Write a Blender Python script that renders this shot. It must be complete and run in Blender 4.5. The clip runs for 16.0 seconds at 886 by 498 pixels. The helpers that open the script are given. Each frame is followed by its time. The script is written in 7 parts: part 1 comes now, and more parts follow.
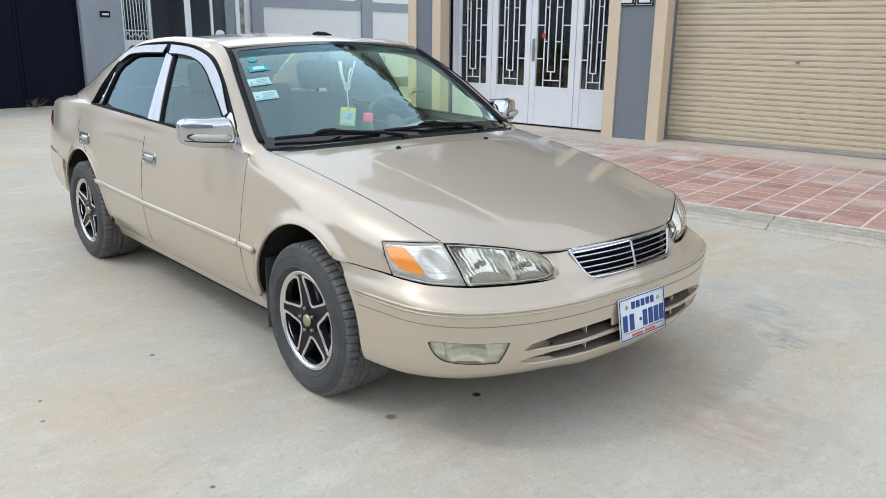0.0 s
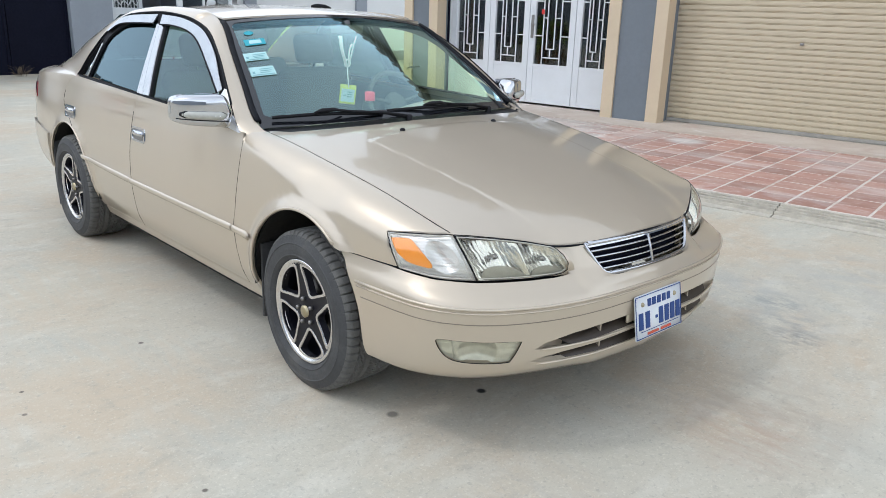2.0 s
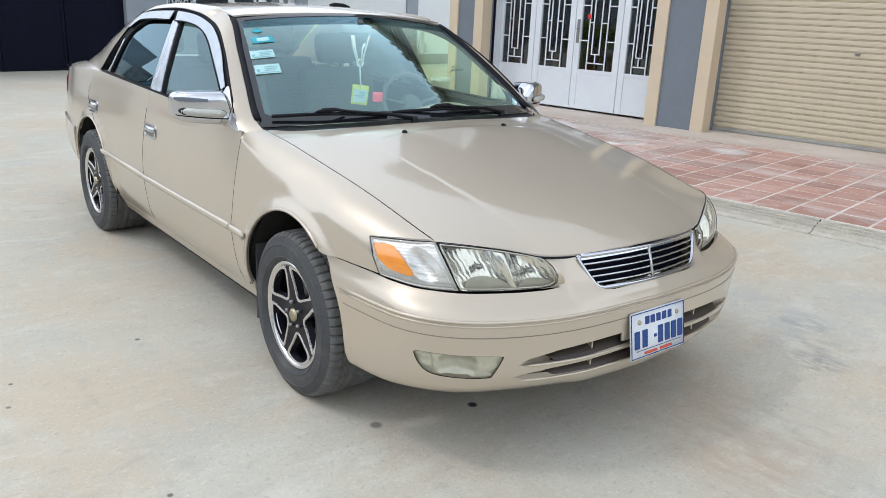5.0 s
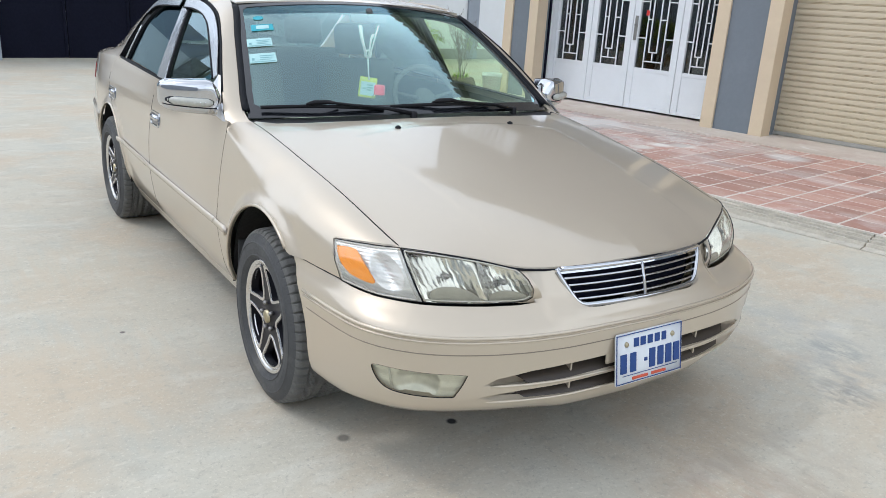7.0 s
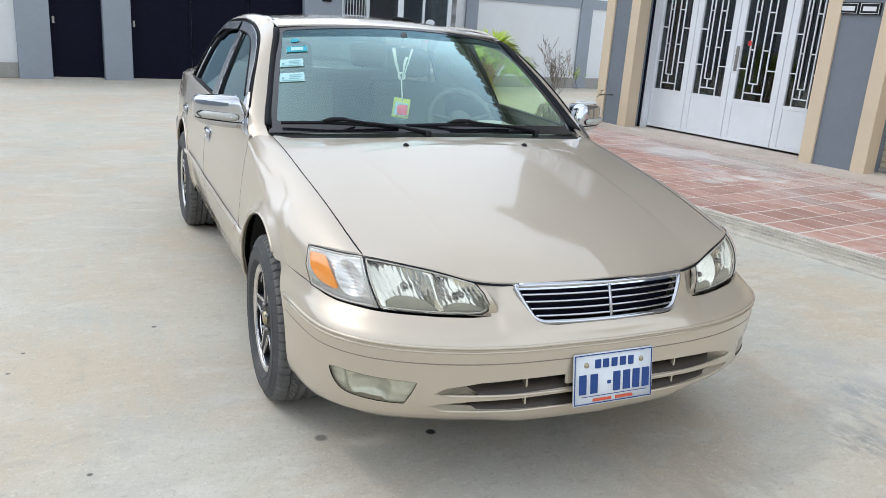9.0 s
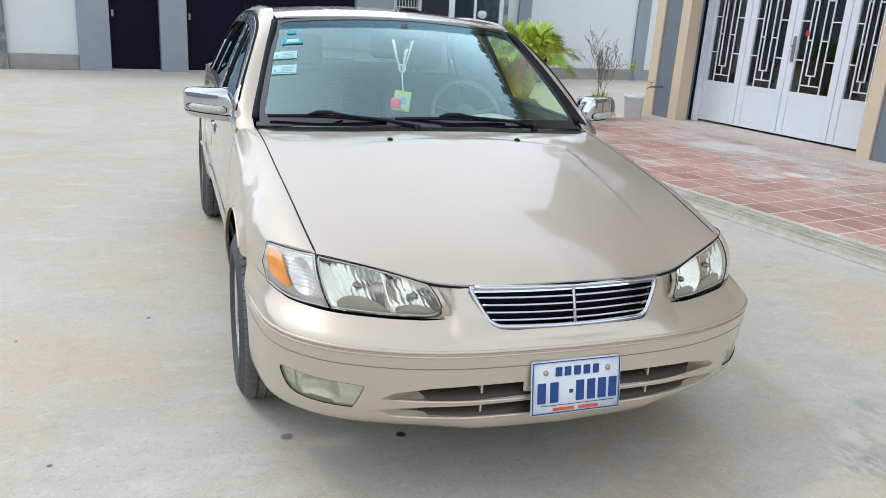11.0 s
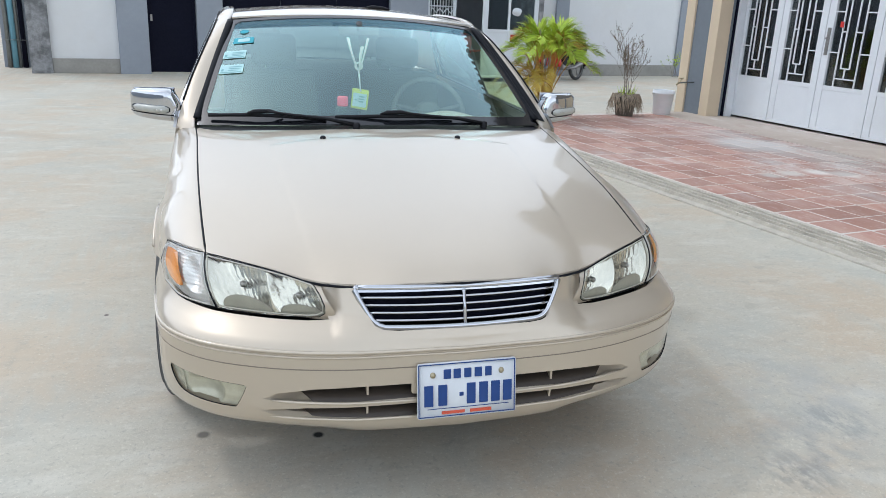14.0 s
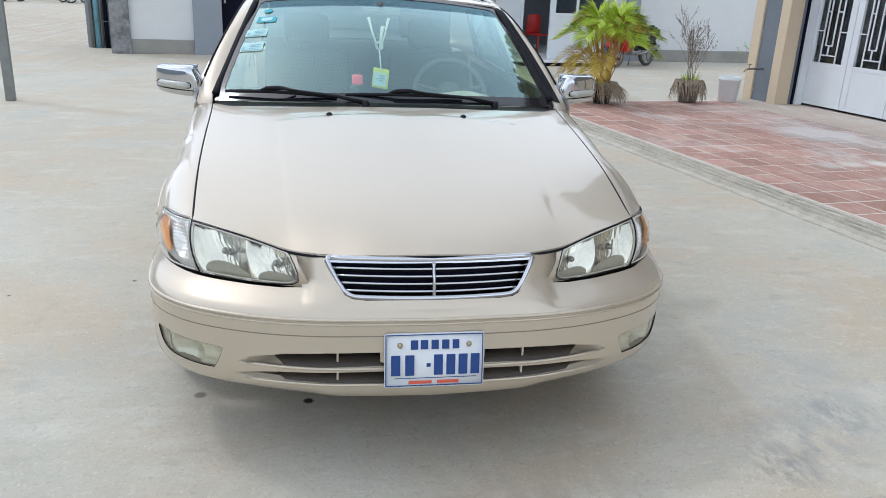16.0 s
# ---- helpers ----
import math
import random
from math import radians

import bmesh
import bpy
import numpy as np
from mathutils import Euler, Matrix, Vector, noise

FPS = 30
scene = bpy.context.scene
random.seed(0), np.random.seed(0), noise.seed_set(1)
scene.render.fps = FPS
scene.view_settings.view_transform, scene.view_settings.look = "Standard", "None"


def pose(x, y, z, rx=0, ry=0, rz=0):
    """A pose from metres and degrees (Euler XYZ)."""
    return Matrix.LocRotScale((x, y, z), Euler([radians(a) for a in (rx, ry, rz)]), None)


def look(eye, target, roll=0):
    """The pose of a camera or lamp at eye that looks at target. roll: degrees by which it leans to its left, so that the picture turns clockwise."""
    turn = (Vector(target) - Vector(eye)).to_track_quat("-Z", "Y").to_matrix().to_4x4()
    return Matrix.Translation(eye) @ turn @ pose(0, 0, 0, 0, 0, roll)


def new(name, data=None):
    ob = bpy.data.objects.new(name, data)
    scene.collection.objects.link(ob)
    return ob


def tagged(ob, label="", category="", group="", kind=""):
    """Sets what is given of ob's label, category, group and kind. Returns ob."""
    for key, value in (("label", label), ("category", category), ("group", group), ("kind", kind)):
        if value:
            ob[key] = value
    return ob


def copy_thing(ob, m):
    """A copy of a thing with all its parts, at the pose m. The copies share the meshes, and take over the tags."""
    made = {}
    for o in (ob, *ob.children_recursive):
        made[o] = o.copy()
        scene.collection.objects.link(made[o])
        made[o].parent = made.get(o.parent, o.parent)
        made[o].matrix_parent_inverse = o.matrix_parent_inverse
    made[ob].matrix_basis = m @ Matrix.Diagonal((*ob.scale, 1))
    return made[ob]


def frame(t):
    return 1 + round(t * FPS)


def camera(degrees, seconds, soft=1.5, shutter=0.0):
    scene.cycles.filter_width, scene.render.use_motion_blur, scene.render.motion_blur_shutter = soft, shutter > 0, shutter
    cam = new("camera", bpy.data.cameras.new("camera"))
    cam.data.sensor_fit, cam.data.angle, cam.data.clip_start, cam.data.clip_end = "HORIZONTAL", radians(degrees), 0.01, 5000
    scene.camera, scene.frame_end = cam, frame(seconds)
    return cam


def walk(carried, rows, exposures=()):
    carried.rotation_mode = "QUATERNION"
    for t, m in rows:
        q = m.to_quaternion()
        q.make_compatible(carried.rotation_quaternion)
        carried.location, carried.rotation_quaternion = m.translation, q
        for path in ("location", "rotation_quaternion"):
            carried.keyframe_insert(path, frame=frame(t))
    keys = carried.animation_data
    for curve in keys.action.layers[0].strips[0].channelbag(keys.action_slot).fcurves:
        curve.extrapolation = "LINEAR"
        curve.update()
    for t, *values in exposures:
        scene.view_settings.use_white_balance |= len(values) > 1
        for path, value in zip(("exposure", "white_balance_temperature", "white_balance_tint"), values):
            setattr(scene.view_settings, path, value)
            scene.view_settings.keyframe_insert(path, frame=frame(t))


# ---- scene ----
cam = camera(59.4, 16.0, soft=0.3)
PATH = [
    (0, (-2.48, -2.614, 1.455), (-1.193, -1.178, 0.924), 0.7),
    (0.5, (-2.476, -2.6, 1.46), (-1.169, -1.173, 0.953), 0.5),
    (1, (-2.459, -2.553, 1.453), (-1.145, -1.148, 0.906), 1.5),
    (1.5, (-2.434, -2.493, 1.459), (-1.118, -1.093, 0.905), 1.7),
    (2, (-2.416, -2.442, 1.463), (-1.119, -1.038, 0.872), 1.9),
    (2.5, (-2.409, -2.383, 1.461), (-1.056, -1.026, 0.888), 2.8),
    (3, (-2.414, -2.332, 1.456), (-1.024, -1.009, 0.891), 3.0),
    (3.5, (-2.403, -2.318, 1.453), (-1.014, -0.996, 0.883), 2.1),
    (4, (-2.364, -2.369, 1.453), (-1.013, -1.002, 0.898), 1.9),
    (4.5, (-2.274, -2.452, 1.459), (-0.992, -1.029, 0.882), 2.9),
    (4.7, (-2.237, -2.495, 1.457), (-0.992, -1.042, 0.876), 2.8),
    (6.8, (-1.849, -2.521, 1.441), (-0.775, -0.945, 0.839), 3.7),
    (7, (-1.828, -2.518, 1.444), (-0.763, -0.937, 0.838), 3.6),
    (7.5, (-1.825, -2.519, 1.444), (-0.766, -0.934, 0.84), 3.4),
    (8, (-1.641, -2.651, 1.457), (-0.712, -0.977, 0.878), 3.9),
    (8.5, (-1.529, -2.757, 1.457), (-0.694, -1.034, 0.877), 4.2),
    (9, (-1.463, -2.818, 1.452), (-0.652, -1.077, 0.894), 4.0),
    (9.2, (-1.441, -2.827, 1.457), (-0.638, -1.083, 0.895), 3.5),
    (11.3, (-1.07, -2.865, 1.47), (-0.466, -1.056, 0.87), 3.1),
    (11.5, (-1.031, -2.896, 1.47), (-0.457, -1.08, 0.859), 2.7),
    (12, (-0.94, -2.956, 1.462), (-0.354, -1.15, 0.833), 2.8),
    (12.5, (-0.872, -3.002, 1.465), (-0.275, -1.199, 0.838), 1.7),
    (13, (-0.82, -3.008, 1.47), (-0.202, -1.205, 0.864), 1.2),
    (13.5, (-0.722, -2.97, 1.476), (-0.147, -1.154, 0.865), 2.0),
    (14, (-0.642, -2.957, 1.481), (-0.122, -1.121, 0.884), 2.5),
    (14.5, (-0.607, -2.958, 1.474), (-0.107, -1.121, 0.86), 2.8),
    (15, (-0.547, -2.974, 1.478), (-0.124, -1.123, 0.85), 1.9),
    (15.5, (-0.447, -3.023, 1.493), (-0.091, -1.154, 0.878), 1.9),
    (16, (-0.357, -3.073, 1.475), (-0.024, -1.208, 0.835), 2.6),
]
walk(cam, [(t, look(eye, target, roll)) for t, eye, target, roll in PATH],
     [(0, 0.09, 5960, 10), (7, 0.14, 5960, 10), (12.5, 0.11, 5890, 10), (14.5, 0.03, 5870, 10), (16, 0.02, 5860, 10)])

# ---- world, sun, exposure ----
world = bpy.data.worlds.new("sky")
scene.world = world
world.use_nodes = True
wn, wl = world.node_tree.nodes, world.node_tree.links
wn.clear()
sky = wn.new("ShaderNodeTexSky")
sky.sky_type, sky.sun_disc = "NISHITA", False
sky.sun_elevation, sky.sun_rotation = radians(55), radians(301)
sky.air_density, sky.dust_density, sky.ozone_density = 1.0, 4.0, 1.0
# thin bright overcast over the blue
cov = wn.new("ShaderNodeTexNoise")
cov.inputs["Scale"].default_value, cov.inputs["Detail"].default_value = 2.2, 5.0
wc = wn.new("ShaderNodeTexCoord")
wl.new(wc.outputs["Generated"], cov.inputs["Vector"])
ramp = wn.new("ShaderNodeMapRange")
ramp.inputs["From Min"].default_value, ramp.inputs["From Max"].default_value = 0.35, 0.65
ramp.inputs["To Min"].default_value, ramp.inputs["To Max"].default_value = 0.62, 0.9
wl.new(cov.outputs["Fac"], ramp.inputs["Value"])
mixc = wn.new("ShaderNodeMix")
mixc.data_type = "RGBA"
mixc.inputs["B"].default_value = (9.6, 10.0, 10.4, 1)
wl.new(ramp.outputs["Result"], mixc.inputs["Factor"])
wl.new(sky.outputs["Color"], mixc.inputs["A"])
sep = wn.new("ShaderNodeSeparateXYZ")
wl.new(wc.outputs["Generated"], sep.inputs["Vector"])
grad = wn.new("ShaderNodeMapRange")
for key, val in zip(("From Min", "From Max", "To Min", "To Max"), (0.0, 0.95, 1.44, 0.76)):
    grad.inputs[key].default_value = val
wl.new(sep.outputs["Z"], grad.inputs["Value"])
dim = wn.new("ShaderNodeVectorMath")
dim.operation = "SCALE"
wl.new(mixc.outputs["Result"], dim.inputs[0])
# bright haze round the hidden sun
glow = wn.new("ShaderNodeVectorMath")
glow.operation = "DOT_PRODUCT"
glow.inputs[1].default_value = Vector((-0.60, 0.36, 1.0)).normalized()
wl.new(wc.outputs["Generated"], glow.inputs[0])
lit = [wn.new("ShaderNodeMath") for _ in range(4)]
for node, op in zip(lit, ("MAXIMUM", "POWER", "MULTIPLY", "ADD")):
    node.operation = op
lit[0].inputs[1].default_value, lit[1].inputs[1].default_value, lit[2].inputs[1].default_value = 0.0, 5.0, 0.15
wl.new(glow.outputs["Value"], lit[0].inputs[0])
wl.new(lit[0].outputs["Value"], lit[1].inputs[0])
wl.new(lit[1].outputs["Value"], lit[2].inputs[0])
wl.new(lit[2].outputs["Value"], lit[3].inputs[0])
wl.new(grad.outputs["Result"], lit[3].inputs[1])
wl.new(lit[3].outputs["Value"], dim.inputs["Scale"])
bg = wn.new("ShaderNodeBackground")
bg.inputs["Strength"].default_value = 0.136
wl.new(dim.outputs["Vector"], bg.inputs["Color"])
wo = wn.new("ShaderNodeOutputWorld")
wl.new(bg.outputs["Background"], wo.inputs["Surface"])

sun = new("sun", bpy.data.lights.new("sun", "SUN"))
sun.data.energy, sun.data.angle, sun.data.color = 0.44, radians(4), (1.0, 0.98, 0.95)
sun.matrix_world = look((-6.0, 3.6, 10.0), (0, 0, 0))


# ---- materials ----
def mat(name, color, rough=0.5, metal=0.0, var=0.12, scale=6.0, bump=0.0, bscale=60.0, coat=0.0, tint=None, spots=0.0,
        spot_color=(0.1, 0.1, 0.1), rvar=0.1, trans=0.0, ior=1.45, rand=0.0, aniso=None, island=False, sharp=0.5, wide=False):
    """A principled material with variation at two scales, optional stains and relief, in metres."""
    m = bpy.data.materials.new(name)
    m.use_nodes = True
    n, l = m.node_tree.nodes, m.node_tree.links
    b = n["Principled BSDF"]
    b.inputs["Metallic"].default_value, b.inputs["Roughness"].default_value = metal, rough
    b.inputs["Coat Weight"].default_value, b.inputs["Coat Roughness"].default_value = coat, 0.05
    b.inputs["Transmission Weight"].default_value, b.inputs["IOR"].default_value = trans, ior
    tc = n.new("ShaderNodeTexCoord")
    src = n.new("ShaderNodeNewGeometry").outputs["Position"] if wide else tc.outputs["Object"]
    if aniso:
        mp = n.new("ShaderNodeMapping")
        mp.inputs["Scale"].default_value = aniso
        l.new(src, mp.inputs["Vector"])
        src = mp.outputs["Vector"]

    def noise_tex(sc, detail, r=0.6):
        t = n.new("ShaderNodeTexNoise")
        t.inputs["Scale"].default_value, t.inputs["Detail"].default_value, t.inputs["Roughness"].default_value = sc, detail, r
        l.new(src, t.inputs["Vector"])
        return t.outputs["Fac"]

    def remap(v, a, b2, c, d):
        r = n.new("ShaderNodeMapRange")
        for k, val in zip(("From Min", "From Max", "To Min", "To Max"), (a, b2, c, d)):
            r.inputs[k].default_value = val
        l.new(v, r.inputs["Value"])
        return r.outputs["Result"]

    def mix(f, a, b2):
        x = n.new("ShaderNodeMix")
        x.data_type = "RGBA"
        for k, val in (("Factor", f), ("A", a), ("B", b2)):
            if isinstance(val, (tuple, list)):
                x.inputs[k].default_value = (*val, 1)
            elif isinstance(val, float):
                x.inputs[k].default_value = val
            else:
                l.new(val, x.inputs[k])
        return x.outputs["Result"]

    dark = tuple(c * (1 - var) for c in color)
    light = tint or tuple(min(1, c * (1 + var)) for c in color)
    big = noise_tex(scale, 6)
    fine = noise_tex(scale * 9, 4)
    col = mix(remap(big, 0.5 - sharp / 2, 0.5 + sharp / 2, 0, 1), dark, light)
    col = mix(remap(fine, 0.3, 0.7, 0, 0.5), col, tuple(c * (1 - var * 0.7) for c in color))
    if spots:
        sp = noise_tex(scale * 0.37, 8, 0.7)
        col = mix(remap(sp, 0.52, 0.72, 0, spots), col, spot_color)
    if rand or island:
        r = n.new("ShaderNodeNewGeometry" if island else "ShaderNodeObjectInfo")
        hs = n.new("ShaderNodeHueSaturation")
        l.new(remap(r.outputs["Random Per Island" if island else "Random"], 0, 1, 1 - rand, 1 + rand), hs.inputs["Value"])
        l.new(col, hs.inputs["Color"])
        col = hs.outputs["Color"]
    l.new(col, b.inputs["Base Color"])
    l.new(remap(fine, 0.3, 0.7, max(0.01, rough - rvar * rough), min(1, rough + rvar * rough)), b.inputs["Roughness"])
    if bump:
        bp = n.new("ShaderNodeBump")
        bp.inputs["Strength"].default_value, bp.inputs["Distance"].default_value = 0.6, bump
        l.new(noise_tex(bscale, 5), bp.inputs["Height"])
        l.new(bp.outputs["Normal"], b.inputs["Normal"])
    return m


def glass(name, tint, ior=1.5, rough=0.0, gain=1.0, sheen=(1, 1, 1), film=False):
    """A thin pane: tinted see-through, with gloss that grows towards grazing view; film: the gloss lies over the full see-through."""
    m = bpy.data.materials.new(name)
    m.use_nodes = True
    n, l = m.node_tree.nodes, m.node_tree.links
    n.clear()
    tr, gl, lw, mx, out = (n.new("ShaderNode" + k) for k in ("BsdfTransparent", "BsdfGlossy", "LayerWeight", "MixShader", "OutputMaterial"))
    tr.inputs["Color"].default_value = (*tint, 1)
    gl.inputs["Roughness"].default_value = rough
    gl.inputs["Color"].default_value = (*sheen, 1)
    # the same gloss from both sides of the pane
    lw.inputs["Blend"].default_value = 0.5
    f0 = ((ior - 1) / (ior + 1)) ** 2
    rise, mul = n.new("ShaderNodeMath"), n.new("ShaderNodeMath")
    rise.operation, rise.inputs[1].default_value = "POWER", 5.0
    mul.operation, mul.use_clamp = "MULTIPLY_ADD", True
    mul.inputs[1].default_value, mul.inputs[2].default_value = gain * (1 - f0), gain * f0
    l.new(lw.outputs["Facing"], rise.inputs[0])
    l.new(rise.outputs["Value"], mul.inputs[0])
    l.new(mul.outputs["Value"], mx.inputs["Fac"])
    l.new(tr.outputs["BSDF"], mx.inputs[1])
    l.new(gl.outputs["BSDF"], mx.inputs[2])
    if film:
        both, none = n.new("ShaderNodeAddShader"), n.new("ShaderNodeBsdfTransparent")
        none.inputs["Color"].default_value = (0, 0, 0, 1)
        l.new(none.outputs["BSDF"], mx.inputs[1])
        l.new(tr.outputs["BSDF"], both.inputs[0])
        l.new(mx.outputs["Shader"], both.inputs[1])
        l.new(both.outputs["Shader"], out.inputs["Surface"])
    else:
        l.new(mx.outputs["Shader"], out.inputs["Surface"])
    return m


PAINT = mat("champagne_metallic_paint", (0.568, 0.489, 0.380), 0.37, 0.46, 0.02, 3.0, coat=1.0, rvar=0.0)
PAINT.node_tree.nodes["Principled BSDF"].inputs["Coat IOR"].default_value = 1.58
PAINT.node_tree.nodes["Principled BSDF"].inputs["Coat Roughness"].default_value = 0.06
BLACK = mat("black_plastic", (0.010, 0.010, 0.012), 0.5, 0, 0.2, 20, 0.0006, 300)
RUBBER = mat("tyre_rubber", (0.066, 0.067, 0.068), 0.75, 0, 0.25, 14, 0.0008, 220, spots=0.5, spot_color=(0.15, 0.14, 0.12))
TREAD = mat("dusty_tread_rubber", (0.128, 0.126, 0.118), 0.85, 0, 0.3, 16, 0.0008, 220, spots=0.7, spot_color=(0.24, 0.22, 0.19))
# rubber seals, and the black tubes that paint shade into the panel gaps
SEAL_AND_SHADE = mat("black_rubber_seal_and_gap_shade", (0.006, 0.007, 0.010), 0.65, 0, 0.2, 20)
CHROME = mat("chrome", (0.58, 0.59, 0.61), 0.07, 1.0, 0.03, 8, rvar=0.5)
VISOR = mat("mottled_visor_chrome", (0.42, 0.44, 0.46), 0.16, 1.0, 0.12, 8, rvar=0.5, spots=0.4, spot_color=(0.30, 0.32, 0.34))
# dark blotches in the colour stand for dark surroundings reflected in the chrome
FILM = mat("creased_film_painted_reflections", (0.46, 0.475, 0.495), 0.13, 1.0, 0.1, 8, 0.004, 14, spots=0.85, spot_color=(0.16, 0.17, 0.19))
FRIT = mat("glossy_black_glass_border", (0.012, 0.013, 0.016), 0.10, 0, 0.1, 20, coat=0.8)
SATIN = mat("satin_chrome", (0.70, 0.71, 0.73), 0.35, 0.8, 0.04, 20)
INDICATOR = mat("clear_indicator_lens", (0.46, 0.46, 0.41), 0.25, 0, 0.15, 90, coat=0.6)
SILVER = mat("machined_alloy", (0.72, 0.71, 0.70), 0.25, 1.0, 0.06, 30)
RIMBLACK = mat("gloss_black_alloy", (0.005, 0.005, 0.010), 0.35, 0.0, 0.2, 20)
STEEL = mat("brake_steel", (0.32, 0.31, 0.30), 0.4, 1.0, 0.15, 40)
UNDER = mat("underbody_dark", (0.016, 0.015, 0.014), 0.9, 0, 0.3, 12, 0.002, 60, spots=0.4, spot_color=(0.06, 0.05, 0.04))
AMBER = mat("amber_lens", (1.0, 0.34, 0.03), 0.22, 0, 0.06, 40, coat=0.8)
REFLECTOR = mat("lamp_reflector", (0.84, 0.83, 0.78), 0.20, 0.9, 0.06, 40)
SHELF = mat("pale_olive_lamp_shelf", (0.42, 0.41, 0.36), 0.45, 0.3, 0.1, 40)
LENSRIM = mat("frosted_lens_edge", (0.55, 0.53, 0.47), 0.4, 0, 0.12, 60, coat=0.4)
RIBBED = mat("ribbed_lamp_silver", (0.90, 0.90, 0.88), 0.28, 0.45, 0.06, 40)
FOGBACK = mat("aged_fog_reflector", (0.68, 0.67, 0.61), 0.34, 0.45, 0.15, 40)
INTAKE = mat("brown_black_intake", (0.045, 0.038, 0.033), 0.6, 0, 0.2, 20)
# body-coloured louvre, darkened in colour for the shade inside the slots
LOUVRE = mat("shaded_bronze_louvre", (0.062, 0.050, 0.040), 0.4, 0.2, 0.1, 20)
CREASE = mat("shaded_bumper_crease", (0.24, 0.20, 0.16), 0.5, 0.2, 0.1, 20)
CLENS = glass("ribbed_corner_lens", (0.97, 0.965, 0.94), 1.45, 0.03, 1.5)
LENS = glass("clear_lamp_lens", (0.94, 0.935, 0.88), 1.45, 0.02)
YLENS = glass("aged_fog_lens", (0.92, 0.91, 0.83), 1.45, 0.03)
WINDSHIELD = glass("laminated_windshield", (0.84, 0.94, 0.80), 1.52, 0.0, 5.2, (0.66, 0.92, 0.95), film=True)
SIDEGLASS = glass("green_side_glass", (0.78, 0.92, 0.70), 1.52, 0.0, 1.3, (0.66, 0.86, 0.94))
QUARTER = glass("quarter_glass", (0.30, 0.34, 0.34), 1.52, 0.02, 6.0, (0.8, 0.9, 0.92))
SHADEBAND = glass("screen_shade_band", (0.52, 0.58, 0.62), 1.2, 0.0, 0.2)
TINTED = glass("tinted_side_glass", (0.06, 0.10, 0.10), 1.52, 0.0, 1.4, (0.62, 0.84, 0.94))
CABIN = mat("beige_cabin_cloth", (0.14, 0.136, 0.118), 0.9, 0, 0.1, 18, 0.0008, 300)
DASH = mat("grey_beige_dashboard", (0.36, 0.345, 0.30), 0.7, 0, 0.1, 22, 0.0005, 400)
DARKTRIM = mat("grey_cabin_trim", (0.10, 0.10, 0.098), 0.6, 0, 0.1, 22)
WHITEPLATE = mat("white_plate_enamel", (0.70, 0.72, 0.73), 0.35, 0, 0.05, 30, coat=0.3)
PLATEBLUE = mat("plate_blue", (0.014, 0.055, 0.22), 0.4, 0, 0.1, 60)
PLATERED = mat("plate_red", (0.62, 0.10, 0.05), 0.4, 0, 0.1, 60)
GOLD = mat("bronze_cap", (0.48, 0.42, 0.28), 0.35, 0.9, 0.1, 60)
TAILRED = mat("red_tail_lens", (0.30, 0.012, 0.012), 0.15, 0, 0.1, 30, coat=1.0)

for dull in (SEAL_AND_SHADE, BLACK, RIMBLACK):
    dull.node_tree.nodes["Principled BSDF"].inputs["Specular IOR Level"].default_value = 0.25
KERBMAT = mat("worn_kerb_concrete", (0.545, 0.505, 0.425), 0.92, 0, 0.22, 11.0, 0.014, 30, spots=0.65, spot_color=(0.36, 0.335, 0.285), wide=True)
GREYWALL = mat("blue_grey_render", (0.175, 0.20, 0.225), 0.85, 0, 0.07, 2.0, 0.0012, 90)
FARGREY = mat("pale_grey_render", (0.305, 0.335, 0.375), 0.88, 0, 0.08, 1.6, 0.0015, 70, spots=0.25, spot_color=(0.27, 0.275, 0.28))
ROUGHCOL = mat("patchy_grey_render", (0.25, 0.255, 0.26), 0.92, 0, 0.45, 7.0, 0.006, 30, spots=0.8, spot_color=(0.50, 0.49, 0.48), sharp=0.25)
CREAM = mat("cream_paint", (0.62, 0.51, 0.36), 0.7, 0, 0.05, 3.0, 0.001, 80)
WHITEWALL = mat("white_wall_paint", (0.73, 0.74, 0.74), 0.85, 0, 0.04, 1.4, 0.001, 60, spots=0.18, spot_color=(0.62, 0.58, 0.50))
UPPER = mat("warm_grey_upper_paint", (0.185, 0.168, 0.146), 0.8, 0, 0.06, 1.5, 0.001, 60)
PLINTH = mat("bare_cement_plinth", (0.34, 0.33, 0.30), 0.93, 0, 0.2, 3.0, 0.004, 40, spots=0.5, spot_color=(0.24, 0.23, 0.21))
SHUTTER = mat("cream_shutter_steel", (0.56, 0.485, 0.35), 0.5, 0, 0.05, 2.5, 0.0006, 50, wide=True, spots=0.14, spot_color=(0.55, 0.43, 0.26))
WHITESTEEL = mat("white_painted_steel", (0.72, 0.75, 0.77), 0.45, 0, 0.04, 4.0, 0.0005, 80)
NAVY = mat("dark_navy_steel_and_shade", (0.004, 0.005, 0.015), 0.8, 0, 0.15, 3.0, 0.0006, 30)
NAVY.node_tree.nodes["Principled BSDF"].inputs["Specular IOR Level"].default_value = 0.2
DARKROOM = mat("dim_room_wall", (0.26, 0.27, 0.28), 0.9, 0, 0.1, 3.0)
PANE = glass("door_pane", (0.58, 0.63, 0.64), 1.5, 0.0, 1.8)
GALV = mat("weathered_steel", (0.26, 0.27, 0.26), 0.55, 0.6, 0.2, 9.0, 0.001, 60, spots=0.4, spot_color=(0.22, 0.17, 0.13))
BLUEPIPE = mat("pale_blue_pipe", (0.20, 0.42, 0.52), 0.5, 0, 0.1, 9.0)
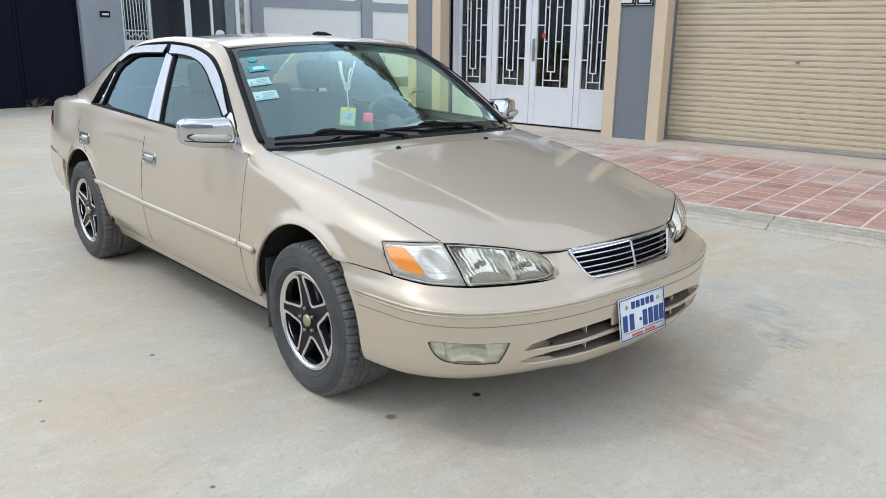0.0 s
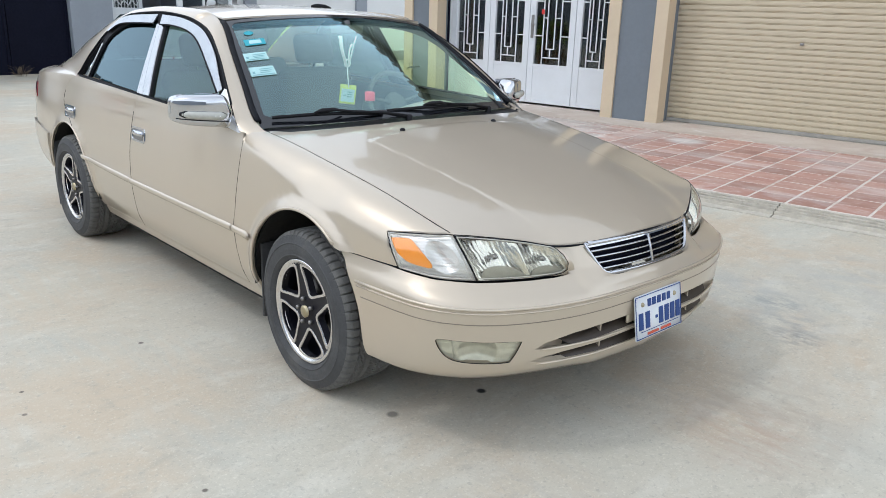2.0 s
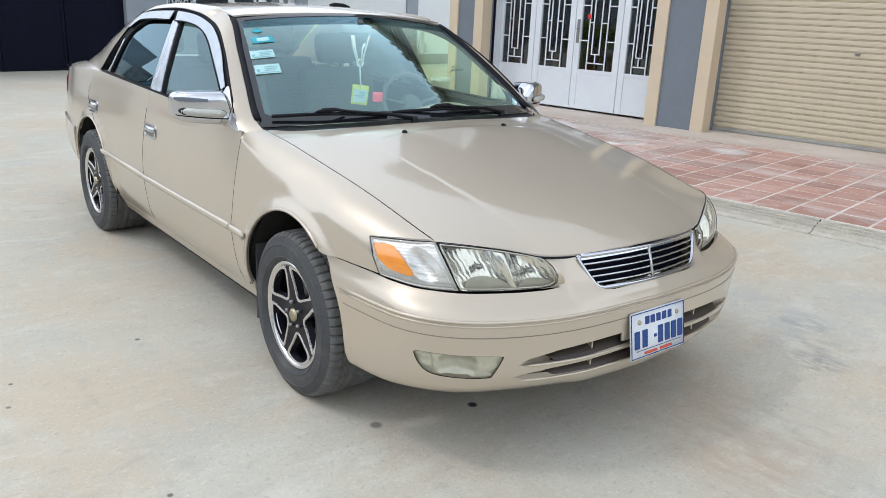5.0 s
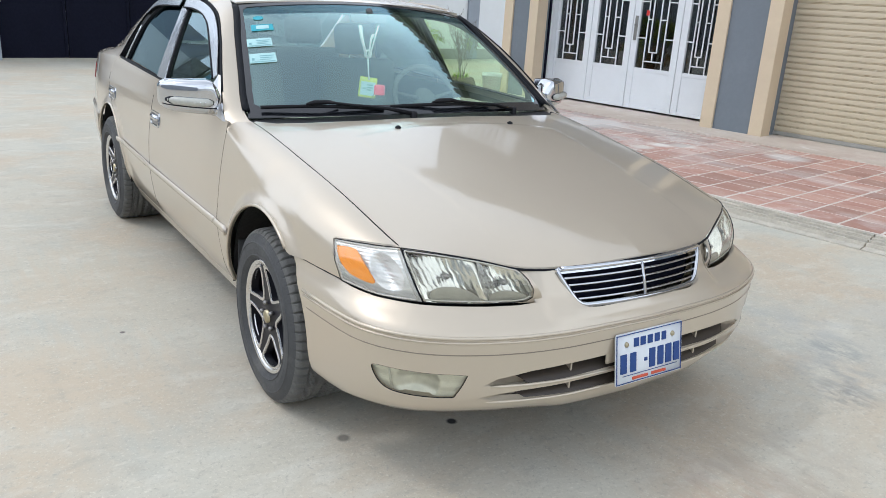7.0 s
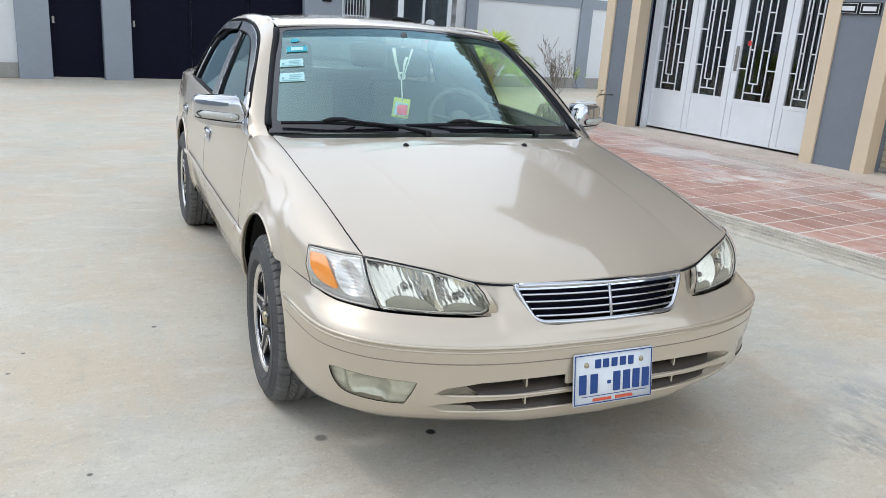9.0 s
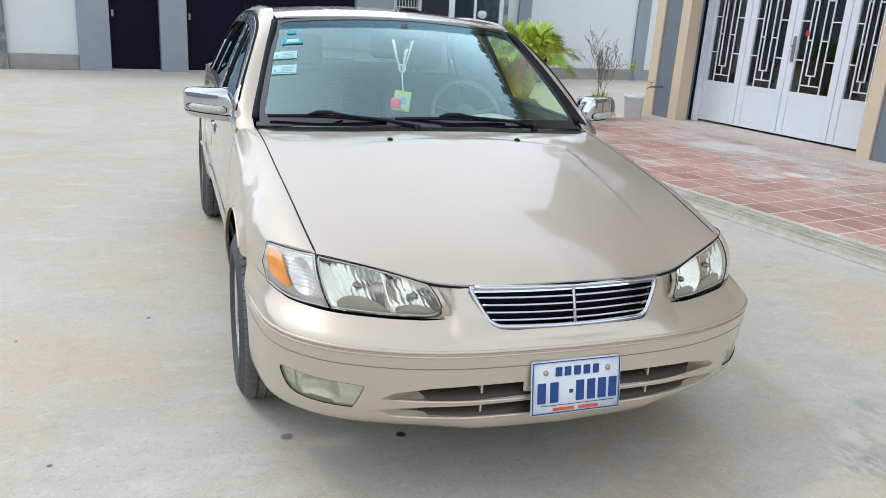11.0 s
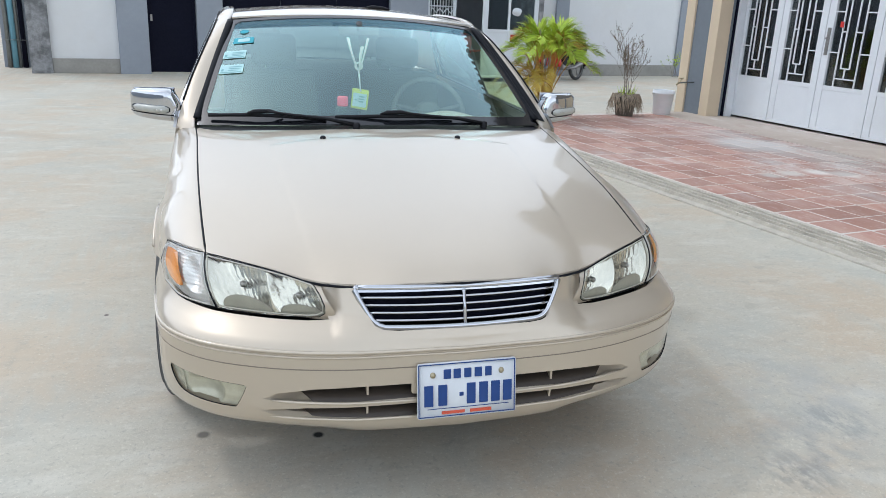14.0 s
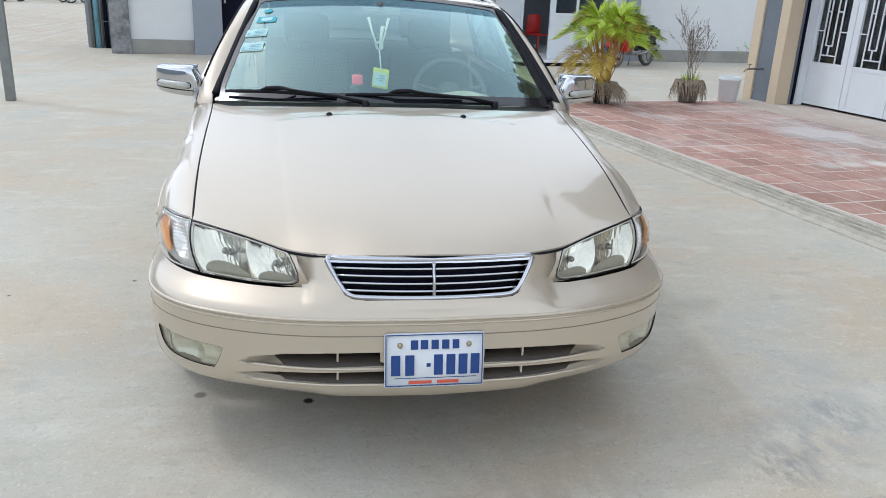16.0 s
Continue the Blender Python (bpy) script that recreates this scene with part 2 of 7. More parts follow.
REDPLASTIC = mat("red_plastic", (0.55, 0.03, 0.025), 0.4, 0, 0.08, 10)
POTBLACK = mat("black_nursery_pot", (0.02, 0.022, 0.026), 0.6, 0, 0.2, 12)
POTGREY = mat("weathered_pot", (0.13, 0.12, 0.10), 0.9, 0, 0.3, 20, 0.003, 60)
BUCKET = mat("white_bucket_plastic", (0.72, 0.74, 0.75), 0.5, 0, 0.06, 10, spots=0.2, spot_color=(0.5, 0.48, 0.44))
LEAF = mat("palm_leaf", (0.36, 0.55, 0.04), 0.55, 0, 0.2, 12, tint=(0.64, 0.74, 0.07), island=True, rand=0.3)
LEAFDRY = mat("yellowed_palm_leaf", (0.44, 0.40, 0.06), 0.6, 0, 0.2, 12, tint=(0.52, 0.28, 0.03), island=True, rand=0.3)
STEMORANGE = mat("orange_palm_stem", (0.60, 0.20, 0.03), 0.6, 0, 0.3, 12, tint=(0.42, 0.36, 0.08))
TWIG = mat("dry_twig", (0.22, 0.18, 0.14), 0.9, 0, 0.3, 30)
DRYLEAF = mat("withered_leaf", (0.17, 0.13, 0.085), 0.9, 0, 0.3, 30, island=True, rand=0.4)
STRAW = mat("dry_roots", (0.42, 0.35, 0.26), 0.95, 0, 0.3, 30, island=True, rand=0.3)


SITE_C, SITE_S = math.cos(radians(9)), math.sin(radians(9))


def layered(name, base, layers, rough=0.88, bump=0.002, bscale=40.0, rand=0.0, marks=()):
    """A worn surface in world coordinates: layers of (colour, scale (x, y, z), from, to, strength), and marks of (x, y, radius, colour, strength)."""
    m = bpy.data.materials.new(name)
    m.use_nodes = True
    n, l = m.node_tree.nodes, m.node_tree.links
    b = n["Principled BSDF"]
    b.inputs["Roughness"].default_value = rough
    pos = n.new("ShaderNodeNewGeometry").outputs["Position"]

    def tex(sc, detail=7, r=0.62):
        mp = n.new("ShaderNodeMapping")
        mp.inputs["Scale"].default_value = sc
        mp.inputs["Rotation"].default_value = (0, 0, radians(-9))
        t = n.new("ShaderNodeTexNoise")
        t.inputs["Scale"].default_value, t.inputs["Detail"].default_value, t.inputs["Roughness"].default_value = 1.0, detail, r
        t.inputs["Distortion"].default_value = 0.4
        l.new(pos, mp.inputs["Vector"])
        l.new(mp.outputs["Vector"], t.inputs["Vector"])
        return t.outputs["Fac"]

    def remap(v, a, b2, d):
        r = n.new("ShaderNodeMapRange")
        for k, val in zip(("From Min", "From Max", "To Min", "To Max"), (a, b2, 0, d)):
            r.inputs[k].default_value = val
        l.new(v, r.inputs["Value"])
        return r.outputs["Result"]

    def mix(f, a, c):
        x = n.new("ShaderNodeMix")
        x.data_type = "RGBA"
        l.new(f, x.inputs["Factor"])
        if isinstance(a, tuple):
            x.inputs["A"].default_value = (*a, 1)
        else:
            l.new(a, x.inputs["A"])
        x.inputs["B"].default_value = (*c, 1)
        return x.outputs["Result"]

    col = base
    for c, sc, a, b2, d in layers:
        col = mix(remap(tex(sc), a, b2, d), col, c)
    for k, (x, y, rad, c, d) in enumerate(marks):
        dist = n.new("ShaderNodeVectorMath")
        dist.operation = "DISTANCE"
        dist.inputs[1].default_value = (x, y, 0)
        l.new(pos, dist.inputs[0])
        near = n.new("ShaderNodeMapRange")
        for key, val in zip(("From Min", "From Max", "To Min", "To Max"), (rad * (0.2 if d < 0.9 else 0.55), rad, 1.0, 0.0)):
            near.inputs[key].default_value = val
        l.new(dist.outputs["Value"], near.inputs["Value"])
        mul = n.new("ShaderNodeMath")
        mul.operation = "MULTIPLY"
        l.new(near.outputs["Result"], mul.inputs[0])
        l.new(remap(tex((4.5 / rad ** 0.8 + k, 3.0 / rad ** 0.8, 1)), *((0.35, 0.53) if 0.885 < d else (0.42, 0.60)), d) if d < 0.9 else remap(tex((3, 3, 1)), 0.0, 0.05, d), mul.inputs[1])
        col = mix(mul.outputs["Value"], col, c)
    if rand:
        r = n.new("ShaderNodeObjectInfo")
        hs = n.new("ShaderNodeHueSaturation")
        mr = n.new("ShaderNodeMapRange")
        mr.inputs["To Min"].default_value, mr.inputs["To Max"].default_value = 1 - rand, 1 + rand
        l.new(r.outputs["Random"], mr.inputs["Value"])
        l.new(mr.outputs["Result"], hs.inputs["Value"])
        l.new(col, hs.inputs["Color"])
        col = hs.outputs["Color"]
    l.new(col, b.inputs["Base Color"])
    bp = n.new("ShaderNodeBump")
    bp.inputs["Strength"].default_value, bp.inputs["Distance"].default_value = 0.7, bump
    l.new(tex((bscale, bscale, bscale), 8, 0.7), bp.inputs["Height"])
    l.new(bp.outputs["Normal"], b.inputs["Normal"])
    return m


CONCRETE = layered("yard_concrete", (0.511, 0.470, 0.377), [
    ((0.561, 0.533, 0.446), (0.5, 0.35, 1), 0.42, 0.60, 0.9), ((0.535, 0.446, 0.329), (0.6, 0.8, 1), 0.46, 0.60, 0.9),
    ((0.466, 0.465, 0.405), (1.7, 1.3, 1), 0.50, 0.66, 0.7), ((0.635, 0.611, 0.529), (2.4, 5.0, 1), 0.54, 0.70, 0.6),
    ((0.392, 0.366, 0.302), (6, 9, 1), 0.56, 0.70, 0.5), ((0.657, 0.619, 0.529), (16, 22, 1), 0.54, 0.70, 0.45),
    ((0.361, 0.341, 0.287), (45, 45, 1), 0.56, 0.70, 0.65), ((0.698, 0.662, 0.557), (90, 80, 1), 0.56, 0.68, 0.6), ((0.317, 0.300, 0.251), (140, 120, 1), 0.58, 0.70, 0.5), ((0.128, 0.113, 0.093), (30, 26, 1), 0.755, 0.79, 0.6)], 0.86, 0.0022, 55,
    marks=((1.35, -0.93, 0.30, (0.27, 0.275, 0.275), 0.5), (1.62, -0.55, 0.5, (0.36, 0.365, 0.36), 0.4), (2.3, -1.0, 0.9, (0.40, 0.40, 0.385), 0.4),
           (-0.771, -0.412, 0.028, (0.20, 0.18, 0.15), 0.95), (-0.376, -0.488, 0.024, (0.02, 0.02, 0.02), 0.98), (0.35, -1.25, 0.55, (0.40, 0.34, 0.27), 0.55),
           (-1.243, 0.79, 0.014, (0.12, 0.1, 0.09), 0.95), (-1.816, 0.427, 0.012, (0.14, 0.12, 0.10), 0.95), (-1.525, -0.418, 0.012, (0.14, 0.12, 0.10), 0.95),
           (-1.775, 0.62, 0.011, (0.14, 0.12, 0.10), 0.95), (-0.9, -1.25, 0.5, (0.38, 0.36, 0.33), 0.45), (1.2, -1.06, 0.16, (0.20, 0.20, 0.20), 0.6), (1.6, -0.77, 0.2, (0.25, 0.255, 0.25), 0.55),
           (-8.4, 21.0, 13.0, (0.42, 0.33, 0.24), 0.85), (-1.55, 0.45, 0.9, (0.56, 0.475, 0.36), 0.55), (-1.35, 1.7, 0.8, (0.55, 0.465, 0.35), 0.5), (0.15, -1.35, 0.35, (0.46, 0.34, 0.26), 0.5)))
TILE = layered("red_clay_tile", (0.419, 0.230, 0.176), [
    ((0.476, 0.297, 0.235), (2.0, 1.2, 1), 0.42, 0.62, 0.8), ((0.511, 0.353, 0.288), (3.0, 0.7, 1), 0.52, 0.66, 0.75), ((0.362, 0.173, 0.137), (5, 4, 1), 0.52, 0.70, 0.6),
    ((0.613, 0.477, 0.424), (22, 9, 1), 0.54, 0.68, 0.5), ((0.616, 0.532, 0.490), (1.1, 0.6, 1), 0.50, 0.64, 0.75), ((0.397, 0.229, 0.187), (40, 40, 1), 0.56, 0.72, 0.5)], 0.74, 0.0015, 70, rand=0.16, marks=tuple(
    (SITE_C * u - SITE_S * v, SITE_S * u + SITE_C * v, r, c, d) for u, v, r, c, d in (
        (6.1, 3.9, 0.8, (0.55, 0.53, 0.51), 0.88), (6.4, 4.5, 0.7, (0.52, 0.48, 0.45), 0.85), (5.3, 2.9, 0.45, (0.60, 0.57, 0.54), 0.85), (5.9, 2.5, 0.5, (0.60, 0.57, 0.54), 0.8),
        (6.5, 0.3, 0.5, (0.58, 0.55, 0.54), 0.88), (6.3, 1.6, 0.6, (0.50, 0.42, 0.36), 0.8), (6.4, -0.9, 0.7, (0.50, 0.42, 0.36), 0.8), (5.6, 2.0, 0.5, (0.56, 0.49, 0.44), 0.7),
        (6.15, 3.5, 0.8, (0.54, 0.50, 0.46), 0.89), (6.65, 3.2, 0.7, (0.55, 0.50, 0.45), 0.89), (6.3, 2.8, 0.65, (0.58, 0.54, 0.49), 0.89), (4.9, 2.6, 0.40, (0.60, 0.55, 0.50), 0.85),
        (6.4, 2.0, 0.6, (0.56, 0.50, 0.44), 0.85), (5.95, 3.95, 0.55, (0.58, 0.55, 0.52), 0.92), (4.74, 2.48, 0.16, (0.63, 0.58, 0.52), 0.92), (5.02, 2.50, 0.18, (0.63, 0.58, 0.52), 0.92),
        (5.35, 2.48, 0.2, (0.67, 0.63, 0.58), 0.92), (5.55, 2.32, 0.2, (0.66, 0.62, 0.57), 0.9), (5.90, 2.65, 0.35, (0.63, 0.59, 0.55), 0.88), (6.05, 1.38, 0.28, (0.66, 0.62, 0.58), 0.9))))
GROUT = layered("pale_tile_joint", (0.668, 0.598, 0.530), [((0.500, 0.372, 0.310), (5, 5, 1), 0.50, 0.64, 0.65), ((0.720, 0.670, 0.619), (1.6, 2.2, 1), 0.50, 0.64, 0.8)], 0.9, 0.002, 60)
APRON = layered("dusty_cement_apron", (0.509, 0.431, 0.358), [((0.599, 0.526, 0.453), (1.2, 0.8, 1), 0.42, 0.62, 0.9), ((0.485, 0.371, 0.308), (2.2, 3.0, 1), 0.52, 0.68, 0.7),
    ((0.669, 0.627, 0.586), (3.5, 2.0, 1), 0.56, 0.68, 0.7), ((0.421, 0.359, 0.307), (30, 30, 1), 0.57, 0.70, 0.5)], 0.88, 0.002, 60)


# ---- building helpers ----
def finish(bm, name, material, parent=None, smooth=True):
    me = bpy.data.meshes.new(name)
    for f in bm.faces:
        f.smooth = smooth
    bm.to_mesh(me)
    bm.free()
    if "cn" in me.attributes:
        vals = np.zeros(len(me.vertices) * 3, dtype=np.float32)
        me.attributes["cn"].data.foreach_get("vector", vals)
        me.normals_split_custom_set_from_vertices(vals.reshape(-1, 3).tolist())
        me.attributes.remove(me.attributes["cn"])
    for m in material if isinstance(material, (list, tuple)) else (material,):
        me.materials.append(m)
    ob = new(name, me)
    ob.parent = parent
    return ob


def part(name, bm, material, parent, label="", smooth=True):
    ob = finish(bm, name, material, parent, smooth)
    return tagged(ob, label) if label else ob


def thing(name, label, category, m=None, group="", kind=""):
    ob = new(name)
    ob.empty_display_size = 0.1
    if m is not None:
        ob.matrix_world = m
    return tagged(ob, label, category, group, kind)


def spline(tab):
    """A smooth scalar curve through the rows (t, value)."""
    xs, ys = [float(a) for a, _ in tab], [float(b) for _, b in tab]
    n = len(xs)
    d = [(ys[i + 1] - ys[i]) / (xs[i + 1] - xs[i]) for i in range(n - 1)]
    s = [d[0]] + [0 if d[i - 1] * d[i] <= 0 else 2 * d[i - 1] * d[i] / (d[i - 1] + d[i]) for i in range(1, n - 1)] + [d[-1]]

    def f(t):
        if t <= xs[0]:
            return ys[0] + s[0] * (t - xs[0])
        if t >= xs[-1]:
            return ys[-1] + s[-1] * (t - xs[-1])
        i = 0
        while t > xs[i + 1]:
            i += 1
        h = xs[i + 1] - xs[i]
        k = (t - xs[i]) / h
        return (ys[i] * (2 * k ** 3 - 3 * k * k + 1) + ys[i + 1] * (3 * k * k - 2 * k ** 3)
                + h * s[i] * (k ** 3 - 2 * k * k + k) + h * s[i + 1] * (k ** 3 - k * k))
    return f


def rail(rows):
    """A smooth space curve through rows (t, (x, y, z))."""
    fs = [spline([(t, p[i]) for t, p in rows]) for i in range(len(rows[0][1]))]
    return lambda t: tuple(f(t) for f in fs)


def smoothpts(pts, n=6, closed=False):
    """Catmull-Rom points through pts."""
    P = [Vector(p) for p in pts]
    out = []
    m = len(P)
    for i in range(m if closed else m - 1):
        a, b, c, d = (P[(i + k) % m] if closed else P[min(max(i + k, 0), m - 1)] for k in (-1, 0, 1, 2))
        for j in range(n):
            t = j / n
            out.append(0.5 * (2 * b + (c - a) * t + (2 * a - 5 * b + 4 * c - d) * t * t + (3 * b - a - 3 * c + d) * t ** 3))
    if not closed:
        out.append(P[-1])
    return [tuple(p) for p in out]


def inside(p, poly):
    c, j = False, len(poly) - 1
    for i in range(len(poly)):
        (xi, yi), (xj, yj) = poly[i], poly[j]
        if (yi > p[1]) != (yj > p[1]) and p[0] < (xj - xi) * (p[1] - yi) / (yj - yi) + xi:
            c = not c
        j = i
    return c


def densify(poly, step):
    out = []
    for i, a in enumerate(poly):
        b = poly[(i + 1) % len(poly)]
        k = max(1, int(math.dist(a, b) / step))
        out += [(a[0] + (b[0] - a[0]) * j / k, a[1] + (b[1] - a[1]) * j / k) for j in range(k)]
    return out


def panel(outline, surf, step=0.03, holes=(), flange=0.012, outward=None, offset=0.0, sx=1.0, sy=1.0, back=False):
    """Sheet metal: the outline, in the surface's own coordinates, filled with a fine net, less its holes, laid on the surface, with edges folded in."""
    from mathutils.geometry import delaunay_2d_cdt
    sc = lambda p: (p[0] * sx, p[1] * sy)
    loops = [densify([sc(p) for p in lp], step) for lp in (outline, *holes)]
    vs, es = [], []
    for lp in loops:
        o = len(vs)
        vs += [Vector(p) for p in lp]
        es += [(o + i, o + (i + 1) % len(lp)) for i in range(len(lp))]
    bnd = np.array([tuple(v) for v in vs])
    lo, hi = bnd.min(0), bnd.max(0)
    for i in range(int((hi[0] - lo[0]) / step) + 1):
        for j in range(int((hi[1] - lo[1]) / step) + 1):
            p = (lo[0] + (i + 0.5) * step, lo[1] + (j + 0.5) * step)
            if inside(p, loops[0]) and not any(inside(p, h) for h in loops[1:]) and (((bnd - p) ** 2).sum(1)).min() > (0.45 * step) ** 2:
                vs.append(Vector(p))
    v2, _, f2, _, _, _ = delaunay_2d_cdt(vs, es, [], 0, 1e-7)
    bm = bmesh.new()
    cn = bm.verts.layers.float_vector.new("cn")
    P = []
    for v in v2:
        a, b = v[0] / sx, v[1] / sy
        p = bm.verts.new(surf(a, b))
        ea, eb = 0.004 / sx, 0.004 / sy
        da = Vector(surf(a + ea, b)) - Vector(surf(a - ea, b))
        db = Vector(surf(a, b + eb)) - Vector(surf(a, b - eb))
        p[cn] = da.cross(db).normalized()
        P.append(p)
    for f in f2:
        c = (sum(v2[k][0] for k in f) / len(f), sum(v2[k][1] for k in f) / len(f))
        if inside(c, loops[0]) and not any(inside(c, h) for h in loops[1:]):
            try:
                bm.faces.new([P[k] for k in f])
            except ValueError:
                pass
    for v in [v for v in bm.verts if not v.link_faces]:
        bm.verts.remove(v)
    bm.normal_update()
    out = outward or (lambda p: p - Vector((0, min(max(p.y, -0.3), 3.2), 0.55)))
    score = sum(f.normal.dot(out(f.calc_center_median())) * f.calc_area() for f in bm.faces)
    if score < 0:
        bmesh.ops.reverse_faces(bm, faces=bm.faces[:])
        bm.normal_update()
    for v in bm.verts:
        v[cn] = v.normal if v[cn].length < 0.5 else v[cn] * (1 if v[cn].dot(v.normal) > 0 else -1)
    if offset:
        for v, nn in [(v, v[cn].copy()) for v in bm.verts]:
            v.co += nn * offset
    if flange:
        be = [e for e in bm.edges if e.is_boundary]
        norm = {v: v[cn].copy() for e in be for v in e.verts}
        low = {v: bm.verts.new(v.co - norm[v] * flange) for v in norm}
        for v, b in low.items():
            b[cn] = norm[v]
        for e in be:
            f = e.link_faces[0]
            a, b = e.verts
            lp = next(l for l in f.loops if l.edge == e)
            a, b = lp.vert, lp.link_loop_next.vert
            bm.faces.new((b, a, low[a], low[b]))
    return bm


def tube(pts, radius, seg=8, caps=True, bm=None, flat=1.0):
    """A tube along pts; radius a number or one for each point; flat squashes it across."""
    bm = bm or bmesh.new()
    P = [Vector(p) for p in pts]
    rings = []
    up = Vector((0, 0, 1))
    for i, p in enumerate(P):
        d = (P[min(i + 1, len(P) - 1)] - P[max(i - 1, 0)]).normalized()
        a = d.cross(up)
        a = a.normalized() if a.length > 1e-4 else Vector((1, 0, 0))
        b = a.cross(d)
        r = radius[i] if isinstance(radius, (list, tuple)) else radius
        rings.append([bm.verts.new(p + r * (math.cos(q) * a + flat * math.sin(q) * b)) for q in (2 * math.pi * k / seg for k in range(seg))])
    for r0, r1 in zip(rings, rings[1:]):
        for k in range(seg):
            bm.faces.new((r0[k], r0[(k + 1) % seg], r1[(k + 1) % seg], r1[k]))
    if caps:
        bm.faces.new(rings[0][::-1])
        bm.faces.new(rings[-1])
    return bm


def box(x0, x1, y0, y1, z0, z1, bevel=0.0, bm=None, seg=2):
    bm2 = bmesh.new()
    bmesh.ops.create_cube(bm2, size=1.0, matrix=Matrix.LocRotScale(((x0 + x1) / 2, (y0 + y1) / 2, (z0 + z1) / 2), None, (x1 - x0, y1 - y0, z1 - z0)))
    if bevel:
        bmesh.ops.bevel(bm2, geom=bm2.edges[:], offset=bevel, segments=seg, affect="EDGES", profile=0.5)
    if bm is None:
        return bm2
    return merge(bm, bm2)


def merge(bm, other, m=None):
    """Adds other's faces to bm."""
    vm = {v: bm.verts.new(m @ v.co if m else v.co) for v in other.verts}
    for f in other.faces:
        nf = bm.faces.new([vm[v] for v in f.verts])
        nf.smooth = f.smooth
    other.free()
    return bm


def lathe(profile, seg=48, axis="z", bm=None, close=False):
    """Turns (radius, height) rows round an axis."""
    bm = bm or bmesh.new()
    rings = []
    for r, h in profile:
        ring = []
        for k in range(seg):
            a = 2 * math.pi * k / seg
            c, s = r * math.cos(a), r * math.sin(a)
            ring.append(bm.verts.new((h, c, s) if axis == "x" else (c, s, h)))
        rings.append(ring)
    for r0, r1 in zip(rings, rings[1:] + ([rings[0]] if close else [])):
        for k in range(seg):
            f = (r0[k], r0[(k + 1) % seg], r1[(k + 1) % seg], r1[k])
            bm.faces.new(f[::-1] if axis == "x" else f)
    return bm


def prism(poly, z0, z1, bevel=0.0, plane="xy"):
    """A slab from a flat outline."""
    bm = bmesh.new()
    put = {"xy": lambda a, b, c: (a, b, c), "xz": lambda a, b, c: (a, c, b), "yz": lambda a, b, c: (c, a, b)}[plane]
    lo = [bm.verts.new(put(a, b, z0)) for a, b in poly]
    hi = [bm.verts.new(put(a, b, z1)) for a, b in poly]
    n = len(poly)
    bm.faces.new(lo[::-1])
    bm.faces.new(hi)
    for i in range(n):
        bm.faces.new((lo[i], lo[(i + 1) % n], hi[(i + 1) % n], hi[i]))
    bmesh.ops.recalc_face_normals(bm, faces=bm.faces[:])
    if bevel:
        bmesh.ops.bevel(bm, geom=bm.edges[:], offset=bevel, segments=2, affect="EDGES", profile=0.5)
    return bm


# ---- the yard: turned nine degrees from the car ----
SITE = pose(0, 0, 0, 0, 0, 9)


def structure(name, bm, material, label, category, smooth=False, parent=None):
    ob = finish(bm, name, material, parent, smooth)
    if parent is None:
        ob.matrix_world = SITE
        tagged(ob, label, category, kind="structure")
    return ob


# ground: one sheet, finer near the car, gently uneven
bm = bmesh.new()
edge = [-400, -120, -50, -25, -14, -9, -6.5] + [-5 + 0.25 * i for i in range(37)] + [5, 7, 9, 12, 16, 25, 50, 120, 400]
grid = [[bm.verts.new((u, v + 3, 0.010 * noise.noise((u * 0.45, v * 0.45, 3.3)) * max(0, 1 - math.hypot(u, v) / 14))) for u in edge] for v in edge]
for r0, r1 in zip(grid, grid[1:]):
    for k in range(len(edge) - 1):
        bm.faces.new((r0[k], r0[k + 1], r1[k + 1], r1[k]))
structure("ground", bm, CONCRETE, "pale worn concrete yard with faint stains", "ground", True)

# terrace slab and kerb
TZ = 0.082
structure("pavement", box(3.60, 7.9, -9.0, 6.62, -0.2, TZ - 0.0022), GROUT, "raised terrace bed under red clay tiles", "pavement")

structure("apron", box(6.615, 7.57, -9.0, 6.62, -0.2, TZ + 0.004), APRON, "dusty beige cement apron before the shutters and doors", "pavement")


def kerb_piece(v0, v1):
    """A low worn kerb with a sloped, stepped front."""
    prof = [(3.60, -0.1), (3.60, 0.078), (3.564, 0.076), (3.560, 0.046), (3.546, 0.046), (3.542, 0.066), (3.520, 0.066), (3.516, 0.034), (3.502, 0.034), (3.498, 0.054), (3.476, 0.055), (3.472, 0.022), (3.458, 0.022), (3.454, 0.041), (3.432, 0.042), (3.426, 0.016), (3.36, 0.010), (3.345, -0.1)]
    n = max(2, int((v1 - v0) / 0.05))
    bm = bmesh.new()
    rows = []
    for i in range(n + 1):
        v = v0 + (v1 - v0) * i / n
        rows.append([bm.verts.new((a + 0.010 * noise.noise((v * 3, 0.3, 1.0)) + 0.004 * noise.noise((v * 11, k * 3.1, 4.0)), v, b + (0.005 * noise.noise((v * 5, k, 7.0)) + 0.006 * noise.noise((v * 14, k * 2.3, 2.0)) if b > 0 else 0)))
                     for k, (a, b) in enumerate(prof)])
    for a, b in zip(rows, rows[1:]):
        for k in range(len(prof) - 1):
            bm.faces.new((a[k], b[k], b[k + 1], a[k + 1]))
    bm.faces.new(rows[0])
    bm.faces.new(rows[-1][::-1])
    return bm


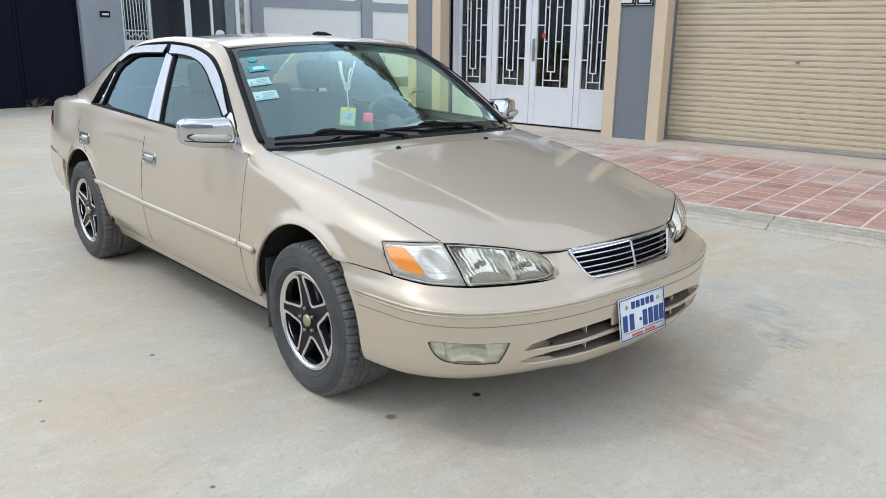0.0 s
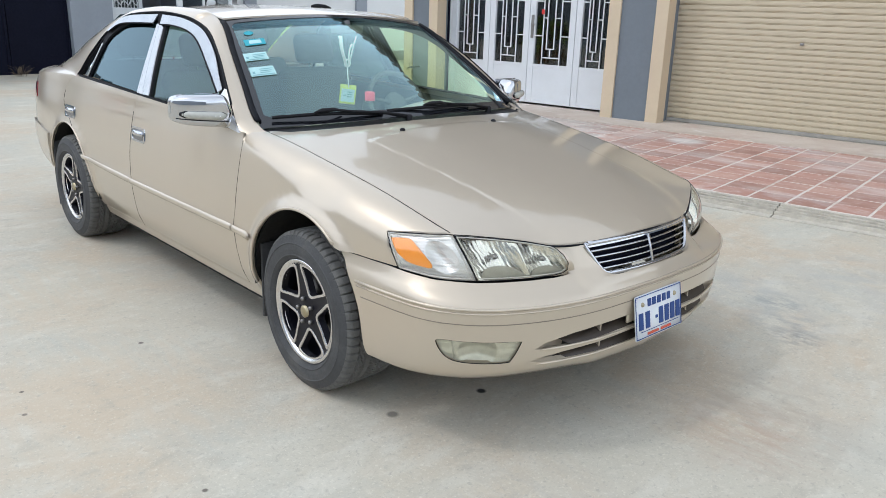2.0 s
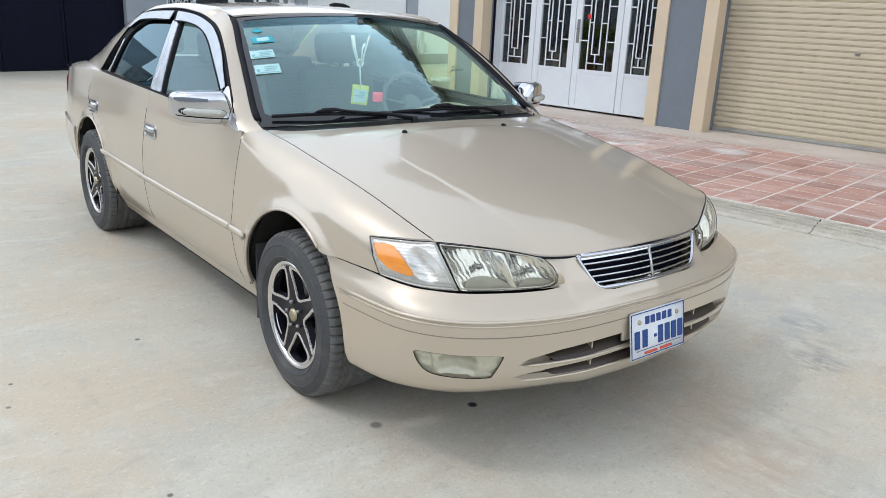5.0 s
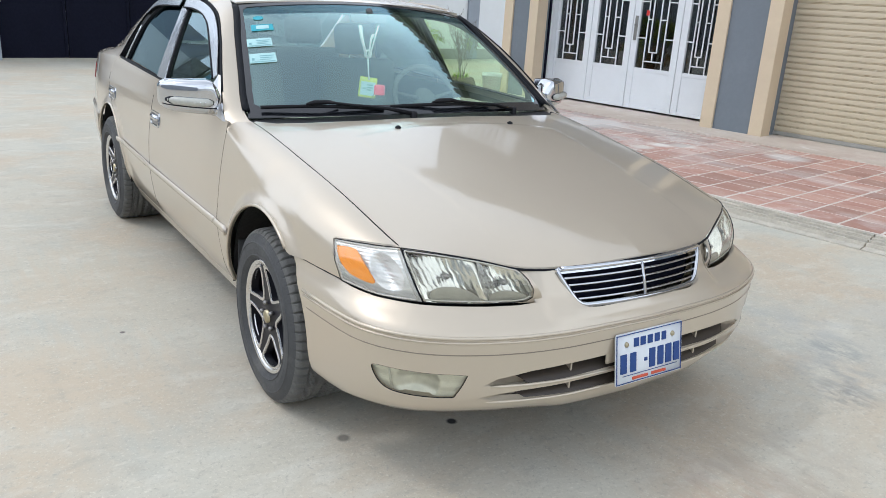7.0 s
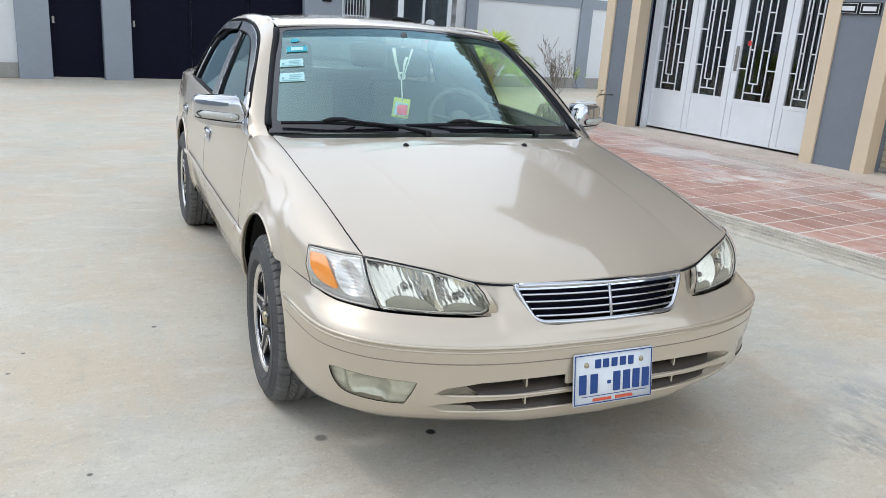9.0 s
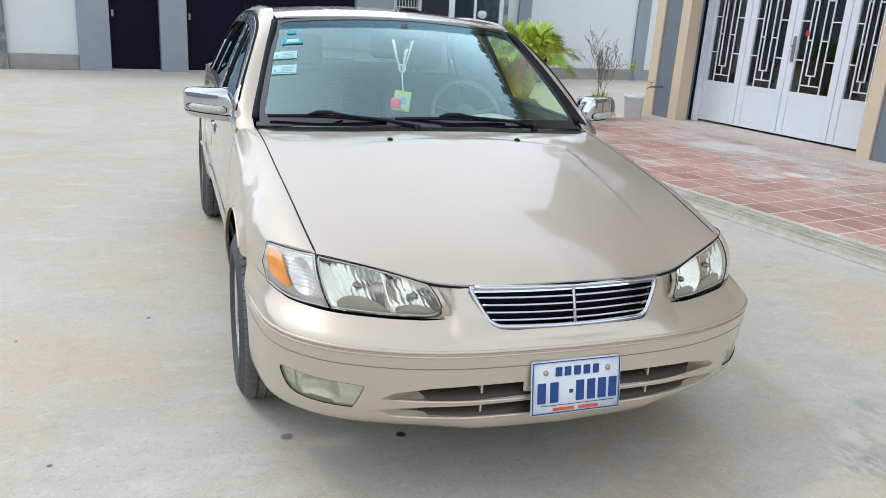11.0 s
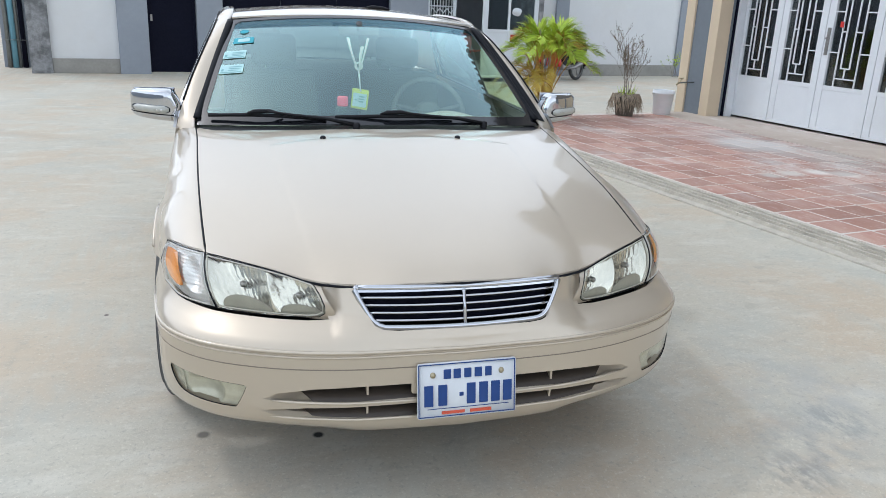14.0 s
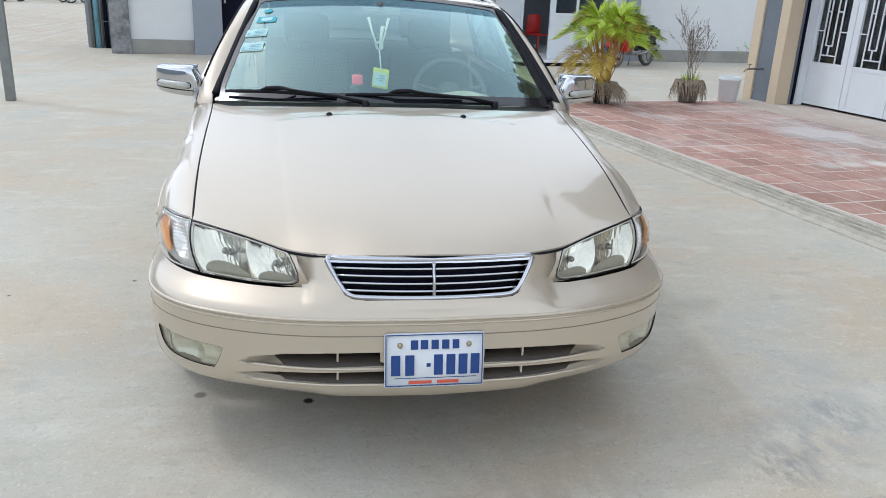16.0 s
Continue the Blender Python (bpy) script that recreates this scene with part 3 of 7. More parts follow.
kerb = thing("kerb", "low worn concrete kerb along the tiled terrace", "kerb", SITE, kind="structure")
for v0, v1 in ((-9, -6.2), (-6.195, -3.6), (-3.59, -1.36), (-1.352, -0.41), (-0.40, 1.55), (1.556, 3.4), (3.405, 5.2), (5.204, 6.62)):
    part("kerb_stone", kerb_piece(v0, v1), KERBMAT, kerb, smooth=False)
ramp_bm = prism([(2.72, -0.01), (3.35, 0.05), (3.35, -0.1), (2.72, -0.1)], -2.8, -1.45, plane="xz")
structure("ramp", ramp_bm, KERBMAT, "short concrete ramp against the kerb", "ramp")

# the facade beside the car: pillars with cream edges
FRONT = 7.22


def pillar(v0, v1, name):
    p = thing(name, "blue-grey rendered pillar with cream edge bands", "pillar", SITE, kind="structure")
    part("shaft", box(FRONT + 0.012, 7.72, v0 + 0.15, v1 - 0.15, 0, 3.4), GREYWALL, p, smooth=False)
    for a, b in ((v0, v0 + 0.175), (v1 - 0.175, v1)):
        part("cream_band", box(FRONT - 0.02, 7.43, a, b, 0, 3.4, 0.006), CREAM, p, "cream painted edge band", smooth=False)
    for a, b in ((v0 + 0.03, v0 + 0.15), (v1 - 0.15, v1 - 0.03)):
        part("reveal", box(7.43, 7.74, a, b, 0, 3.4), GREYWALL, p, smooth=False)
    return p


pillar(2.26, 3.11, "pillar_1")
pillar(6.10, 6.80, "pillar_2")
pillar(-1.85, -0.98, "pillar_3")
pillar(-5.6, -4.9, "pillar_4")
structure("wall_facade_upper", box(7.24, 7.8, -9, 7.4, 3.4, 7.9), UPPER, "warm grey upper storey wall", "wall")
eave = thing("eave", "dark overhanging eave with rounded tile ends", "eave", SITE, kind="structure")
part("fascia", box(6.75, 7.9, -9, 7.55, 7.9, 8.15, 0.02), UPPER, eave, smooth=False)
re_ = random.Random(3)
for k in range(46):
    v_, r_ = -8.7 + 0.355 * k + re_.uniform(-0.08, 0.08), re_.uniform(0.06, 0.15)
    part("tile_end", tube([(6.70 - 0.5 * r_, v_, 8.14), (7.9, v_, 8.22)], r_, 8), UPPER, eave)
balcony = thing("balcony", "pale balcony with a row of slim balusters on the upper storey", "balcony", SITE, kind="structure")
part("slab", box(6.62, 7.24, 5.0, 7.4, 3.95, 4.1, 0.01), UPPER, balcony, smooth=False)
part("handrail", box(6.60, 6.74, 5.0, 7.4, 4.98, 5.06, 0.01), WHITEWALL, balcony, smooth=False)
for k in range(15):
    if k % 7:
        part("baluster", box(6.64, 6.70, 5.03 + 0.16 * k, 5.10 + 0.16 * k, 4.1, 4.98), WHITEWALL, balcony, smooth=False)
    else:
        part("pier", box(6.60, 6.74, 5.00 + 0.16 * k, 5.14 + 0.16 * k, 4.1, 4.98), WHITEWALL, balcony, smooth=False)
structure("wall_back", box(11.4, 11.6, -9, 6.8, 0, 3.4), DARKROOM, "plain inner room wall", "wall")
structure("wall_gable", box(7.80, 11.6, 6.62, 6.8, 0, 7.9), GREYWALL, "plain grey gable wall", "wall")
structure("wall_party", box(7.74, 11.6, 2.6, 2.75, 0, 3.4), DARKROOM, "plain inner party wall", "wall")
structure("floor_room", box(7.9, 11.6, -9, 6.62, -0.2, TZ), GROUT, "dim shop floor", "floor")
structure("ceiling", box(7.8, 11.6, -9, 6.62, 3.3, 3.4), DARKROOM, "plain inner ceiling", "ceiling")
structure("wall_shop_fill", box(7.62, 7.74, -9, -5.6, 0, 3.4), GREYWALL, "plain grey wall", "wall")

# two number tablets on the pillar
for v0 in (2.73, 2.475):
    tb = thing("number_tablet", "small black number tablet with a pale rim", "sign", SITE, group="number tablets")
    part("tablet", box(7.208, 7.232, v0, v0 + 0.245, 1.865, 2.0, 0.004), BLACK, tb, smooth=False)
    part("rim_line", merge(merge(merge(box(7.204, 7.208, v0 + 0.012, v0 + 0.233, 1.984, 1.989), box(7.204, 7.208, v0 + 0.012, v0 + 0.233, 1.876, 1.881)),
         box(7.204, 7.208, v0 + 0.012, v0 + 0.017, 1.876, 1.989)), box(7.204, 7.208, v0 + 0.228, v0 + 0.233, 1.876, 1.989)), WHITEPLATE, tb, smooth=False)
    part("text_bar", box(7.203, 7.208, v0 + 0.045, v0 + 0.2, 1.905, 1.955, 0.001), WHITEPLATE, tb, "pale bar in place of a number", smooth=False)


# white folding doors with fretted bars: four leaves
def door_leaf(v0, v1, name):
    d = thing(name, "white steel door leaf with fretted window bars", "door", SITE, group="folding doors", kind="structure")
    z0, zs, z1 = TZ + 0.03, 0.70, 2.45
    w = v1 - v0
    a, b = v0 + 0.105, v1 - 0.105
    U0, U1 = 7.66, 7.71
    part("stile", box(U0, U1, v0 + 0.004, a, z0, z1, 0.004), WHITESTEEL, d, smooth=False)
    part("stile", box(U0, U1, b, v1 - 0.004, z0, z1, 0.004), WHITESTEEL, d, smooth=False)
    part("bottom_panel", box(U0 + 0.008, U1, a, b, z0, zs, 0.003), WHITESTEEL, d, smooth=False)
    part("rail", box(U0 + 0.002, U1, a, b, zs - 0.055, zs, 0.003), WHITESTEEL, d, smooth=False)
    part("rail", box(U0 + 0.002, U1, a, b, z0, z0 + 0.05, 0.003), WHITESTEEL, d, smooth=False)
    part("rail", box(U0 + 0.002, U1, a, b, z1 - 0.1, z1, 0.003), WHITESTEEL, d, smooth=False)
    g = part("pane", box(U1 - 0.016, U1 - 0.01, a, b, zs, z1 - 0.1), PANE, d, "dark glass pane", smooth=False)
    g.visible_shadow = False
    o = b - a
    r = 0.008

    def bar(va, vb, za, zb):
        part("bar", box(U0 + 0.004, U0 + 0.02, min(va, vb) - r, max(va, vb) + r, min(za, zb) - r, max(za, zb) + r), WHITESTEEL, d, smooth=False)
    f = lambda k: a + o * k
    bar(f(0.24), f(0.24), zs, z1 - 0.1)
    bar(f(0.76), f(0.76), zs, z1 - 0.1)
    bar(f(0.42), f(0.42), 0.93, z1 - 0.1)
    bar(f(0.64), f(0.64), 0.93, z1 - 0.1)
    bar(f(0.42), f(0.64), 0.93, 0.93)
    bar(f(0.53), f(0.53), 0.80, 0.93)
    bar(f(0.24), f(0.76), 0.80, 0.80)
    for z in (1.12, 1.62, 2.1):
        bar(f(0.0), f(0.24), z, z)
        bar(f(0.76), f(1.0), z, z)
    for z in (1.38, 1.88):
        bar(f(0.24), f(0.42), z, z)
        bar(f(0.64), f(0.76), z, z)
    return d


edges = [3.22, 3.86, 4.66, 5.40, 6.14]
for k in range(4):
    dl = door_leaf(edges[k], edges[k + 1], f"door_{k + 1}")
    if k == 1:
        part("lock_plate", box(7.645, 7.66, 4.575, 4.62, 1.08, 1.42, 0.004), STEEL, dl, "steel lock plate", smooth=False)
        part("lever", tube([(7.645, 4.597, 1.29), (7.61, 4.597, 1.29), (7.608, 4.54, 1.285)], 0.01), STEEL, dl, "steel lever handle")
        part("sticker", box(7.654, 7.659, 4.40, 4.45, 1.43, 1.50), REDPLASTIC, dl, "small red sticker", smooth=False)
structure("door_jamb", box(7.535, 7.655, 6.070, 6.128, 0, 2.6, 0.004), WHITESTEEL, "white steel door jamb on the pillar's side", "door frame")
# the gap's shade, made as a solid near-black strip
structure("door_jamb_gap", box(7.500, 7.535, 6.105, 6.128, 0, 2.6), NAVY, "near-black strip for the shaded gap beside the door jamb", "trim")
structure("door_frame", merge(box(7.64, 7.74, 6.145, 6.26, 0, 2.6), merge(box(7.64, 7.74, 3.1, 3.215, 0, 2.6), box(7.64, 7.74, 3.1, 6.26, 2.46, 2.6))),
          WHITESTEEL, "white steel door frame", "door frame")
structure("wall_over_door", box(7.6, 7.74, 3.0, 6.25, 2.6, 3.4), GREYWALL, "grey wall over the folding doors", "wall")


# roller shutters: each lath a piece
def shutter(v0, v1, name, near):
    sh = thing(name, "cream roller shutter of narrow steel laths", "shutter", SITE, kind="structure")
    z0, z1, pitch = TZ + 0.055, 3.0, 0.0705
    n = int((z1 - z0) / pitch)
    bm = bmesh.new()
    prof = [(7.604, 0.0), (7.596, 0.003), (7.595, 0.008), (7.603, 0.0105), (7.603, 0.013), (7.595, 0.0155), (7.593, 0.030), (7.593, 0.052), (7.595, 0.0655), (7.604, 0.068), (7.604, pitch)]
    rows = [[bm.verts.new((u, v, z)) for u, z in prof] for v in (v0, v1)]
    for k in range(len(prof) - 1):
        bm.faces.new((rows[0][k], rows[0][k + 1], rows[1][k + 1], rows[1][k]))
    lath = bpy.data.meshes.new("lath")
    bm.to_mesh(lath)
    bm.free()
    lath.materials.append(SHUTTER)
    for k in range(n):
        ob = new("lath", lath)
        ob.parent = sh
        ob.location = (0, 0, z0 + k * pitch)
    part("bottom_bar", box(7.575, 7.61, v0, v1, TZ + 0.012, z0 + 0.002, 0.004), PLINTH, sh, "weathered steel bottom bar", smooth=False)
    for v in (v0, v1):
        part("guide_rail", box(7.56, 7.63, v - 0.03, v + 0.03, 0.05, 3.1, 0.003), GALV, sh, "grey steel guide rail", smooth=False)
    if near:
        part("lock", box(7.570, 7.590, 0.65, 0.70, 1.17, 1.20, 0.006), STEEL, sh, "small keyhole plate")
    return sh


shutter(-0.95, 2.34, "shutter_1", True)
shutter(-4.85, -1.9, "shutter_2", False)
structure("wall_over_shutter", box(7.5, 7.72, -4.9, 2.3, 3.0, 3.4), GREYWALL, "grey wall over the shutters", "wall")
structure("sill", box(7.57, 7.9, -4.9, 2.3, 0.0, TZ + 0.008), KERBMAT, "rough concrete shutter sill", "sill")

# ---- far side: boundary wall, gates, guard room ----
FV = 13.45


def wall_box(u0, u1, z1, m, name, label, dv=0.0, z0=0.0, th=0.2):
    return structure(name, box(u0, u1, FV - dv, FV + th, z0, z1), m, label, "wall")


wall_box(-1.98, -1.63, 3.0, ROUGHCOL, "column_1", "patchy rough grey corner column", 0.10, th=0.3)
wall_box(-1.63, -0.48, 2.9, WHITEWALL, "wall_north", "white painted boundary wall", 0.0)
structure("plinth_1", box(-1.63, -0.48, FV - 0.05, FV - 0.001, 0, 0.27, 0.01), PLINTH, "stained bare cement plinth", "plinth")
wall_box(-0.48, 0.06, 3.0, FARGREY, "column_2", "grey rendered gate column", 0.12)
wall_box(0.95, 1.44, 3.0, FARGREY, "column_3", "grey rendered gate column", 0.12)


def gate(u0, u1, name, label, leaves):
    g = thing(name, label, "gate", SITE, kind="structure")
    w = (u1 - u0) / leaves
    for k in range(leaves):
        part("sheet", box(u0 + k * w + 0.006, u0 + (k + 1) * w - 0.006, FV + 0.02, FV + 0.05, 0.03, 2.9), NAVY, g, smooth=False)
        for uu in (u0 + k * w + 0.008, u0 + (k + 1) * w - 0.058):
            part("upright", box(uu, uu + 0.05, FV + 0.004, FV + 0.03, 0.03, 2.9, 0.003), NAVY, g, smooth=False)
    part("latch", box(u0 + 0.05, u0 + 0.09, FV - 0.02, FV + 0.01, 0.98, 1.1, 0.004), STEEL, g, "steel latch", smooth=False)
    return g


gate(0.06, 0.95, "gate_1", "dark navy sheet steel side gate", 1)
gate(1.44, 4.92, "gate_2", "wide dark navy sheet steel gate", 3)
weed = thing("weed", "small dry green weed at the foot of the gate", "plant", SITE @ pose(3.84, 13.28, 0))
wb = bmesh.new()
rw_ = random.Random(12)
for k in range(34):
    az, le = rw_.uniform(0, 6.28), rw_.uniform(0.06, 0.26)
    o_ = Vector((0.10 * rw_.uniform(-1, 1), 0.04 * rw_.uniform(-1, 1), 0))
    e_ = o_ + Vector((le * math.cos(az), 0.5 * le * math.sin(az), rw_.uniform(0.04, 0.24)))
    m_ = o_.lerp(e_, 0.55) + Vector((0, 0, 0.05))
    n_ = Vector((-math.sin(az), math.cos(az), 0.4)) * 0.008
    wb.faces.new([wb.verts.new(c) for c in (o_, m_ + n_, e_, m_ - n_)])
part("foliage", wb, DRYLEAF, weed, "thin straggling stalks", smooth=False)
wd_ = thing("wall_weed", "thin green weed growing at the foot of the boundary wall", "plant", SITE @ pose(12.43, 13.05, 0))
wb, ws_b = bmesh.new(), bmesh.new()
for k in range(13):
    tip = Vector((rw_.gauss(0, 0.15), rw_.uniform(-0.06, 0.06), rw_.uniform(0.30, 0.62)))
    tube([(0.02 * k - 0.06, 0, 0), tuple(tip * 0.55), tuple(tip)], [0.0022, 0.002, 0.0015], 4, bm=ws_b, caps=False)
    for j in range(9):
        c_ = tip * rw_.uniform(0.66, 1.02) + Vector((rw_.gauss(0, 0.025), rw_.gauss(0, 0.02), 0))
        e1 = Vector((rw_.uniform(-1, 1), rw_.uniform(-1, 1), rw_.uniform(-0.2, 0.8))).normalized() * rw_.uniform(0.02, 0.045)
        e2 = e1.cross(Vector((rw_.uniform(-1, 1), rw_.uniform(-1, 1), 1))).normalized() * 0.012
        wb.faces.new([wb.verts.new(c_ + v) for v in (-e1, e2, e1, -e2)])
part("stem", ws_b, TWIG, wd_, "thin stems")
part("foliage", wb, LEAF, wd_, "small green leaves", smooth=False)
wall_box(4.92, 5.78, 3.6, FARGREY, "wall_guardroom", "grey rendered guard room wall", 0.1)
tb = thing("number_tablet", "small black number tablet on the far grey wall", "sign", SITE)
part("tablet", box(5.31, 5.52, FV - 0.125, FV - 0.103, 1.72, 1.84, 0.004), BLACK, tb, smooth=False)
part("text_bar", box(5.345, 5.485, FV - 0.129, FV - 0.125, 1.76, 1.80), WHITEPLATE, tb, "pale bar in place of a number", smooth=False)
structure("floor_guardroom", merge(box(5.78, 7.6, 11.95, 17.0, 0.075, 0.10), box(7.604, 9.02, 13.4, 17.0, 0.075, 0.10)), WHITEWALL, "raised pale guard room floor edge", "floor")
# solid block whose near-black colour stands for the shade under the floor
structure("base_guardroom", merge(box(5.9, 7.58, 11.97, 17.0, -0.1, 0.074), box(7.65, 8.9, 13.45, 17.0, -0.1, 0.074)), NAVY, "near-black block in place of the shaded recess under the raised floor", "base")
structure("wall_guard_back", box(5.5, 9.3, 16.8, 17.0, 0, 3.5), DARKROOM, "dim back wall of the guard room", "wall")
structure("wall_guard_left", box(5.5, 5.7, 13.65, 16.8, 0, 3.5), DARKROOM, "dim side wall of the guard room", "wall")
structure("ceiling_guard", box(5.5, 9.3, 13.4, 17.0, 3.4, 3.6), DARKROOM, "plain guard room ceiling", "ceiling")

gd = thing("grille_door", "white steel door with upright bars in its upper half", "door", SITE, kind="structure")
part("lower_sheet", box(5.78, 6.48, FV - 0.03, FV + 0.0, 0.12, 1.28, 0.004), WHITESTEEL, gd, smooth=False)
for uu in (5.78, 6.41):
    part("stile", box(uu, uu + 0.07, FV - 0.04, FV + 0.01, 0.12, 2.6, 0.004), WHITESTEEL, gd, smooth=False)
for k in range(8):
    part("bar", tube([(5.885 + 0.07 * k, FV - 0.015, 1.28), (5.885 + 0.07 * k, FV - 0.015, 2.55)], 0.011, 6), WHITESTEEL, gd)
part("scroll", merge(tube([(5.87 + 0.52 * k / 12, FV - 0.03, 1.38 + 0.05 * math.sin(k * 1.6)) for k in range(13)], 0.012, 6), box(5.85, 6.41, FV - 0.03, FV - 0.02, 1.46, 1.485)), WHITESTEEL, gd)
part("back_pane", box(5.85, 6.41, FV + 0.012, FV + 0.018, 1.28, 2.6), PANE, gd, "dark pane behind the bars", smooth=False)

wd = thing("window_door", "dirty white steel leaf with dark sliding window panes", "door", SITE, kind="structure")
WV = 12.4
part("lower_sheet", box(6.62, 7.95, WV - 0.03, WV, 0.10, 1.02, 0.004), WHITESTEEL, wd, smooth=False)
for uu, ww in ((6.62, 0.12), (7.22, 0.05), (7.86, 0.09)):
    part("stile", box(uu, uu + ww, WV - 0.04, WV + 0.01, 0.12, 2.4, 0.004), WHITESTEEL, wd, smooth=False)
for a, b in ((6.74, 7.22), (7.27, 7.86)):
    part("pane", box(a, b, WV - 0.012, WV - 0.006, 1.02, 2.4), PANE, wd, "dark glass pane", smooth=False)
part("rail", box(6.62, 7.95, WV - 0.045, WV + 0.012, 0.99, 1.05, 0.004), WHITESTEEL, wd, smooth=False)
part("paper", prism(smoothpts([(7.32, 1.38), (7.35, 1.48), (7.45, 1.50), (7.54, 1.46), (7.52, 1.37), (7.45, 1.33)], 4, True), WV - 0.02, WV - 0.014, plane="xz"), WHITESTEEL, wd, "torn white paper on the pane")
part("red_mark", box(7.30, 7.42, WV - 0.036, WV - 0.032, 0.80, 0.95), REDPLASTIC, wd, "faded red painted mark", smooth=False)
structure("booth_wall", box(7.96, 8.10, WV, 13.34, 0.0, 2.6), ROUGHCOL, "plain patchy booth side wall", "wall")
structure("door_post", box(8.62, 9.02, FV - 0.06, FV + 0.1, 0.1, 3.5), WHITEWALL, "narrow white wall strip", "wall")
wall_box(9.02, 9.36, 3.6, FARGREY, "column_4", "grey rendered column", 0.12)
for k, (u0, u1) in enumerate(((9.34, 12.72), (13.12, 16.5), (16.9, 24))):
    wall_box(u0, u1, 2.06, WHITEWALL, f"wall_north_{k + 2}", "white painted boundary wall", 0.0)
    structure(f"plinth_{k + 2}", box(u0, u1, FV - 0.06, FV - 0.001, 0, 0.27, 0.01), PLINTH, "stained bare cement plinth", "plinth")
structure("coping", box(9.34, 24, FV - 0.03, FV + 0.22, 2.06, 2.3), FARGREY, "grey coping band on the white wall", "coping")
wall_box(12.72, 13.12, 2.4, FARGREY, "column_5", "grey wall column", 0.06)
wall_box(16.5, 16.9, 2.4, FARGREY, "column_6", "grey wall column", 0.06)
structure("wall_guard_right", box(9.0, 9.3, 13.65, 17.0, 0, 3.5), FARGREY, "plain guard room side wall", "wall")
wall_box(9.3, 24, 6.5, WHITEWALL, "wall_neighbour", "plain pale wall of the neighbouring building", -6.0, th=6.3)
# plain walls that close the yard
# unseen wall, added tall and grey to cut light on the car's side
structure("wall_west", box(-16.3, -16, -18, 34, 0, 5.5), FARGREY, "unseen plain grey wall across the yard, tall to darken the car side", "wall")
# unseen wall, kept low and white so more light reaches the bumper
structure("wall_south", box(-16, 16, -18.3, -18, 0, 2.3), WHITEWALL, "unseen plain white wall behind the yard, low and pale to brighten the bumper", "wall")
structure("wall_far", box(-16, 6, 42, 42.3, 0, 5), WHITEWALL, "plain pale wall far down the lane", "wall")
structure("wall_gate_back", box(-2, 5, 16, 16.2, 0, 4), FARGREY, "plain wall behind the gates", "wall")


# ---- the car: front axle at the origin, nose towards -y ----
car = thing("car", "champagne beige metallic saloon with chrome trim parked on the concrete", "car")
_w = spline([(-0.80, 0.76), (-0.7, 0.80), (-0.53, 0.851), (-0.456, 0.863), (-0.27, 0.887), (0, 0.893), (0.4, 0.895), (2.7, 0.893), (3.1, 0.882), (3.4, 0.853), (3.65, 0.80), (3.8, 0.74)])
_p = spline([(0.2, 0.085), (0.28, 0.055), (0.335, 0.030), (0.40, 0.016), (0.5, 0.003), (0.56, 0), (0.65, 0.002), (0.75, 0.010), (0.85, 0.022), (0.93, 0.036), (0.99, 0.045),
             (1.03, 0.060), (1.10, 0.090), (1.17, 0.122), (1.25, 0.160), (1.33, 0.200), (1.385, 0.225), (1.42, 0.240)])
WHEELS = ((0.0, 0.325), (2.672, 0.325))


def side_x(y, z):
    x = _w(y) - _p(z)
    for wy, wz in WHEELS:
        r = math.hypot(y - wy, (z - wz) * 1.02)
        if z > 0.24:
            k = min(1, max(0, (r - 0.394) / 0.070 if wy < 1 else (r - 0.392) / 0.062))
            x += (0.022 if wy < 1 else 0.012) * (1 - k * k * (3 - 2 * k)) * min(1, (z - 0.24) / 0.15)
    return x


def side(sign, extra=0.0):
    return lambda y, z: (sign * (side_x(y, z) + extra), y, z)


zrail = spline([(-0.9, 0.70), (-0.657, 0.753), (-0.3, 0.838), (0, 0.890), (0.3, 0.935), (0.5, 0.958)])
xrail = spline([(-0.9, 0.70), (-0.66, 0.724), (-0.3, 0.748), (0, 0.760), (0.3, 0.768), (0.5, 0.780)])
shoulder = spline([(-0.9, 0.115), (0.05, 0.115), (0.3, 0.085), (0.5, 0.05)])


def fender_t(y, z):
    """Height to the fender's own coordinate: 0 to 1 up the side, 1 to 2 over the shoulder."""
    zs = zrail(y) - shoulder(y)
    return (z - 0.2) / (zs - 0.2)


def fender(sign):
    def f(y, t):
        zs = zrail(y) - shoulder(y)
        if t <= 1:
            z = 0.2 + (zs - 0.2) * t
            return (sign * side_x(y, z), y, z)
        k = min(t - 1, 1.0)
        x0, x3, z3 = side_x(y, zs), xrail(y), zrail(y)
        dx = (side_x(y, zs) - side_x(y, zs - 0.02)) / 0.02
        h = shoulder(y) * 0.55
        p = ((x0, zs), (x0 + dx * h, zs + h), (x3 + 0.05, z3 - 0.003), (x3, z3))
        b = ((1 - k) ** 3, 3 * k * (1 - k) ** 2, 3 * k * k * (1 - k), k ** 3)
        return (sign * sum(c * q[0] for c, q in zip(b, p)), y, sum(c * q[1] for c, q in zip(b, p)))
    return f


def arch(wy, r, a0, a1, n=26, low=0.25):
    """Wheel arch from one foot to the other, in (y, z)."""
    pts = [(wy + r * math.cos(a), 0.325 + (r + 0.012) * math.sin(a)) for a in (a0 + (a1 - a0) * k / n for k in range(n + 1))]
    return [(pts[0][0] + (0.02 if pts[0][0] > wy else -0.02), low)] + pts + [(pts[-1][0] + (0.02 if pts[-1][0] > wy else -0.02), low)]


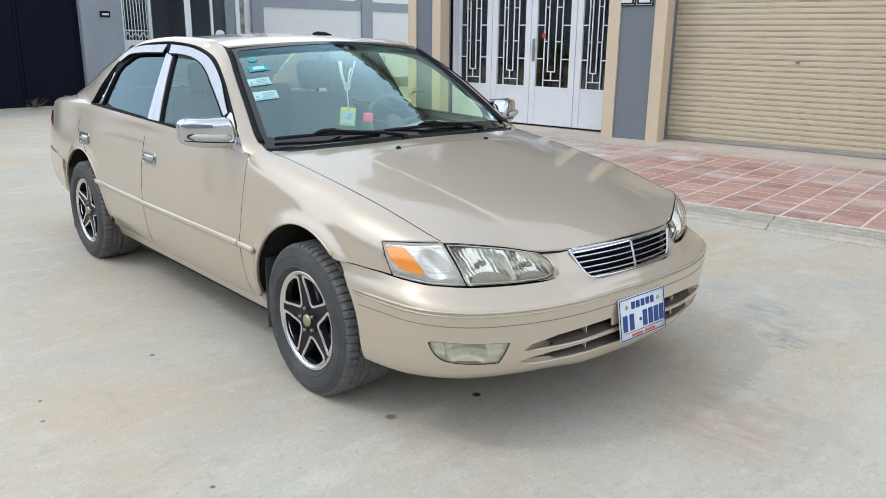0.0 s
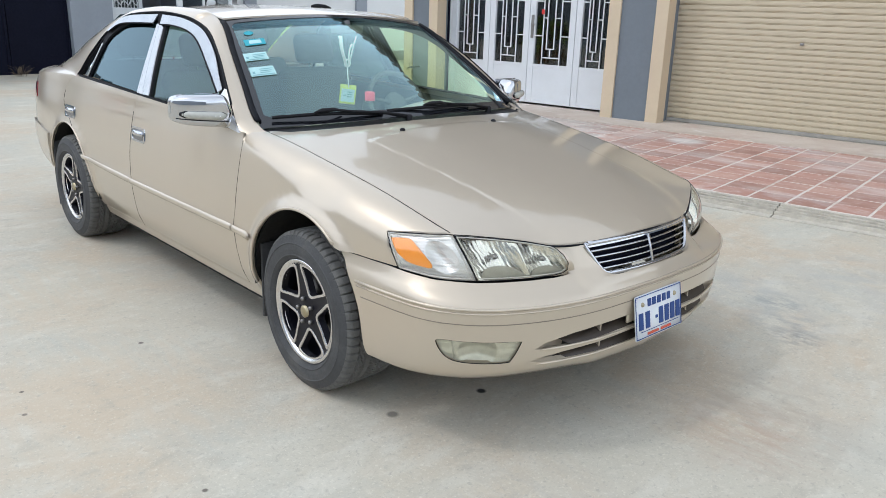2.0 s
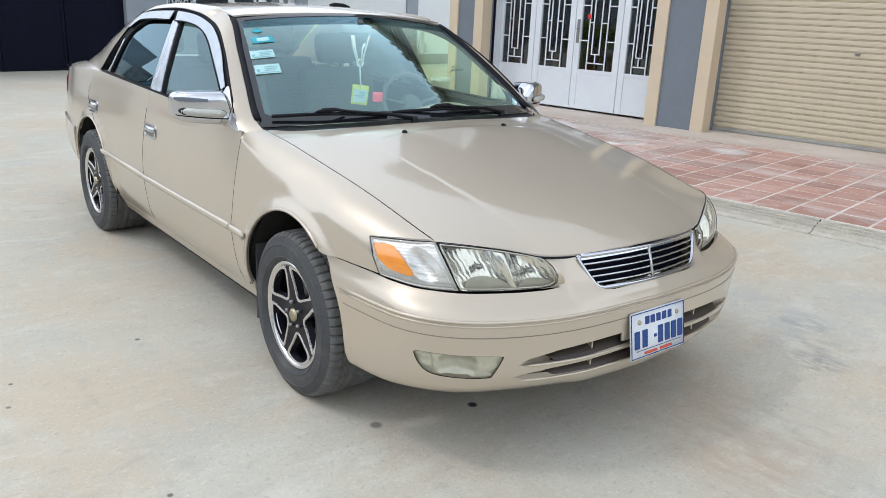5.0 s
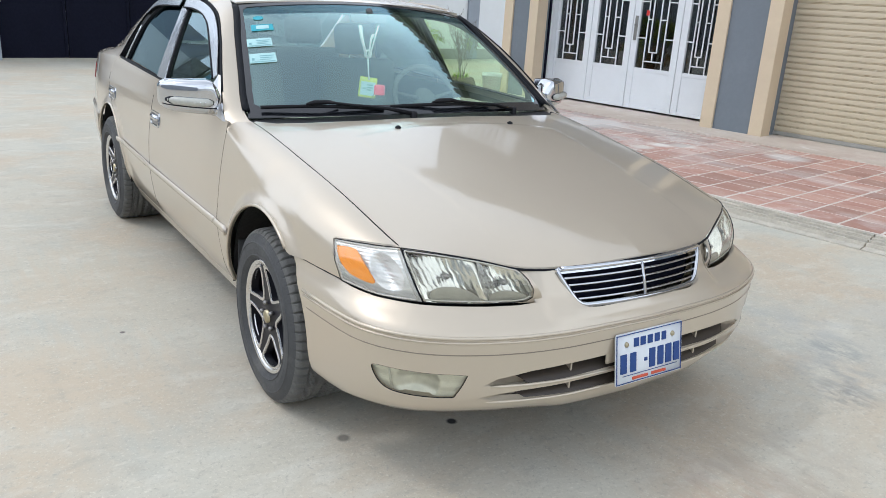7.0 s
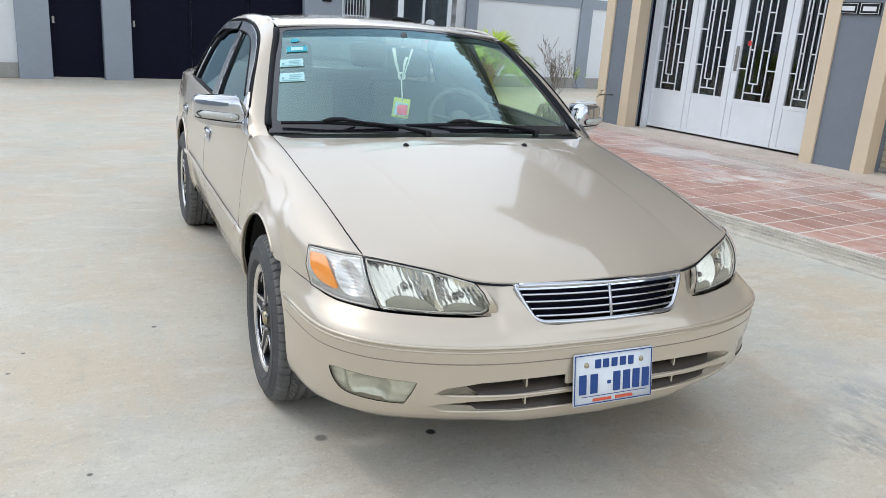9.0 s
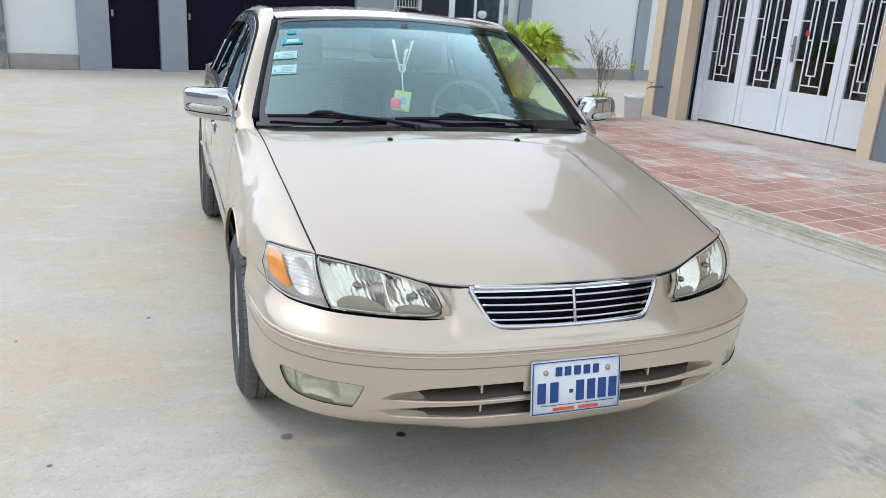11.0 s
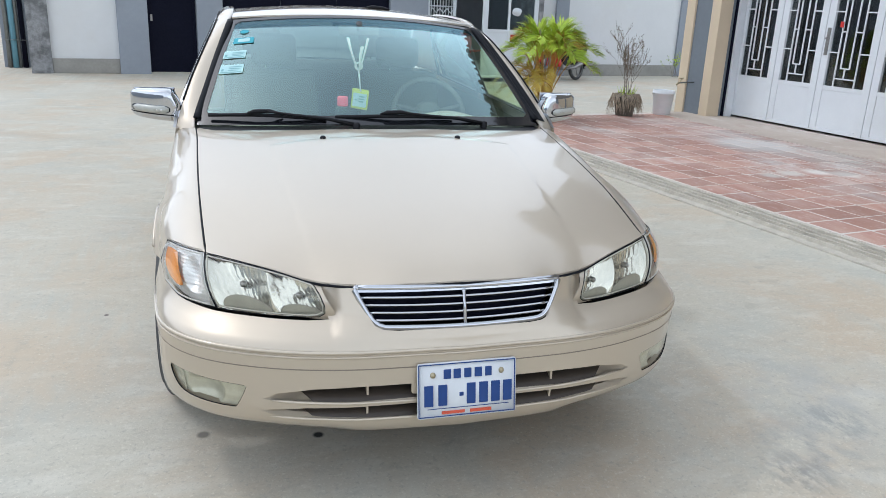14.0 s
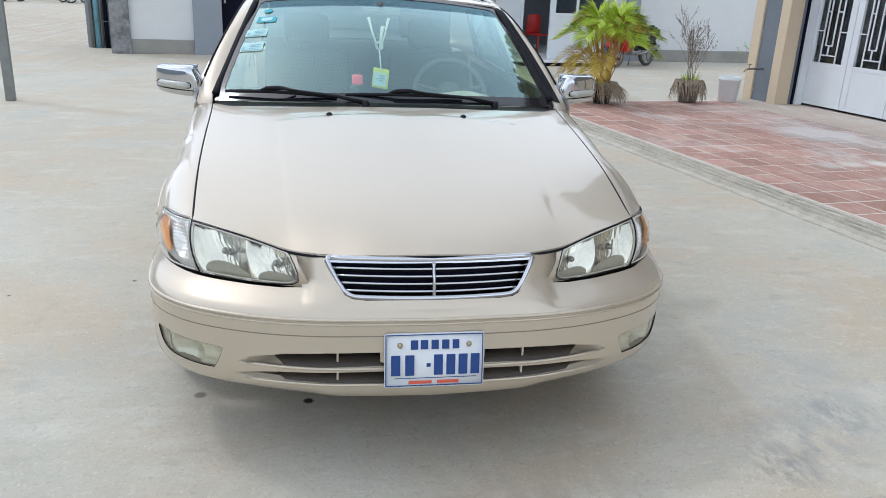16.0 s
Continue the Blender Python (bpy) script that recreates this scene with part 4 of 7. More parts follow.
DOOR_F = [(0.527, 0.275), (0.532, 0.344), (0.540, 0.426), (0.540, 0.548), (0.522, 0.618), (0.498, 0.80), (0.486, 0.90), (0.484, 0.944)]
DOOR_B = [(1.690, 0.275), (1.684, 0.394), (1.678, 0.56), (1.672, 0.72), (1.648, 0.876), (1.618, 0.988)]
DOOR_R = [(2.300, 0.275), (2.296, 0.40), (2.342, 0.50), (2.412, 0.60), (2.545, 0.70), (2.66, 0.77), (2.735, 0.83), (2.735, 0.887), (2.69, 0.95), (2.64, 0.985), (2.55, 1.006)]

lampU = rail([(0, (0.842, -0.456, 0.737)), (0.2, (0.795, -0.575, 0.750)), (0.4, (0.725, -0.657, 0.753)), (0.7, (0.565, -0.765, 0.735)), (1, (0.405, -0.848, 0.699))])
lampB = rail([(0, (0.850, -0.529, 0.627)), (0.2, (0.795, -0.660, 0.616)), (0.4, (0.697, -0.752, 0.612)), (0.7, (0.545, -0.826, 0.609)), (1, (0.372, -0.888, 0.612))])


def lamp(sign, push=0.0):
    def f(s, v):
        a, b = Vector(lampB(s)), Vector(lampU(s))
        p = a.lerp(b, v)
        n = Vector((0.35 + 0.5 * (1 - s), -0.8, 0.35)).normalized()
        p += n * (0.022 * 4 * v * (1 - v) * (1 if v <= 1 else 0) + push)
        return (sign * p.x, p.y, p.z)
    return f




def fender_k(y, z):
    lo, hi = 0.3, 2.0
    for _ in range(24):
        md = (lo + hi) / 2
        lo, hi = (md, hi) if fender(1)(y, md)[2] < z else (lo, md)
    return lo


moulding_z = spline([(0.38, 0.524), (0.55, 0.532), (1.1, 0.533), (1.68, 0.536), (2.1, 0.546), (2.37, 0.558)])
for sg in (-1, 1):
    # front fender
    g = fender_t
    front = [(lampU(0.4 - 0.05 * k)[1], fender_k(lampU(0.4 - 0.05 * k)[1], lampU(0.4 - 0.05 * k)[2] + 0.004)) for k in range(9)]
    out = [(y - 0.0015, g(y, z)) for y, z in DOOR_F] + [(0.486, 1.30), (0.505, 1.42), (0.51, 1.7), (0.505, 1.99)] + [(0.48 - 1.13 * k / 20, 1.995) for k in range(1, 20)] + front
    out += [(-0.475, g(-0.475, 0.70)), (-0.528, g(-0.528, 0.632)), (-0.40, g(-0.4, 0.632)), (-0.262, g(-0.262, 0.633))]
    out += [(y, g(y, z)) for y, z in arch(0, 0.385, radians(128), radians(-2))[1:]]
    part("front_fender", panel(out, fender(sg), 0.015, sx=1.0, sy=0.35), PAINT, car, "champagne front wing over the wheel")
    part("arch_lip", tube([fender(sg)(y, g(y, z)) for y, z in arch(0, 0.387, radians(126), radians(0))[1:-1]], 0.0065, 6), PAINT, car, "rolled wheel arch lip")
    # doors
    fd = part("front_door", panel([(y + 0.0025, z) for y, z in DOOR_F] + [(0.60, 0.957), (0.685, 0.962), (1.16, 0.984), (1.5, 0.990)] + [(y - 0.003, z) for y, z in DOOR_B[::-1]],
              side(sg), 0.035), PAINT, car, "champagne front door")
    rd = part("rear_door", panel([(y + 0.003, z) for y, z in DOOR_B] + [(1.9, 0.997), (2.3, 1.008), (2.5, 1.010)] + [(y - 0.003, z) for y, z in DOOR_R[::-1]],
              side(sg), 0.035), PAINT, car, "champagne rear door")
    # rocker
    part("sill_panel", panel([(0.385, 0.225), (0.385, 0.262), (0.53, 0.268), (1.4, 0.268), (2.27, 0.268), (2.27, 0.225)], side(sg), 0.04), PAINT, car)
    # rear quarter
    q = [(y + 0.003, z) for y, z in DOOR_R] + [(2.60, 1.012), (2.9, 1.0), (3.2, 0.985), (3.36, 0.968), (3.47, 0.93), (3.57, 0.83), (3.63, 0.74), (3.65, 0.66), (3.62, 0.57), (3.53, 0.48), (3.36, 0.41), (3.14, 0.36)]
    q += arch(2.672, 0.385, radians(-8), radians(182), low=0.25)[:-2]
    part("quarter_panel", panel(q, side(sg), 0.04), PAINT, car, "champagne rear quarter panel")
    part("arch_lip", tube([side(sg)(y, z) for y, z in arch(2.672, 0.387, radians(-6), radians(180))[1:-1]], 0.0065, 6), PAINT, car, "rolled wheel arch lip")
    part("tail_lamp", panel([(3.42, 0.80), (3.42, 0.90), (3.49, 0.90), (3.575, 0.80)], side(sg), 0.04, offset=0.004), TAILRED, car, "dark red tail lamp")
    part("rear_bumper", panel([(3.10, 0.37), (3.085, 0.60), (3.30, 0.625), (3.60, 0.635), (3.652, 0.615), (3.645, 0.58), (3.54, 0.485), (3.36, 0.415)], side(sg, 0.013), 0.035, flange=0.016), PAINT, car, "champagne rear bumper corner")
    # body side mouldings
    for pts in ([(0.400, 0.508), (0.405, 0.538), (0.43, 0.545), (0.530, 0.548), (0.532, 0.515)], [(0.548, 0.515), (0.546, 0.549), (1.1, 0.549), (1.668, 0.551), (1.672, 0.520)],
                [(1.684, 0.521), (1.682, 0.552), (2.1, 0.560), (2.375, 0.570), (2.365, 0.545), (2.1, 0.532)]):
        part("side_moulding", panel(pts, lambda y, z: (sg * (side_x(y, z) + 0.006 + 0.012 * max(0, 1 - ((z - moulding_z(y)) / 0.0175) ** 2) ** 0.5), y, z), 0.006, sx=0.2, flange=0.012), PAINT, car, "body-coloured rubbing strip")
    # windows: black frame, glass, chrome visor, chrome pillar
    gut = smoothpts([(0.625, 0.975), (0.655, 1.052), (0.718, 1.105), (0.808, 1.169), (0.907, 1.239), (1.034, 1.310), (1.174, 1.356), (1.391, 1.387), (1.634, 1.399), (1.853, 1.393), (2.053, 1.378), (2.186, 1.345), (2.296, 1.285), (2.445, 1.137), (2.534, 1.018)], 4)
    gf = smoothpts([(0.735, 0.980), (0.745, 1.05), (0.90, 1.165), (1.06, 1.270), (1.20, 1.325), (1.40, 1.355), (1.58, 1.362)], 3) + [(1.46, 0.994)]
    gr = [(1.632, 0.999), (1.69, 1.362)] + smoothpts([(1.95, 1.352), (2.10, 1.325), (2.22, 1.272), (2.298, 1.20), (2.358, 1.022)], 3)
    gq = [(2.374, 1.022), (2.322, 1.195), (2.334, 1.236), (2.440, 1.130), (2.524, 1.021)]
    frame_out = gut + [(2.3, 1.012), (1.6, 0.994), (1.16, 0.988), (0.685, 0.966)]
    part("window_frame", panel(frame_out, side(sg, -0.004), 0.03, holes=(gf, gr, gq), flange=0.02), SEAL_AND_SHADE, car, "black window frame and seals")
    for gl, gm, gt in ((gf, SIDEGLASS, "clear green front side glass"), (gr, TINTED, "dark tinted side glass"), (gq, QUARTER, "pale reflecting quarter glass")):
        part("side_window", panel(gl, side(sg, -0.016), 0.05, flange=0), gm, car, gt)
    part("chrome_pillar", panel([(1.474, 1.000), (1.547, 0.999), (1.602, 1.18), (1.646, 1.343), (1.600, 1.345), (1.543, 1.18)], side(sg, 0.002), 0.03), FILM, fd, "creased chrome pillar cover with dark reflections painted in")
    part("chrome_pillar", panel([(1.553, 0.999), (1.622, 0.998), (1.650, 1.18), (1.680, 1.34), (1.652, 1.343), (1.608, 1.18)], side(sg, 0.001), 0.03), FILM, rd, "creased chrome pillar cover with dark reflections painted in")
    part("window_divider", tube([side(sg, 0.001)(2.366 - 0.056 * k / 6, 1.022 + 0.19 * k / 6) for k in range(7)], 0.0045, 6), SATIN, rd, "thin bright window divider")
    part("chrome_sill", panel([(0.70, 0.968), (0.70, 0.978), (1.5, 0.998), (2.3, 1.018), (2.51, 1.022), (2.51, 1.012), (2.3, 1.006), (1.5, 0.988)], side(sg, 0.002), 0.02), SEAL_AND_SHADE, car, "black belt seal")
    vis = lambda y, z: (sg * (side_x(y, z) + 0.010), y, z)
    part("rain_visor", panel(smoothpts([(0.745, 1.098), (0.825, 1.158), (0.930, 1.239), (1.072, 1.311), (1.203, 1.351), (1.403, 1.380), (1.632, 1.389)], 4) + smoothpts([(1.622, 1.340), (1.476, 1.340), (1.311, 1.326), (1.191, 1.299), (1.10, 1.263), (0.998, 1.208), (0.873, 1.138), (0.775, 1.080)], 4),
         vis, 0.02, flange=0.004), VISOR, fd, "chrome window visor")
    part("rain_visor", panel(smoothpts([(1.688, 1.389), (1.952, 1.380), (2.130, 1.364), (2.240, 1.322), (2.302, 1.282)], 4) + smoothpts([(2.262, 1.280), (2.159, 1.322), (1.98, 1.336), (1.715, 1.342)], 4), vis, 0.02, flange=0.004), VISOR, rd, "chrome window visor")
    for lip, dr in (([(0.775, 1.080), (0.873, 1.138), (0.998, 1.208), (1.10, 1.263), (1.191, 1.299), (1.311, 1.326), (1.476, 1.340), (1.622, 1.340)], fd), ([(1.715, 1.342), (1.98, 1.336), (2.159, 1.322), (2.262, 1.280)], rd)):
        part("visor_edge", tube([vis(y, z) for y, z in smoothpts(lip, 4)], 0.0042, 6), SEAL_AND_SHADE, dr, "dark lower edge of the visor")
    part("mirror_base", panel([(0.512, 0.944), (0.60, 1.010), (0.717, 1.103), (0.735, 1.07), (0.722, 1.02), (0.70, 0.966), (0.6, 0.953)], side(sg, 0.012), 0.02), SATIN, fd, "chrome mirror triangle")
    # handles: chrome cups
    for dr, (y0, y1) in ((fd, (1.475, 1.645)), (rd, (2.525, 2.70))):
        yc = (y0 + y1) / 2
        rim = [(y0, 0.772), (y0, 0.815), (y0 + 0.012, 0.83), (y1 - 0.012, 0.83), (y1, 0.815), (y1, 0.772), (y1 - 0.012, 0.758), (y0 + 0.012, 0.758)]
        hole = [(yc + (y - yc) * 0.86, 0.795 + (z - 0.795) * 0.78) for y, z in rim]
        part("handle_surround", panel(rim, side(sg, 0.006), 0.012, holes=(hole,), flange=0.008), CHROME, dr, "chrome handle surround")
        part("handle_cup", panel(hole, lambda y, z: (sg * (side_x(y, z) + 0.001), y, z), 0.012, flange=0), STEEL, dr, "handle cup of darker metal")
        part("handle", tube([(sg * (side_x(y0 + 0.02 + 0.13 * k / 6, 0.80) + 0.004 + 0.006 * math.sin(math.pi * k / 6)), y0 + 0.02 + 0.13 * k / 6, 0.802) for k in range(7)], 0.010, 8, flat=1.5), CHROME, dr, "chrome pull handle")

# hood
yfront = spline([(0, -0.934), (0.17, -0.918), (0.317, -0.880), (0.405, -0.848), (0.565, -0.765), (0.70, -0.682), (0.728, -0.655)])
zfront = spline([(0, 0.722), (0.17, 0.715), (0.317, 0.706), (0.405, 0.708), (0.565, 0.737), (0.70, 0.752), (0.728, 0.754)])
zmid = spline([(-0.95, 0.735), (-0.85, 0.768), (-0.6, 0.826), (-0.3, 0.883), (0, 0.937), (0.2, 0.968), (0.35, 0.985), (0.5, 0.995)])
yrear = spline([(0, 0.262), (0.34, 0.275), (0.54, 0.315), (0.70, 0.372), (0.775, 0.452)])


def hood(x, y):
    a = abs(x)

    def base(a, y):
        k = min(1.0, a / xrail(y))
        ridge = 0.432 + 0.065 * (y + 0.62) / 0.8
        t = min(1, max(0, (ridge - a) / 0.020 + 0.5)) * min(1, max(0, (0.165 - 0.25 * a * a - y) / 0.03 + 0.5))
        fade = min(1, max(0, (y + 0.86) / 0.3))
        return zmid(y) - (zmid(y) - zrail(y)) * k ** 2.3 + 0.0018 * (t * t * (3 - 2 * t) - 0.6) * fade * (1 - k ** 4)
    yf = yfront(a)
    return (x, y, base(a, y) + (zfront(a) - base(a, yf)) * math.exp(-max(0, y - yf) / 0.10))


xs = [0.722 * math.sin(math.pi / 2 * k / 16) for k in range(17)]
fr = [(-x, yfront(x) + 0.003) for x in xs[::-1]] + [(x, yfront(x) + 0.003) for x in xs[1:]]
sd = [(xrail(y) - 0.005, y) for y in (-0.62, -0.5, -0.3, -0.1, 0.1, 0.3, 0.43)]
rr = [(x, yrear(abs(x))) for x in (0.76, 0.70, 0.6, 0.5, 0.4, 0.3, 0.2, 0.1, 0, -0.1, -0.2, -0.3, -0.4, -0.5, -0.6, -0.7, -0.76)]
part("hood", panel(fr + sd + rr + [(-x, y) for x, y in sd[::-1]], hood, 0.014, flange=0.016), PAINT, car, "champagne bonnet with two soft ridges")

# black tubes laid in the panel gaps, standing for the shade there
for sg in (-1, 1):
    part("gap_seal", tube([(sg * (xrail(y) - 0.001), y, zrail(y) - 0.005) for y in (-0.64 + 1.10 * k / 30 for k in range(31))], 0.0055, 6), SEAL_AND_SHADE, car, "black tube for the shade in the bonnet gap")
    for line in (DOOR_F, DOOR_B, DOOR_R):
        pts = [p for p in smoothpts(line, 5) if p[1] < 0.915]
        part("gap_seal", tube([(sg * (side_x(y, z) - 0.0035), y, z) for y, z in pts], 0.0042, 6), SEAL_AND_SHADE, car, "black tube for the shade in the door gap")
part("gap_seal", tube([(x, yfront(abs(x)) + 0.001, zfront(abs(x)) - 0.006) for x in (-0.72 + 1.44 * k / 60 for k in range(61))], 0.0038, 6), SEAL_AND_SHADE, car, "black tube for the shade under the bonnet lip")

# front bumper
bT = rail([(0, (0, -0.955)), (0.3, (0.27, -0.935)), (0.42, (0.38, -0.888)), (0.55, (0.53, -0.832)), (0.72, (0.70, -0.752)), (0.86, (0.850, -0.531)), (1.0, (0.888, -0.25))])
bM = rail([(0, (0, -0.998)), (0.3, (0.29, -0.985)), (0.42, (0.42, -0.966)), (0.55, (0.58, -0.918)), (0.72, (0.760, -0.812)), (0.86, (0.868, -0.635)), (1.0, (0.908, -0.25))])
bB = spline([(0.265, 0.10), (0.285, 0.50), (0.315, 0.78), (0.36, 0.93), (0.40, 0.97), (0.46, 1.0), (0.51, 1.03), (0.545, 1.02), (0.575, 0.66), (0.60, 0.25), (0.63, 0.0)])


def bump(s, z, extra=0.0):
    a = abs(s)
    t, m = bT(a), bM(a)
    k = bB(min(z, 0.63))
    x, y = t[0] + (m[0] - t[0]) * k, t[1] + (m[1] - t[1]) * k
    if z > 0.60:
        y += 0.50 * (z - 0.60)
        x *= 1 + 0.05 * (z - 0.60) / 0.1 * max(0.0, 1 - a / 0.6)
    # the nose round the grille stands proud of the ledge under the lamps
    q1, q2 = min(1, max(0, (0.385 - x) / 0.035)), min(1, max(0, (z - 0.558) / 0.035))
    extra += 0.012 * q1 * q1 * (3 - 2 * q1) * q2 * q2 * (3 - 2 * q2)
    e = 0.004
    d0, d1 = bM(max(0, a - e)), bM(a + e)
    nx, ny = -(d1[1] - d0[1]), (d1[0] - d0[0])
    ln = math.hypot(nx, ny)
    if a < e:
        nx, ny, ln = 0, 1, 1
    return (math.copysign(1, s) * (x - nx / ln * extra) if s else 0.0, y - ny / ln * extra, z)


def s_end(z):
    target = -math.sqrt(max(0.385 ** 2 - (z - 0.325) ** 2 * 0.94, 0)) if z > 0.325 else -0.385 - 0.2 * (0.325 - z)
    lo, hi = 0.7, 1.05
    for _ in range(30):
        md = (lo + hi) / 2
        lo, hi = (md, hi) if bump(md, z)[1] < target else (lo, md)
    return lo


def s_at(x, z):
    lo, hi = 0.0, 1.0
    for _ in range(30):
        md = (lo + hi) / 2
        lo, hi = (md, hi) if bump(md, z)[0] < x else (lo, md)
    return lo


half = [(0, 0.597), (s_at(0.20, 0.6), 0.596), (s_at(0.240, 0.6), 0.599), (s_at(0.264, 0.61), 0.608), (s_at(0.279, 0.63), 0.630), (s_at(0.317, 0.7), 0.700), (s_at(0.412, 0.7), 0.698),
        (s_at(0.406, 0.66), 0.655), (s_at(0.385, 0.62), 0.612), (0.47, 0.607), (0.55, 0.606), (0.72, 0.609), (0.80, 0.612), (0.86, 0.624), (0.93, 0.628)]
half += [(s_end(z), z) for z in (0.628, 0.60, 0.55, 0.50, 0.45, 0.40, 0.35, 0.31, 0.285, 0.272)]
half += [(s, 0.272) for s in (0.9, 0.8)] + [(0.7, 0.276), (0.6, 0.280), (0.5, 0.280), (0.4, 0.278), (0.2, 0.276), (0, 0.275)]
outb = half + [(-s, z) for s, z in half[-2:0:-1]]
slot1 = [(s_at(0.578, 0.39), 0.398), (s_at(0.54, 0.41), 0.420), (s_at(0.44, 0.43), 0.438), (s_at(0.32, 0.44), 0.445), (s_at(0.15, 0.44), 0.447), (0, 0.448), (0, 0.399), (s_at(0.15, 0.39), 0.398), (s_at(0.28, 0.39), 0.396), (s_at(0.42, 0.39), 0.392), (s_at(0.52, 0.39), 0.390)]
slot2 = [(s_at(0.585, 0.35), 0.353), (s_at(0.56, 0.36), 0.363), (s_at(0.46, 0.37), 0.374), (s_at(0.28, 0.37), 0.379), (s_at(0.15, 0.38), 0.381), (0, 0.382), (0, 0.336), (s_at(0.15, 0.33), 0.336), (s_at(0.28, 0.33), 0.337), (s_at(0.42, 0.34), 0.338), (s_at(0.54, 0.34), 0.343)]
slot1, slot2 = [(s, z - 0.009) for s, z in slot1], [(s, z - 0.007) for s, z in slot2]
sl = [slot1[:6] + [(-s, z) for s, z in slot1[4::-1]] + [(-s, z) for s, z in slot1[:5:-1]] + slot1[7:], slot2[:6] + [(-s, z) for s, z in slot2[4::-1]] + [(-s, z) for s, z in slot2[:5:-1]] + slot2[7:]]
lips = []
for zl, xe in ((0.3835, 0.555), (0.3270, 0.565)):
    se = s_at(xe, 0.38)
    lips.append(tube([bump(-se + 2 * se * k / 40, zl + 0.010 * max(0, abs(-1 + k / 20) - 0.7), 0.0005) for k in range(41)], [0.001] + [0.0048] * 39 + [0.001], 8))
fogo = [(s_at(0.834, 0.43), 0.431), (s_at(0.80, 0.43), 0.432), (s_at(0.72, 0.43), 0.430), (s_at(0.634, 0.43), 0.427), (s_at(0.625, 0.42), 0.416), (s_at(0.648, 0.36), 0.360), (s_at(0.665, 0.35), 0.350), (s_at(0.75, 0.35), 0.351), (s_at(0.80, 0.36), 0.358), (s_at(0.824, 0.38), 0.380), (s_at(0.837, 0.42), 0.416)]
fogo = smoothpts(fogo, 3, True)
fog2 = [(-s, z) for s, z in fogo]
bumper = part("front_bumper", panel(outb, bump, 0.018, holes=(*sl, fogo, fog2), flange=0.022, sx=0.95), PAINT, car, "champagne front bumper with slotted air intake")
N = 60
# the lowest line is no strip: a crease's shadow drawn in dark colour
for zz, rr_, mm in ((0.543, 0.0055, PAINT), (0.529, 0.004, PAINT), (0.491, 0.0018, CREASE)):
    s1 = s_end(zz) - 0.01
    part("bumper_strip", tube([bump(-s1 + 2 * s1 * k / N, zz, 0.001 if zz > 0.5 else 0.0) for k in range(N + 1)], rr_, 6), mm, bumper)
for sg in (-1, 1):
    # black tube painted in as the shade of the bumper gap
    part("gap_seal", tube([bump(sg * (0.855 + (s_end(0.628) - 0.86) * k / 16), 0.6300, -0.003) for k in range(17)], 0.0030, 6), SEAL_AND_SHADE, bumper, "black tube for the shade between bumper and wing")
for lip_bm in lips:
    part("intake_lip", lip_bm, PAINT, bumper, "rounded body-coloured intake lip")
# dark intake behind, with sloping louvres, upright fins and a body-coloured lip
# the louvres carry the shade of the slots in their dark colour
for zl in (0.386, 0.330):
    sm, sk = s_at(0.44, 0.38), s_at(0.515, 0.38)
    part("intake_louvre", panel([(-sm + 2 * sm * k / 12, 0.0) for k in range(13)] + [(sk - 2 * sk * k / 12, 1.0) for k in range(13)],
         lambda s, k, zl=zl: bump(s, zl + 0.026 * k * (2 - k), -0.004 - 0.050 * k), 0.012, sx=0.3, sy=0.2, flange=0, outward=lambda p: Vector((0, -0.4, 1))), LOUVRE, bumper, "sloping louvre with the shade of the slot in its colour")
part("intake_back", panel([(-0.62, 0.31), (-0.62, 0.45), (0, 0.46), (0.62, 0.45), (0.62, 0.31), (0, 0.30)], lambda s, z: bump(s, z, -0.064), 0.04, flange=0), INTAKE, bumper, "dark sheet closing the shaded intake opening")
for sg in (-1, 1):
    part("intake_scoop", panel([(sg * s_at(0.425, 0.39), 0.325), (sg * s_at(0.425, 0.39), 0.455), (sg * s_at(0.60, 0.39), 0.445), (sg * s_at(0.61, 0.36), 0.325)],
         lambda s, z: bump(s, z, -0.004 - 0.060 * min(1, max(0, (0.575 - abs(bump(s, z)[0])) / 0.15))), 0.02, flange=0), PAINT, bumper, "body-coloured intake scoop")
for x in (-0.285, 0.285):
    for z0, z1 in ((0.392, 0.448), (0.332, 0.384)):
        s = s_at(abs(x), 0.38) * (1 if x > 0 else -1)
        p = bump(s, 0.38)
        part("intake_fin", box(p[0] - 0.003, p[0] + 0.003, p[1] + 0.018, p[1] + 0.05, z0, z1), PAINT, bumper, smooth=False)
for sg, fo in ((1, fogo), (-1, fog2)):
    o = part("fog_lamp_lens", panel([(s * 1, z) for s, z in fo], lambda s, z: bump(s, z, -0.004), 0.02, flange=0), YLENS, bumper, "yellowed fog lamp lens")
    o.visible_shadow = False
    part("fog_lamp_back", panel(fo, lambda s, z: bump(s, z, -0.010 - 0.040 * max(0, 1 - ((abs(s) - s_at(0.745, 0.39)) / 0.055) ** 2 - ((z - 0.39) / 0.055) ** 2) - 0.003 * abs((z * 60) % 2 - 1)), 0.006, flange=0), FOGBACK, bumper, "silvered fog reflector")
    part("fog_lamp_rim", tube([bump(s, z, -0.002) for s, z in densify(fo, 0.02)] + [bump(*fo[0], -0.002)], 0.0018, 6), BLACK, bumper, "black fog lamp rim")
    part("fog_divider", tube([bump((1 if fo is fogo else -1) * s_at(0.800 + 0.004 * k, 0.39), 0.362 + 0.034 * k, -0.008) for k in range(3)], 0.003, 6), LENSRIM, bumper, "pale rib inside the fog lamp")

